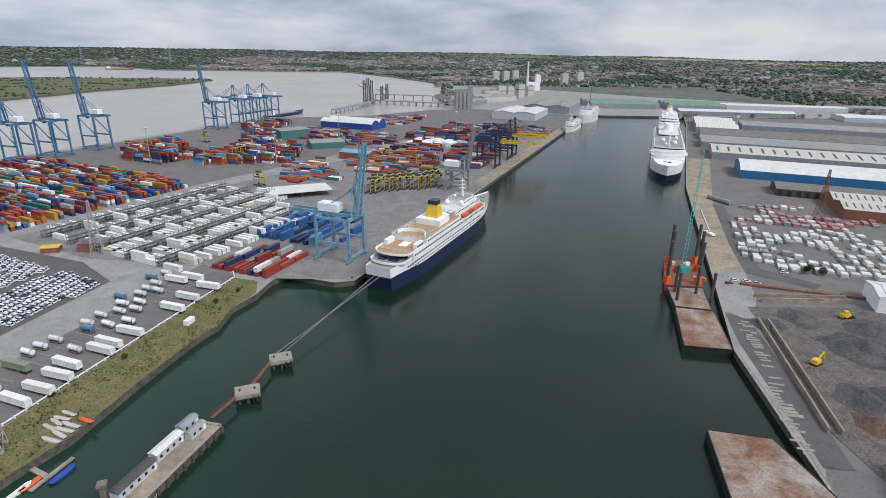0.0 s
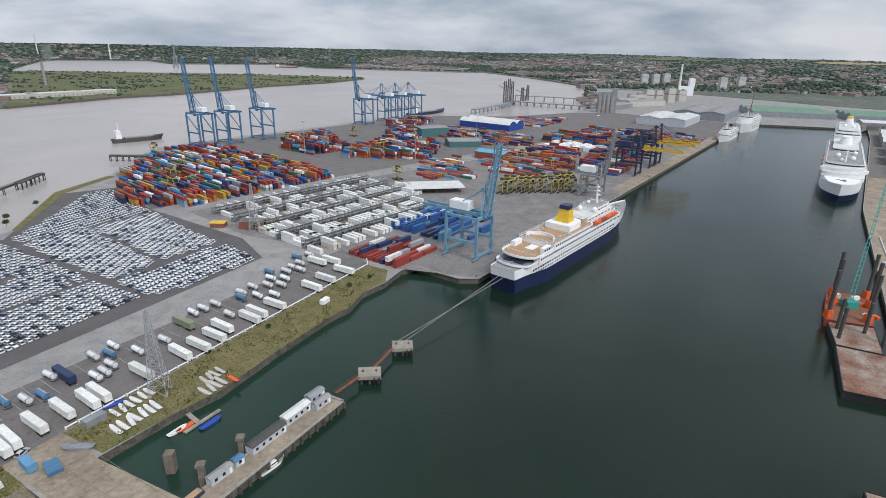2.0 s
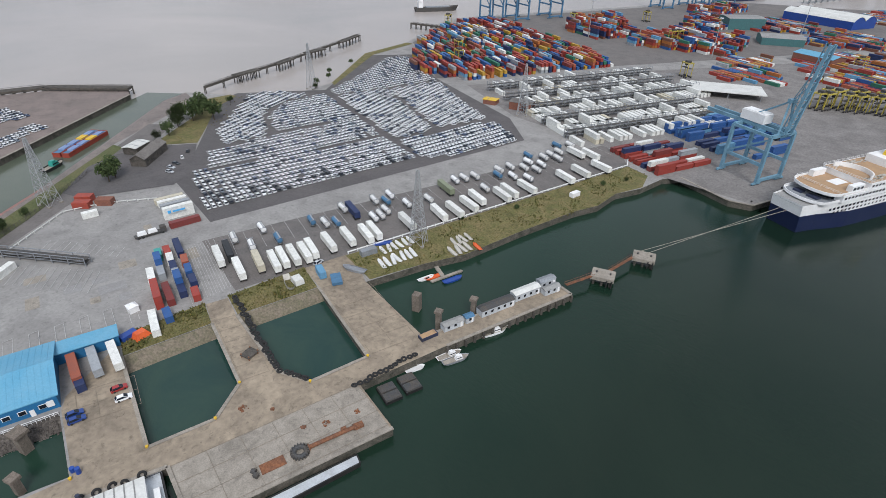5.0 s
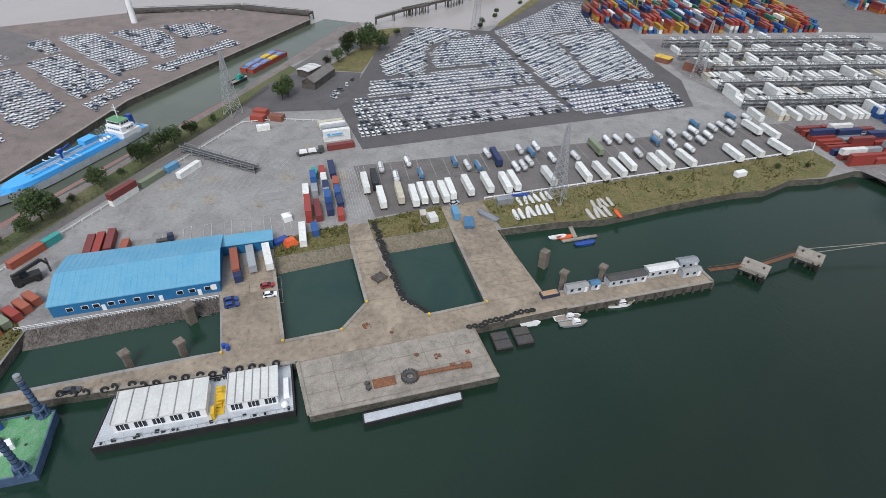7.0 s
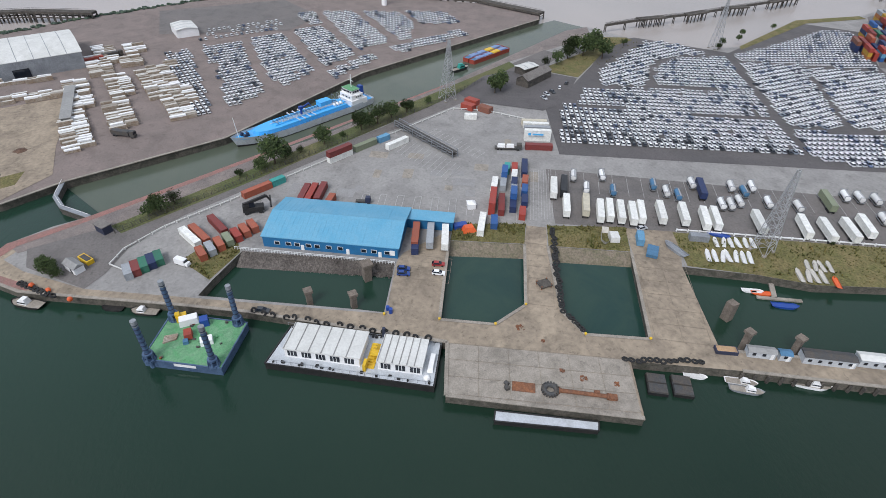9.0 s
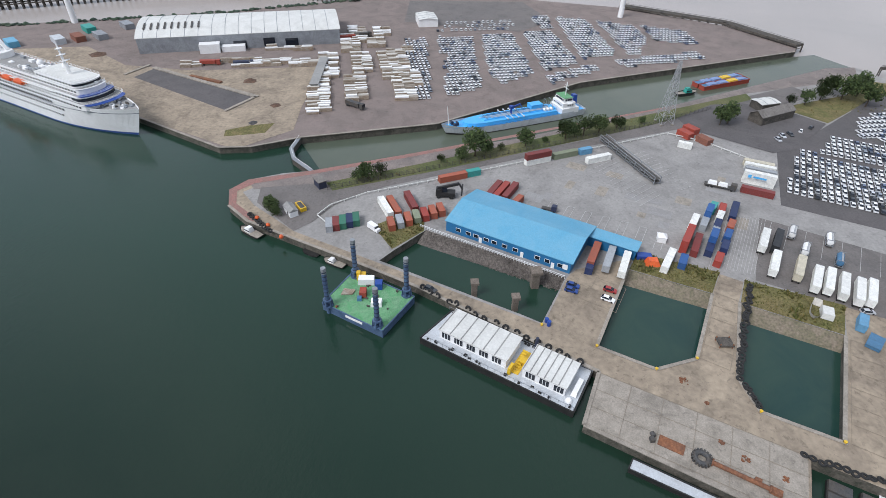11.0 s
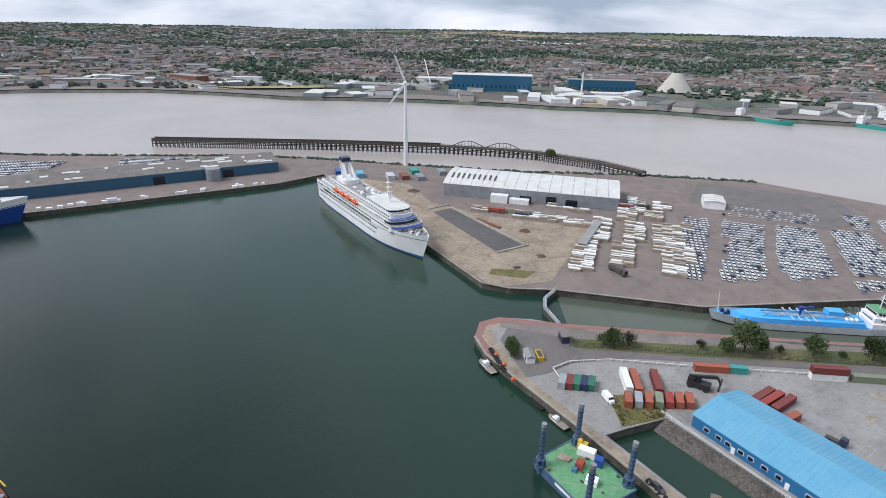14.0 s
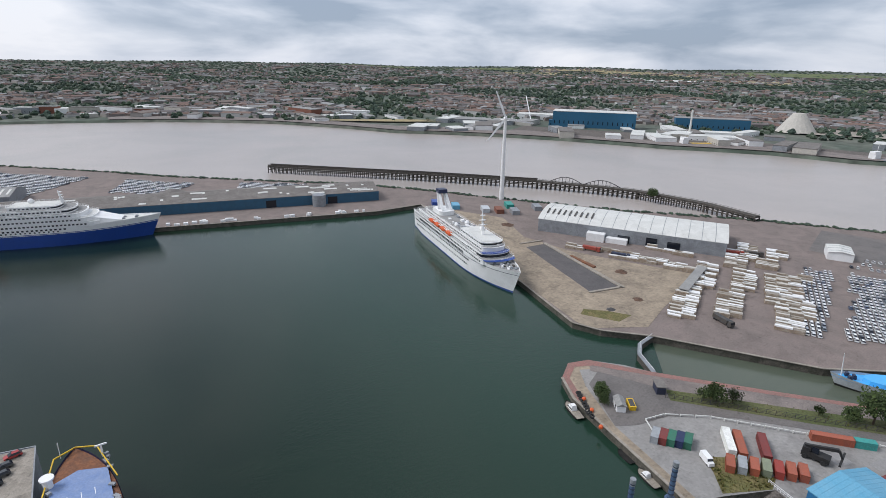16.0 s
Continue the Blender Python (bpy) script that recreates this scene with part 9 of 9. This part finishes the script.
solo("tank_wagon", Build().rod((236, 430, 2), (228, 452, 2), 1.8, 14), "grey_steel", "long grey cylindrical tank by the shed", "tank")
for x, y, c in ((150, 300, "green"), (157, 308, "green"), (160, 282, "white"), (156, 276, "white"), (170, 296, "dark_red")):
    container(x, y, DK + 20, 6.06, c, group="site containers on the east quay")
for x, y, a, c in ((160, 272, 10, "white"), (166, 271, -10, "white"), (170, 268, -20, "silver"), (194, 284, -20, "white"), (155, 268, 10, "red")):
    car(x, y, a, c, "parked %s van or car on the east quay" % c, "parked cars")
t = thing("truck", (300, 330, 0), NX, "white lorry with dark red trailer", "truck")
part("cab", Build().box(9, 0, 0.6, 2.4, 2.4, 2.8), "white_paint", t)
part("trailer_bed", Build().box(0, 0, 1.0, 13, 2.4, 2.0), "box_dark_red", t)
for x in (-4, -3, 5, 9):
    for s in (-1, 1):
        part("wheel", Build().rod((x, s - 0.15, 0.5), (x, s + 0.15, 0.5), 0.5, 10), "tyre", t)

# ---- south side: timber stacks ----
logs = []
for c in ("white_roof", "coping", "pale_wall", "white_paint"):
    b = Build()
    b.tower([(0, 5.8, 1.7), (0.1, 5.8, 1.7), (0.1, 6.0, 2.0), (0.8, 6.0, 2.0), (0.8, 5.7, 1.7), (0.95, 5.7, 1.7), (0.95, 6.0, 2.0), (1.65, 6.0, 2.0), (1.65, 5.7, 1.7), (1.8, 5.7, 1.7), (1.8, 5.9, 1.95), (2.5, 5.9, 1.9)])
    me = b.mesh("timber_bundle"); me.materials.append(M[c]); me.materials.append(M["timber_side"]); logs.append(me)
    for f in me.polygons:
        f.material_index = 0 if f.normal.z > 0.5 and f.center.z > 2.2 or c == "white_paint" and f.center.z > 1.7 else 1
rng = random.Random(55)
n_logs = 0
for ring in ([(-278, -200), (-296, -154), (-304, -157), (-287, -206)], [(-229, -130), (-236, -122), (-317, -150), (-314, -160)], [(-251, -116), (-257, -108), (-327, -134), (-321, -144)], [(-286, -112), (-293, -99), (-342, -112), (-332, -127)],
             [(-322, -149), (-329, -139), (-374, -156), (-370, -168)], [(-336, -136), (-342, -127), (-381, -142), (-375, -151)], [(-260, -93), (-264, -82), (-306, -93), (-296, -105)], [(-269, -228), (-281, -204), (-286, -207), (-273, -231)], [(-312, -196), (-320, -171), (-324, -173), (-316, -198)]):
    cx, cy = sum(p[0] for p in ring) / 4, sum(p[1] for p in ring) / 4
    d = Vector((math.cos(radians(P1)), math.sin(radians(P1)), 0)); n_ = Vector((-d.y, d.x, 0))
    for i in range(-32, 33):
        for j in range(-6, 7):
            p = Vector((cx, cy, 0)) + d * (2.7 * i) + n_ * (5.6 * j)
            if inside(p.x, p.y, ring) and rng.random() < 0.92 and n_logs < 300:
                ob = new("timber_bundle", rng.choice(logs))
                ob.matrix_world = pose(p.x, p.y, 0.02, 0, 0, P1 + 90 + rng.uniform(-4, 4)) @ Matrix.Diagonal((rng.uniform(0.9, 1.3), rng.uniform(0.7, 1.1), rng.uniform(0.6, 1.25), 1))
                tagged(ob, "white-wrapped stack of sawn timber on the quay", "timber", "timber stacks")
                n_logs += 1
solo("long_rack", Build().box(-281.5, -146.5, 3.4, 44, 5, 0.25, heading((-261, -140), (-302, -153))).box(-281.5, -146.5, 0, 43, 4, 3.4, heading((-261, -140), (-302, -153))), "grey_roof", "long low flat-roofed timber rack", "rack")
for at, turn, c, lab in (((-278, -215), 110, "red_steel", "red tipper lorry by the cargo shed"), ((-283, -196), 115, "dark_blue_steel", "dark lorry by the cargo shed"), ((-358, -150), 125, "dark_steel", "dark tanker lorry behind the shed"), ((-349, -158), 125, "red_steel", "red lorry behind the shed"), ((-246, -110), 70, "dark_steel", "small dark truck near the lock")):
    t = thing("lorry", (*at, 0), turn, lab, "truck", "lorries on the south side")
    part("body", Build().box(-1.5, 0, 1.0, 9, 2.5, 2.0), c, t)
    part("cab", Build().box(4.5, 0, 0.6, 2.2, 2.4, 2.6, 0, 0.92), c, t)
    part("windscreen", Build().box(5.6, 0, 1.9, 0.2, 2.0, 0.9), "window", t)
    for x in (-5, -3.8, 4.2):
        for s in (-1, 1):
            part("wheel", Build().rod((x, s - 0.15, 0.5), (x, s + 0.15, 0.5), 0.5, 10), "tyre", t)
shed("site_office", (-398, -108), P1, 18, 14, 5, 6, "white site office by the car storage", "white_paint", "white_roof")
for x, y, c in ((-292, -322, "brick"), (-300, -312, "grey_steel"), (-270, -352, "blue_roof"), (-284, -330, "pale_grey"), (-310, -330, "green_steel"), (-325, -312, "grey_steel"), (-340, -300, "brick"), (-262, -370, "royal_blue")):
    solo("dockside_cabin", Build().box(x, y, 0, 12, 6, 3.5, 60), c, "low dockside cabin near the turbine", "hut", "dockside cabins")
for k in range(26):
    rng = random.Random(700 + k)
    x = -60 - rng.uniform(0, 160)
    y = -424 - (x + 46) * 0.29 + 6 - rng.uniform(8, 12)
    solo("wrapped_pallet", Build().box(x, y, 0.03, rng.uniform(2, 4), rng.uniform(2, 3), rng.uniform(1, 2.2), -16, 0.95), "white_paint", "white wrapped pallet on the south quay", "pallet", "wrapped pallets")
# ---- river craft ----
for at, turn, L, B, hullm, topm, lab in (((-905, -262), 75, 90, 14, "green_steel", "white_paint", "green coaster at the far wharf"), ((-955, -120), 75, 80, 13, "green_steel", "white_paint", "green coaster at the far wharf"), ((-800, -478), 148, 90, 14, "red_steel", "yellow", "red dredger at the far wharf"), ((-560, 560), 60, 60, 10, "dark_steel", "white_paint", "dark river barge under way"), ((-1700, 2900), 10, 130, 18, "red_steel", "white_paint", "red ship at a distant berth"), ((-310, 985), 68, 110, 16, "navy", "white_paint", "container feeder at the river quay")):
    t = thing("coaster", (*at, RIVER), turn, lab, "ship", "river ships")
    part("hull", hull_band(Build(), L, B, -2, 5, -2, 5, 2, 5), hullm, t)
    part("deck", hull_band(Build(), L, B * 0.98, 4, 4.1, -2, 5, 2, 5, cap=True), "dark_steel" if hullm != "red_steel" else "rust", t)
    part("wheelhouse", Build().box(L * 0.1, 0, 4, L * 0.1, B * 0.8, 8).box(L * 0.1, 0, 12, L * 0.08, B * 0.9, 3), topm if topm != "yellow" else "white_paint", t)
    part("hatch", Build().box(L * 0.5, 0, 4, L * 0.55, B * 0.7, 2), topm if topm == "yellow" else "grey_steel", t)
    part("mast", Build().rod((L * 0.12, 0, 14), (L * 0.12, 0, 24), 0.3, 6), "white_paint", t)

# ---- trees ----
def tree_meshes(seed, h, r):
    rng = random.Random(seed)
    wood = Build()
    wood.rod((0, 0, 0), (0.1 * h * rng.uniform(-0.4, 0.4), 0, h * 0.55), h * 0.035, 7, h * 0.018)
    tips = []
    for k in range(9):
        a = 2.4 * k
        z0 = h * rng.uniform(0.22, 0.5)
        tip = Vector((r * 0.62 * math.cos(a) * rng.uniform(0.5, 1.1), r * 0.62 * math.sin(a) * rng.uniform(0.5, 1.1), h * rng.uniform(0.48, 0.86)))
        wood.rod((0, 0, z0), tip, h * 0.014, 5, h * 0.005)
        tips.append(tip)
    tips += [Vector((rng.uniform(-0.5, 0.5) * r, rng.uniform(-0.5, 0.5) * r, h * rng.uniform(0.35, 0.95))) for _ in range(9)]
    leaf = Build()
    for tip in tips:
        cr = r * rng.uniform(0.28, 0.48)
        for k in range(70):
            d = Vector((rng.gauss(0, 1), rng.gauss(0, 1), rng.gauss(0, 0.8))).normalized() * cr * rng.uniform(0.55, 1.0)
            c = tip + d
            c.z = max(c.z, h * 0.12)
            u = Vector((rng.gauss(0, 1), rng.gauss(0, 1), rng.gauss(0, 1))).normalized()
            w = u.orthogonal().normalized()
            s = h * rng.uniform(0.025, 0.05)
            leaf.v += [tuple(c + u * s), tuple(c + w * s), tuple(c - u * s), tuple(c - w * s)]
            n = len(leaf.v)
            leaf.f.append((n - 4, n - 3, n - 2, n - 1))
    a, c = wood.mesh("trunk"), leaf.mesh("crown")
    a.materials.append(M["bark"]); c.materials.append(M["leaf"])
    return a, c


KINDS = [tree_meshes(k, 8.0, 4.6) for k in range(4)]
def tree(x, y, s, k=0, z=0.0, label="broad green tree with uneven crown", name="tree"):
    t = thing(name, (x, y, z), 77.0 * k + x, label, "tree", "trees by the lock" if name == "tree" else "bushes")
    for me, nm in zip(KINDS[k % 4], ("trunk", "crown")):
        ob = new(nm, me); ob.parent = t; ob.scale = (s, s, s)
    return t


for k, (x, y, s) in enumerate(((-213, -40, 1.5), (-229, -20, 1.05), (-242, -3, 1.2), (-248, 5, 1.2), (-254, 12, 1.0), (-337, 140, 1.7), (-345, 150, 1.6), (-330, 150, 1.5), (-340, 132, 1.3), (-350, 138, 1.2), (-284, 74, 1.3), (-281, 70, 1.1), (-440, -280, 1.2), (-332, 128, 1.2), (-262, 22, 0.6), (-322, 118, 1.0))):
    tree(x, y, s, k)
for k, (x, y, s) in enumerate(((-181, -78, 0.95), (-185, -74, 0.85), (-178, -81, 0.7), (-217, -36, 0.8), (-208, -45, 0.8), (-246, 1, 0.9), (-260, 20, 0.9), (-148, -103, 0.7), (-151, -106, 0.6), (-146, -100, 0.5), (-203, -53, 0.5), (-222, -30, 0.45), (-236, -12, 0.4), (-270, 32, 0.5), (-133, 160, 0.25), (-122, 185, 0.3), (-106, 235, 0.35), (-100, 248, 0.3), (206, 284, 0.6), (210, 287, 0.55), (214, 282, 0.6), (-320, 110, 0.8), (-355, 175, 0.6), (-372, 272, 0.5), (-385, 305, 0.5), (-352, 245, 0.6), (-342, 236, 0.6), (-360, 262, 0.5))):
    tree(x, y, s, k + 1, -0.6 * s, "low dense green bush on rough ground", "bush")
# weeds along the edges of the grass and inlets
rng = random.Random(2)
b = Build()
def tuft(x, y, s, z=0.03):
    for k in range(5):
        a = rng.uniform(0, 6.28)
        dx_, dy_ = math.cos(a) * s * 0.5, math.sin(a) * s * 0.5
        b.v += [(x - dy_ * 0.5, y + dx_ * 0.5, z), (x + dy_ * 0.5, y - dx_ * 0.5, z), (x + dx_, y + dy_, z + s * rng.uniform(0.5, 1.0))]
        n = len(b.v)
        b.f.append((n - 3, n - 2, n - 1))


for ring, cnt in (([(-147, 107), (-108, 266), (-95, 262), (-97, 214), (-109, 169), (-128, 103)], 5200), ([(-161, 29), (-158, 55), (-146.2, 51.5), (-151.2, 26)], 1100), ([(-156, 62.5), (-152, 91), (-137.8, 87), (-144.2, 59.6)], 1300),
                  ([(-173, -93), (-279, 31), (-266, 32), (-168, -88)], 1500), ([(-300, 100), (-375, 160), (-345, 225), (-318, 142)], 900), ([(-150, -64), (-139, -53), (-152.5, -45.5), (-158, -47), (-158, -58)], 600)):
    xs, ys = [p[0] for p in ring], [p[1] for p in ring]
    for _ in range(cnt):
        x, y = rng.uniform(min(xs), max(xs)), rng.uniform(min(ys), max(ys))
        if inside(x, y, ring):
            tuft(x, y, rng.uniform(0.3, 0.9) * (1.3 if noise.noise(Vector((x / 9, y / 9, 1))) > 0.1 else 0.7))
M["weed"] = material("weed", (0.10, 0.105, 0.03), 1.0, 0, (0.19, 0.15, 0.06), 0.15, 1.5, 0.2, 0, ((1, 1, 1), (0.75, 0.8, 0.7), (1.2, 1.1, 0.9), (0.6, 0.75, 0.5)))
tagged(part("rough_grass", b, "weed"), "tufts of dry rough grass and weeds", "grass", "", "stuff")
b = Build()
for _ in range(2600):
    t0, t1 = rng.random(), rng.random()
    p = Vector((-152.5, -44, 0)).lerp(Vector((-141.2, 5, 0)), t0) + Vector((4.8 * t1, -1.2 * t1, -3.4 * t1))
    s = rng.uniform(0.15, 0.5)
    b.box(p.x, p.y, p.z, s, s * rng.uniform(0.6, 1), s * 0.6, rng.uniform(0, 90), 0.6)
tagged(part("loose_rubble", b, "rubble"), "loose grey-brown stones on the slope", "stones", "", "stuff")
# shallow banks where the grass meets the inlets
for k, (ring, z) in enumerate((([(-151.3, 25.3), (-146.3, 51.7), (-141, 50.2), (-145.5, 24)], -3.4), ([(-144.3, 59), (-137.8, 87.4), (-132.2, 86), (-138.5, 57.7)], -3.4), ([(-141.2, 6.2), (-153.2, -45.3), (-147.6, -47), (-136.6, 5.1)], -3.4))):
    b = Build().add([(ring[0][0], ring[0][1], 0.06), (ring[1][0], ring[1][1], 0.06), (ring[2][0], ring[2][1], z), (ring[3][0], ring[3][1], z)], [(0, 1, 2, 3)])
    tagged(part("bank_%d" % (k + 1), b, "rubble" if k == 2 else "mud"), "sloping muddy stone bank", "ground", "", "structure")

# ---- towns, woods and fields across the water ----
rng = random.Random(1234)
HOUSE = [(0.24, 0.22, 0.21), (0.21, 0.17, 0.155), (0.33, 0.31, 0.29), (0.26, 0.19, 0.165), (0.38, 0.37, 0.35), (0.23, 0.18, 0.16), (0.48, 0.48, 0.47), (0.28, 0.235, 0.21), (0.56, 0.56, 0.54), (0.22, 0.20, 0.19)]
ROOFS = [(0.19, 0.125, 0.105), (0.14, 0.13, 0.13), (0.20, 0.135, 0.11), (0.16, 0.15, 0.15), (0.21, 0.17, 0.15), (0.28, 0.28, 0.28), (0.15, 0.13, 0.125)]
M["house_walls"] = material("house_walls", (1, 1, 1), 0.9, 0, (0.9, 0.9, 0.9), 0.05, 1, 0.05, 0, HOUSE)
M["house_roofs"] = material("house_roofs", (1, 1, 1), 0.9, 0, (0.85, 0.85, 0.85), 0.05, 1, 0.05, 0, ROOFS)
walls, roofs, big = Build(), Build(), Build()
def house(x, y, z, turn, L, W, e, r):
    walls.box(x, y, z - 2, L, W, e + 2, turn)
    c, s = math.cos(radians(turn)), math.sin(radians(turn))
    f = lambda u, v, h: (x + u * c - v * s, y + u * s + v * c, z + h)
    a, d = L / 2 + 0.3, W / 2 + 0.4
    k = len(roofs.v)
    roofs.v += [f(-a, -d, e), f(a, -d, e), f(a, 0, e + r), f(-a, 0, e + r), f(-a, d, e), f(a, d, e)]
    roofs.f += [(k, k + 1, k + 2, k + 3), (k + 3, k + 2, k + 5, k + 4), (k, k + 3, k + 4), (k + 1, k + 5, k + 2)]


def polar(theta, r):
    return -r * math.sin(radians(theta)), r * math.cos(radians(theta))


n_house = 0
for _ in range(30000):
    theta = rng.uniform(-45, 195)
    if 24 < theta < 50 and rng.random() < 0.85:
        continue
    r0 = max(shore(theta), 1150) + 70
    if -45 < theta < 0:
        r0 = 1230 + theta * 3
    r = r0 + (max(4300, r0 + 420) - r0) * rng.random() ** 1.25
    x, y = polar(theta, r)
    if inside(x, y, EAST) and y < 1150 or inside(x, y, PENINSULA):
        continue
    dens = noise.noise(Vector((x / 420, y / 420, 7.1)))
    if dens < (0.0 if 50 < theta < 100 else -0.10):
        continue
    grain = 35 * round(noise.noise(Vector((x / 300, y / 300, 3))) * 6)
    row = rng.random()
    L = rng.choice((9, 12, 18, 30)) if row < 0.92 else rng.uniform(30, 70)
    house(x, y, height(x, y), grain + rng.choice((0, 90)), L, rng.uniform(7, 9) if row < 0.92 else rng.uniform(15, 30), rng.uniform(4.5, 6) if row < 0.92 else rng.uniform(6, 9), rng.uniform(2, 3.5))
    n_house += 1
tagged(part("town_houses", walls, "house_walls"), "many small brick and rendered houses", "houses", "", "stuff")
tagged(part("town_roofs", roofs, "house_roofs"), "brown and grey pitched roofs of the town", "roofs", "", "stuff")
wood = Build()
def clump(x, y, z, r, h):
    k = len(wood.v)
    a0 = rng.uniform(0, 6)
    for j, (rr, zz) in enumerate(((0.75, 0.1), (1.0, 0.45), (0.62, 0.8))):
        for i in range(6):
            a = a0 + j * 0.5 + i * math.pi / 3
            q = r * rr * rng.uniform(0.7, 1.2)
            wood.v.append((x + q * math.cos(a), y + q * math.sin(a), z + h * zz * rng.uniform(0.85, 1.15)))
    wood.v.append((x + rng.uniform(-0.3, 0.3) * r, y + rng.uniform(-0.3, 0.3) * r, z + h))
    for j in range(2):
        for i in range(6):
            p = k + j * 6
            wood.f += [(p + i, p + (i + 1) % 6, p + 6 + (i + 1) % 6), (p + i, p + 6 + (i + 1) % 6, p + 6 + i)]
    wood.f += [(k + 12 + i, k + 12 + (i + 1) % 6, k + 18) for i in range(6)]


for _ in range(52000):
    theta = rng.uniform(-45, 195)
    r0 = max(shore(theta), 1100) + 25
    if -45 < theta < 0:
        r0 = 1200 + theta * 3
    r = r0 + (4850 - r0) * rng.random() ** 0.9
    x, y = polar(theta, r)
    if inside(x, y, EAST) and y < 1120 or inside(x, y, PENINSULA):
        continue
    dens = 0.25 - noise.noise(Vector((x / 420, y / 420, 7.1))) * 0.9 + 0.5 * noise.noise(Vector((x / 90, y / 90, 1.7))) - 0.25 * (r < 2600)
    if dens < (-0.12 if r < 3000 else -0.2):
        continue
    s = rng.uniform(4, 8) * (1 if r < 2500 else 1.5)
    clump(x, y, height(x, y) - 0.5, s, s * rng.uniform(1.1, 1.7) * (1 if r < 2600 else 0.55 if r < 3800 else 0.35))
for _ in range(4200):
    x, y = rng.uniform(-2200, -840), rng.uniform(850, 2150)
    if inside(x, y, POINT) and noise.noise(Vector((x / 160, y / 60, 5))) > 0.05:
        s = rng.uniform(2, 4.5)
        clump(x, y, 0.6, s, s * 1.1)
for _ in range(900):
    t0 = rng.random()
    pts = SOUTH[14:25]
    k = rng.randrange(len(pts) - 1)
    p = Vector((*pts[k], 0)).lerp(Vector((*pts[k + 1], 0)), t0)
    s = rng.uniform(0.8, 2.2)
    clump(p.x + rng.uniform(-1, 3), p.y + rng.uniform(0, 5), -0.3, s, s * 0.9)
# the greens are lifted towards blue-grey, with haze put into the base colour
M["woods"] = material("woods", (0.046, 0.070, 0.054), 1.0, 0, (0.066, 0.090, 0.068), 0.02, 0.4, 0.3, 0, ((1, 1, 1), (0.7, 0.8, 0.75), (1.35, 1.25, 1.1), (0.9, 1.0, 0.8)))
tagged(part("far_woods", wood, "woods"), "dark green hedges, woods and gardens", "trees", "", "stuff")
# pale fields on the hills
M["stubble"] = material("stubble", (0.33, 0.27, 0.15), 1.0, 0, (0.27, 0.23, 0.13), 0.01, 0.2, 0.1)
M["meadow"] = material("meadow", (0.13, 0.15, 0.06), 1.0, 0, (0.10, 0.13, 0.05), 0.01, 0.2, 0.1)
for k, (theta, r, w, d, m_) in enumerate(((136, 3700, 500, 300, "stubble"), (131, 4100, 500, 260, "stubble"), (124, 3900, 700, 350, "stubble"), (117, 3300, 500, 330, "stubble"), (112, 4200, 800, 350, "meadow"), (128, 3300, 350, 120, "white_roof"), (122, 3150, 420, 110, "white_roof"), (140, 4300, 500, 250, "meadow"), (-30, 4300, 600, 260, "stubble"), (-22, 4500, 500, 200, "stubble"), (150, 4400, 600, 220, "meadow"), (105, 3000, 350, 200, "meadow"), (116, 1500, 160, 90, "coping"), (106, 1250, 200, 110, "coping"), (150, 1120, 190, 40, "stubble"), (158, 1260, 160, 40, "coping"), (-8, 4400, 500, 200, "meadow"), (75, 3800, 500, 300, "meadow"))):
    cx, cy = polar(theta, r)
    b = Build()
    n = 8
    u = Vector((math.cos(radians(theta)), math.sin(radians(theta)), 0)); v_ = Vector((-u.y, u.x, 0))
    for i in range(n + 1):
        for j in range(n + 1):
            p = Vector((cx, cy, 0)) + u * (w * (i / n - 0.5) * (1 + 0.2 * math.sin(k + j))) + v_ * (d * (j / n - 0.5) * (1 + 0.2 * math.sin(2 * k + i)))
            b.v.append((p.x, p.y, height(p.x, p.y) + 3.0))
    for i in range(n):
        for j in range(n):
            b.f.append((i * (n + 1) + j, (i + 1) * (n + 1) + j, (i + 1) * (n + 1) + j + 1, i * (n + 1) + j + 1))
    tagged(part("field_%d" % (k + 1), b, m_), "pale open field on the far slope" if m_ != "white_roof" else "white glasshouses on the far slope", "field", "", "structure")
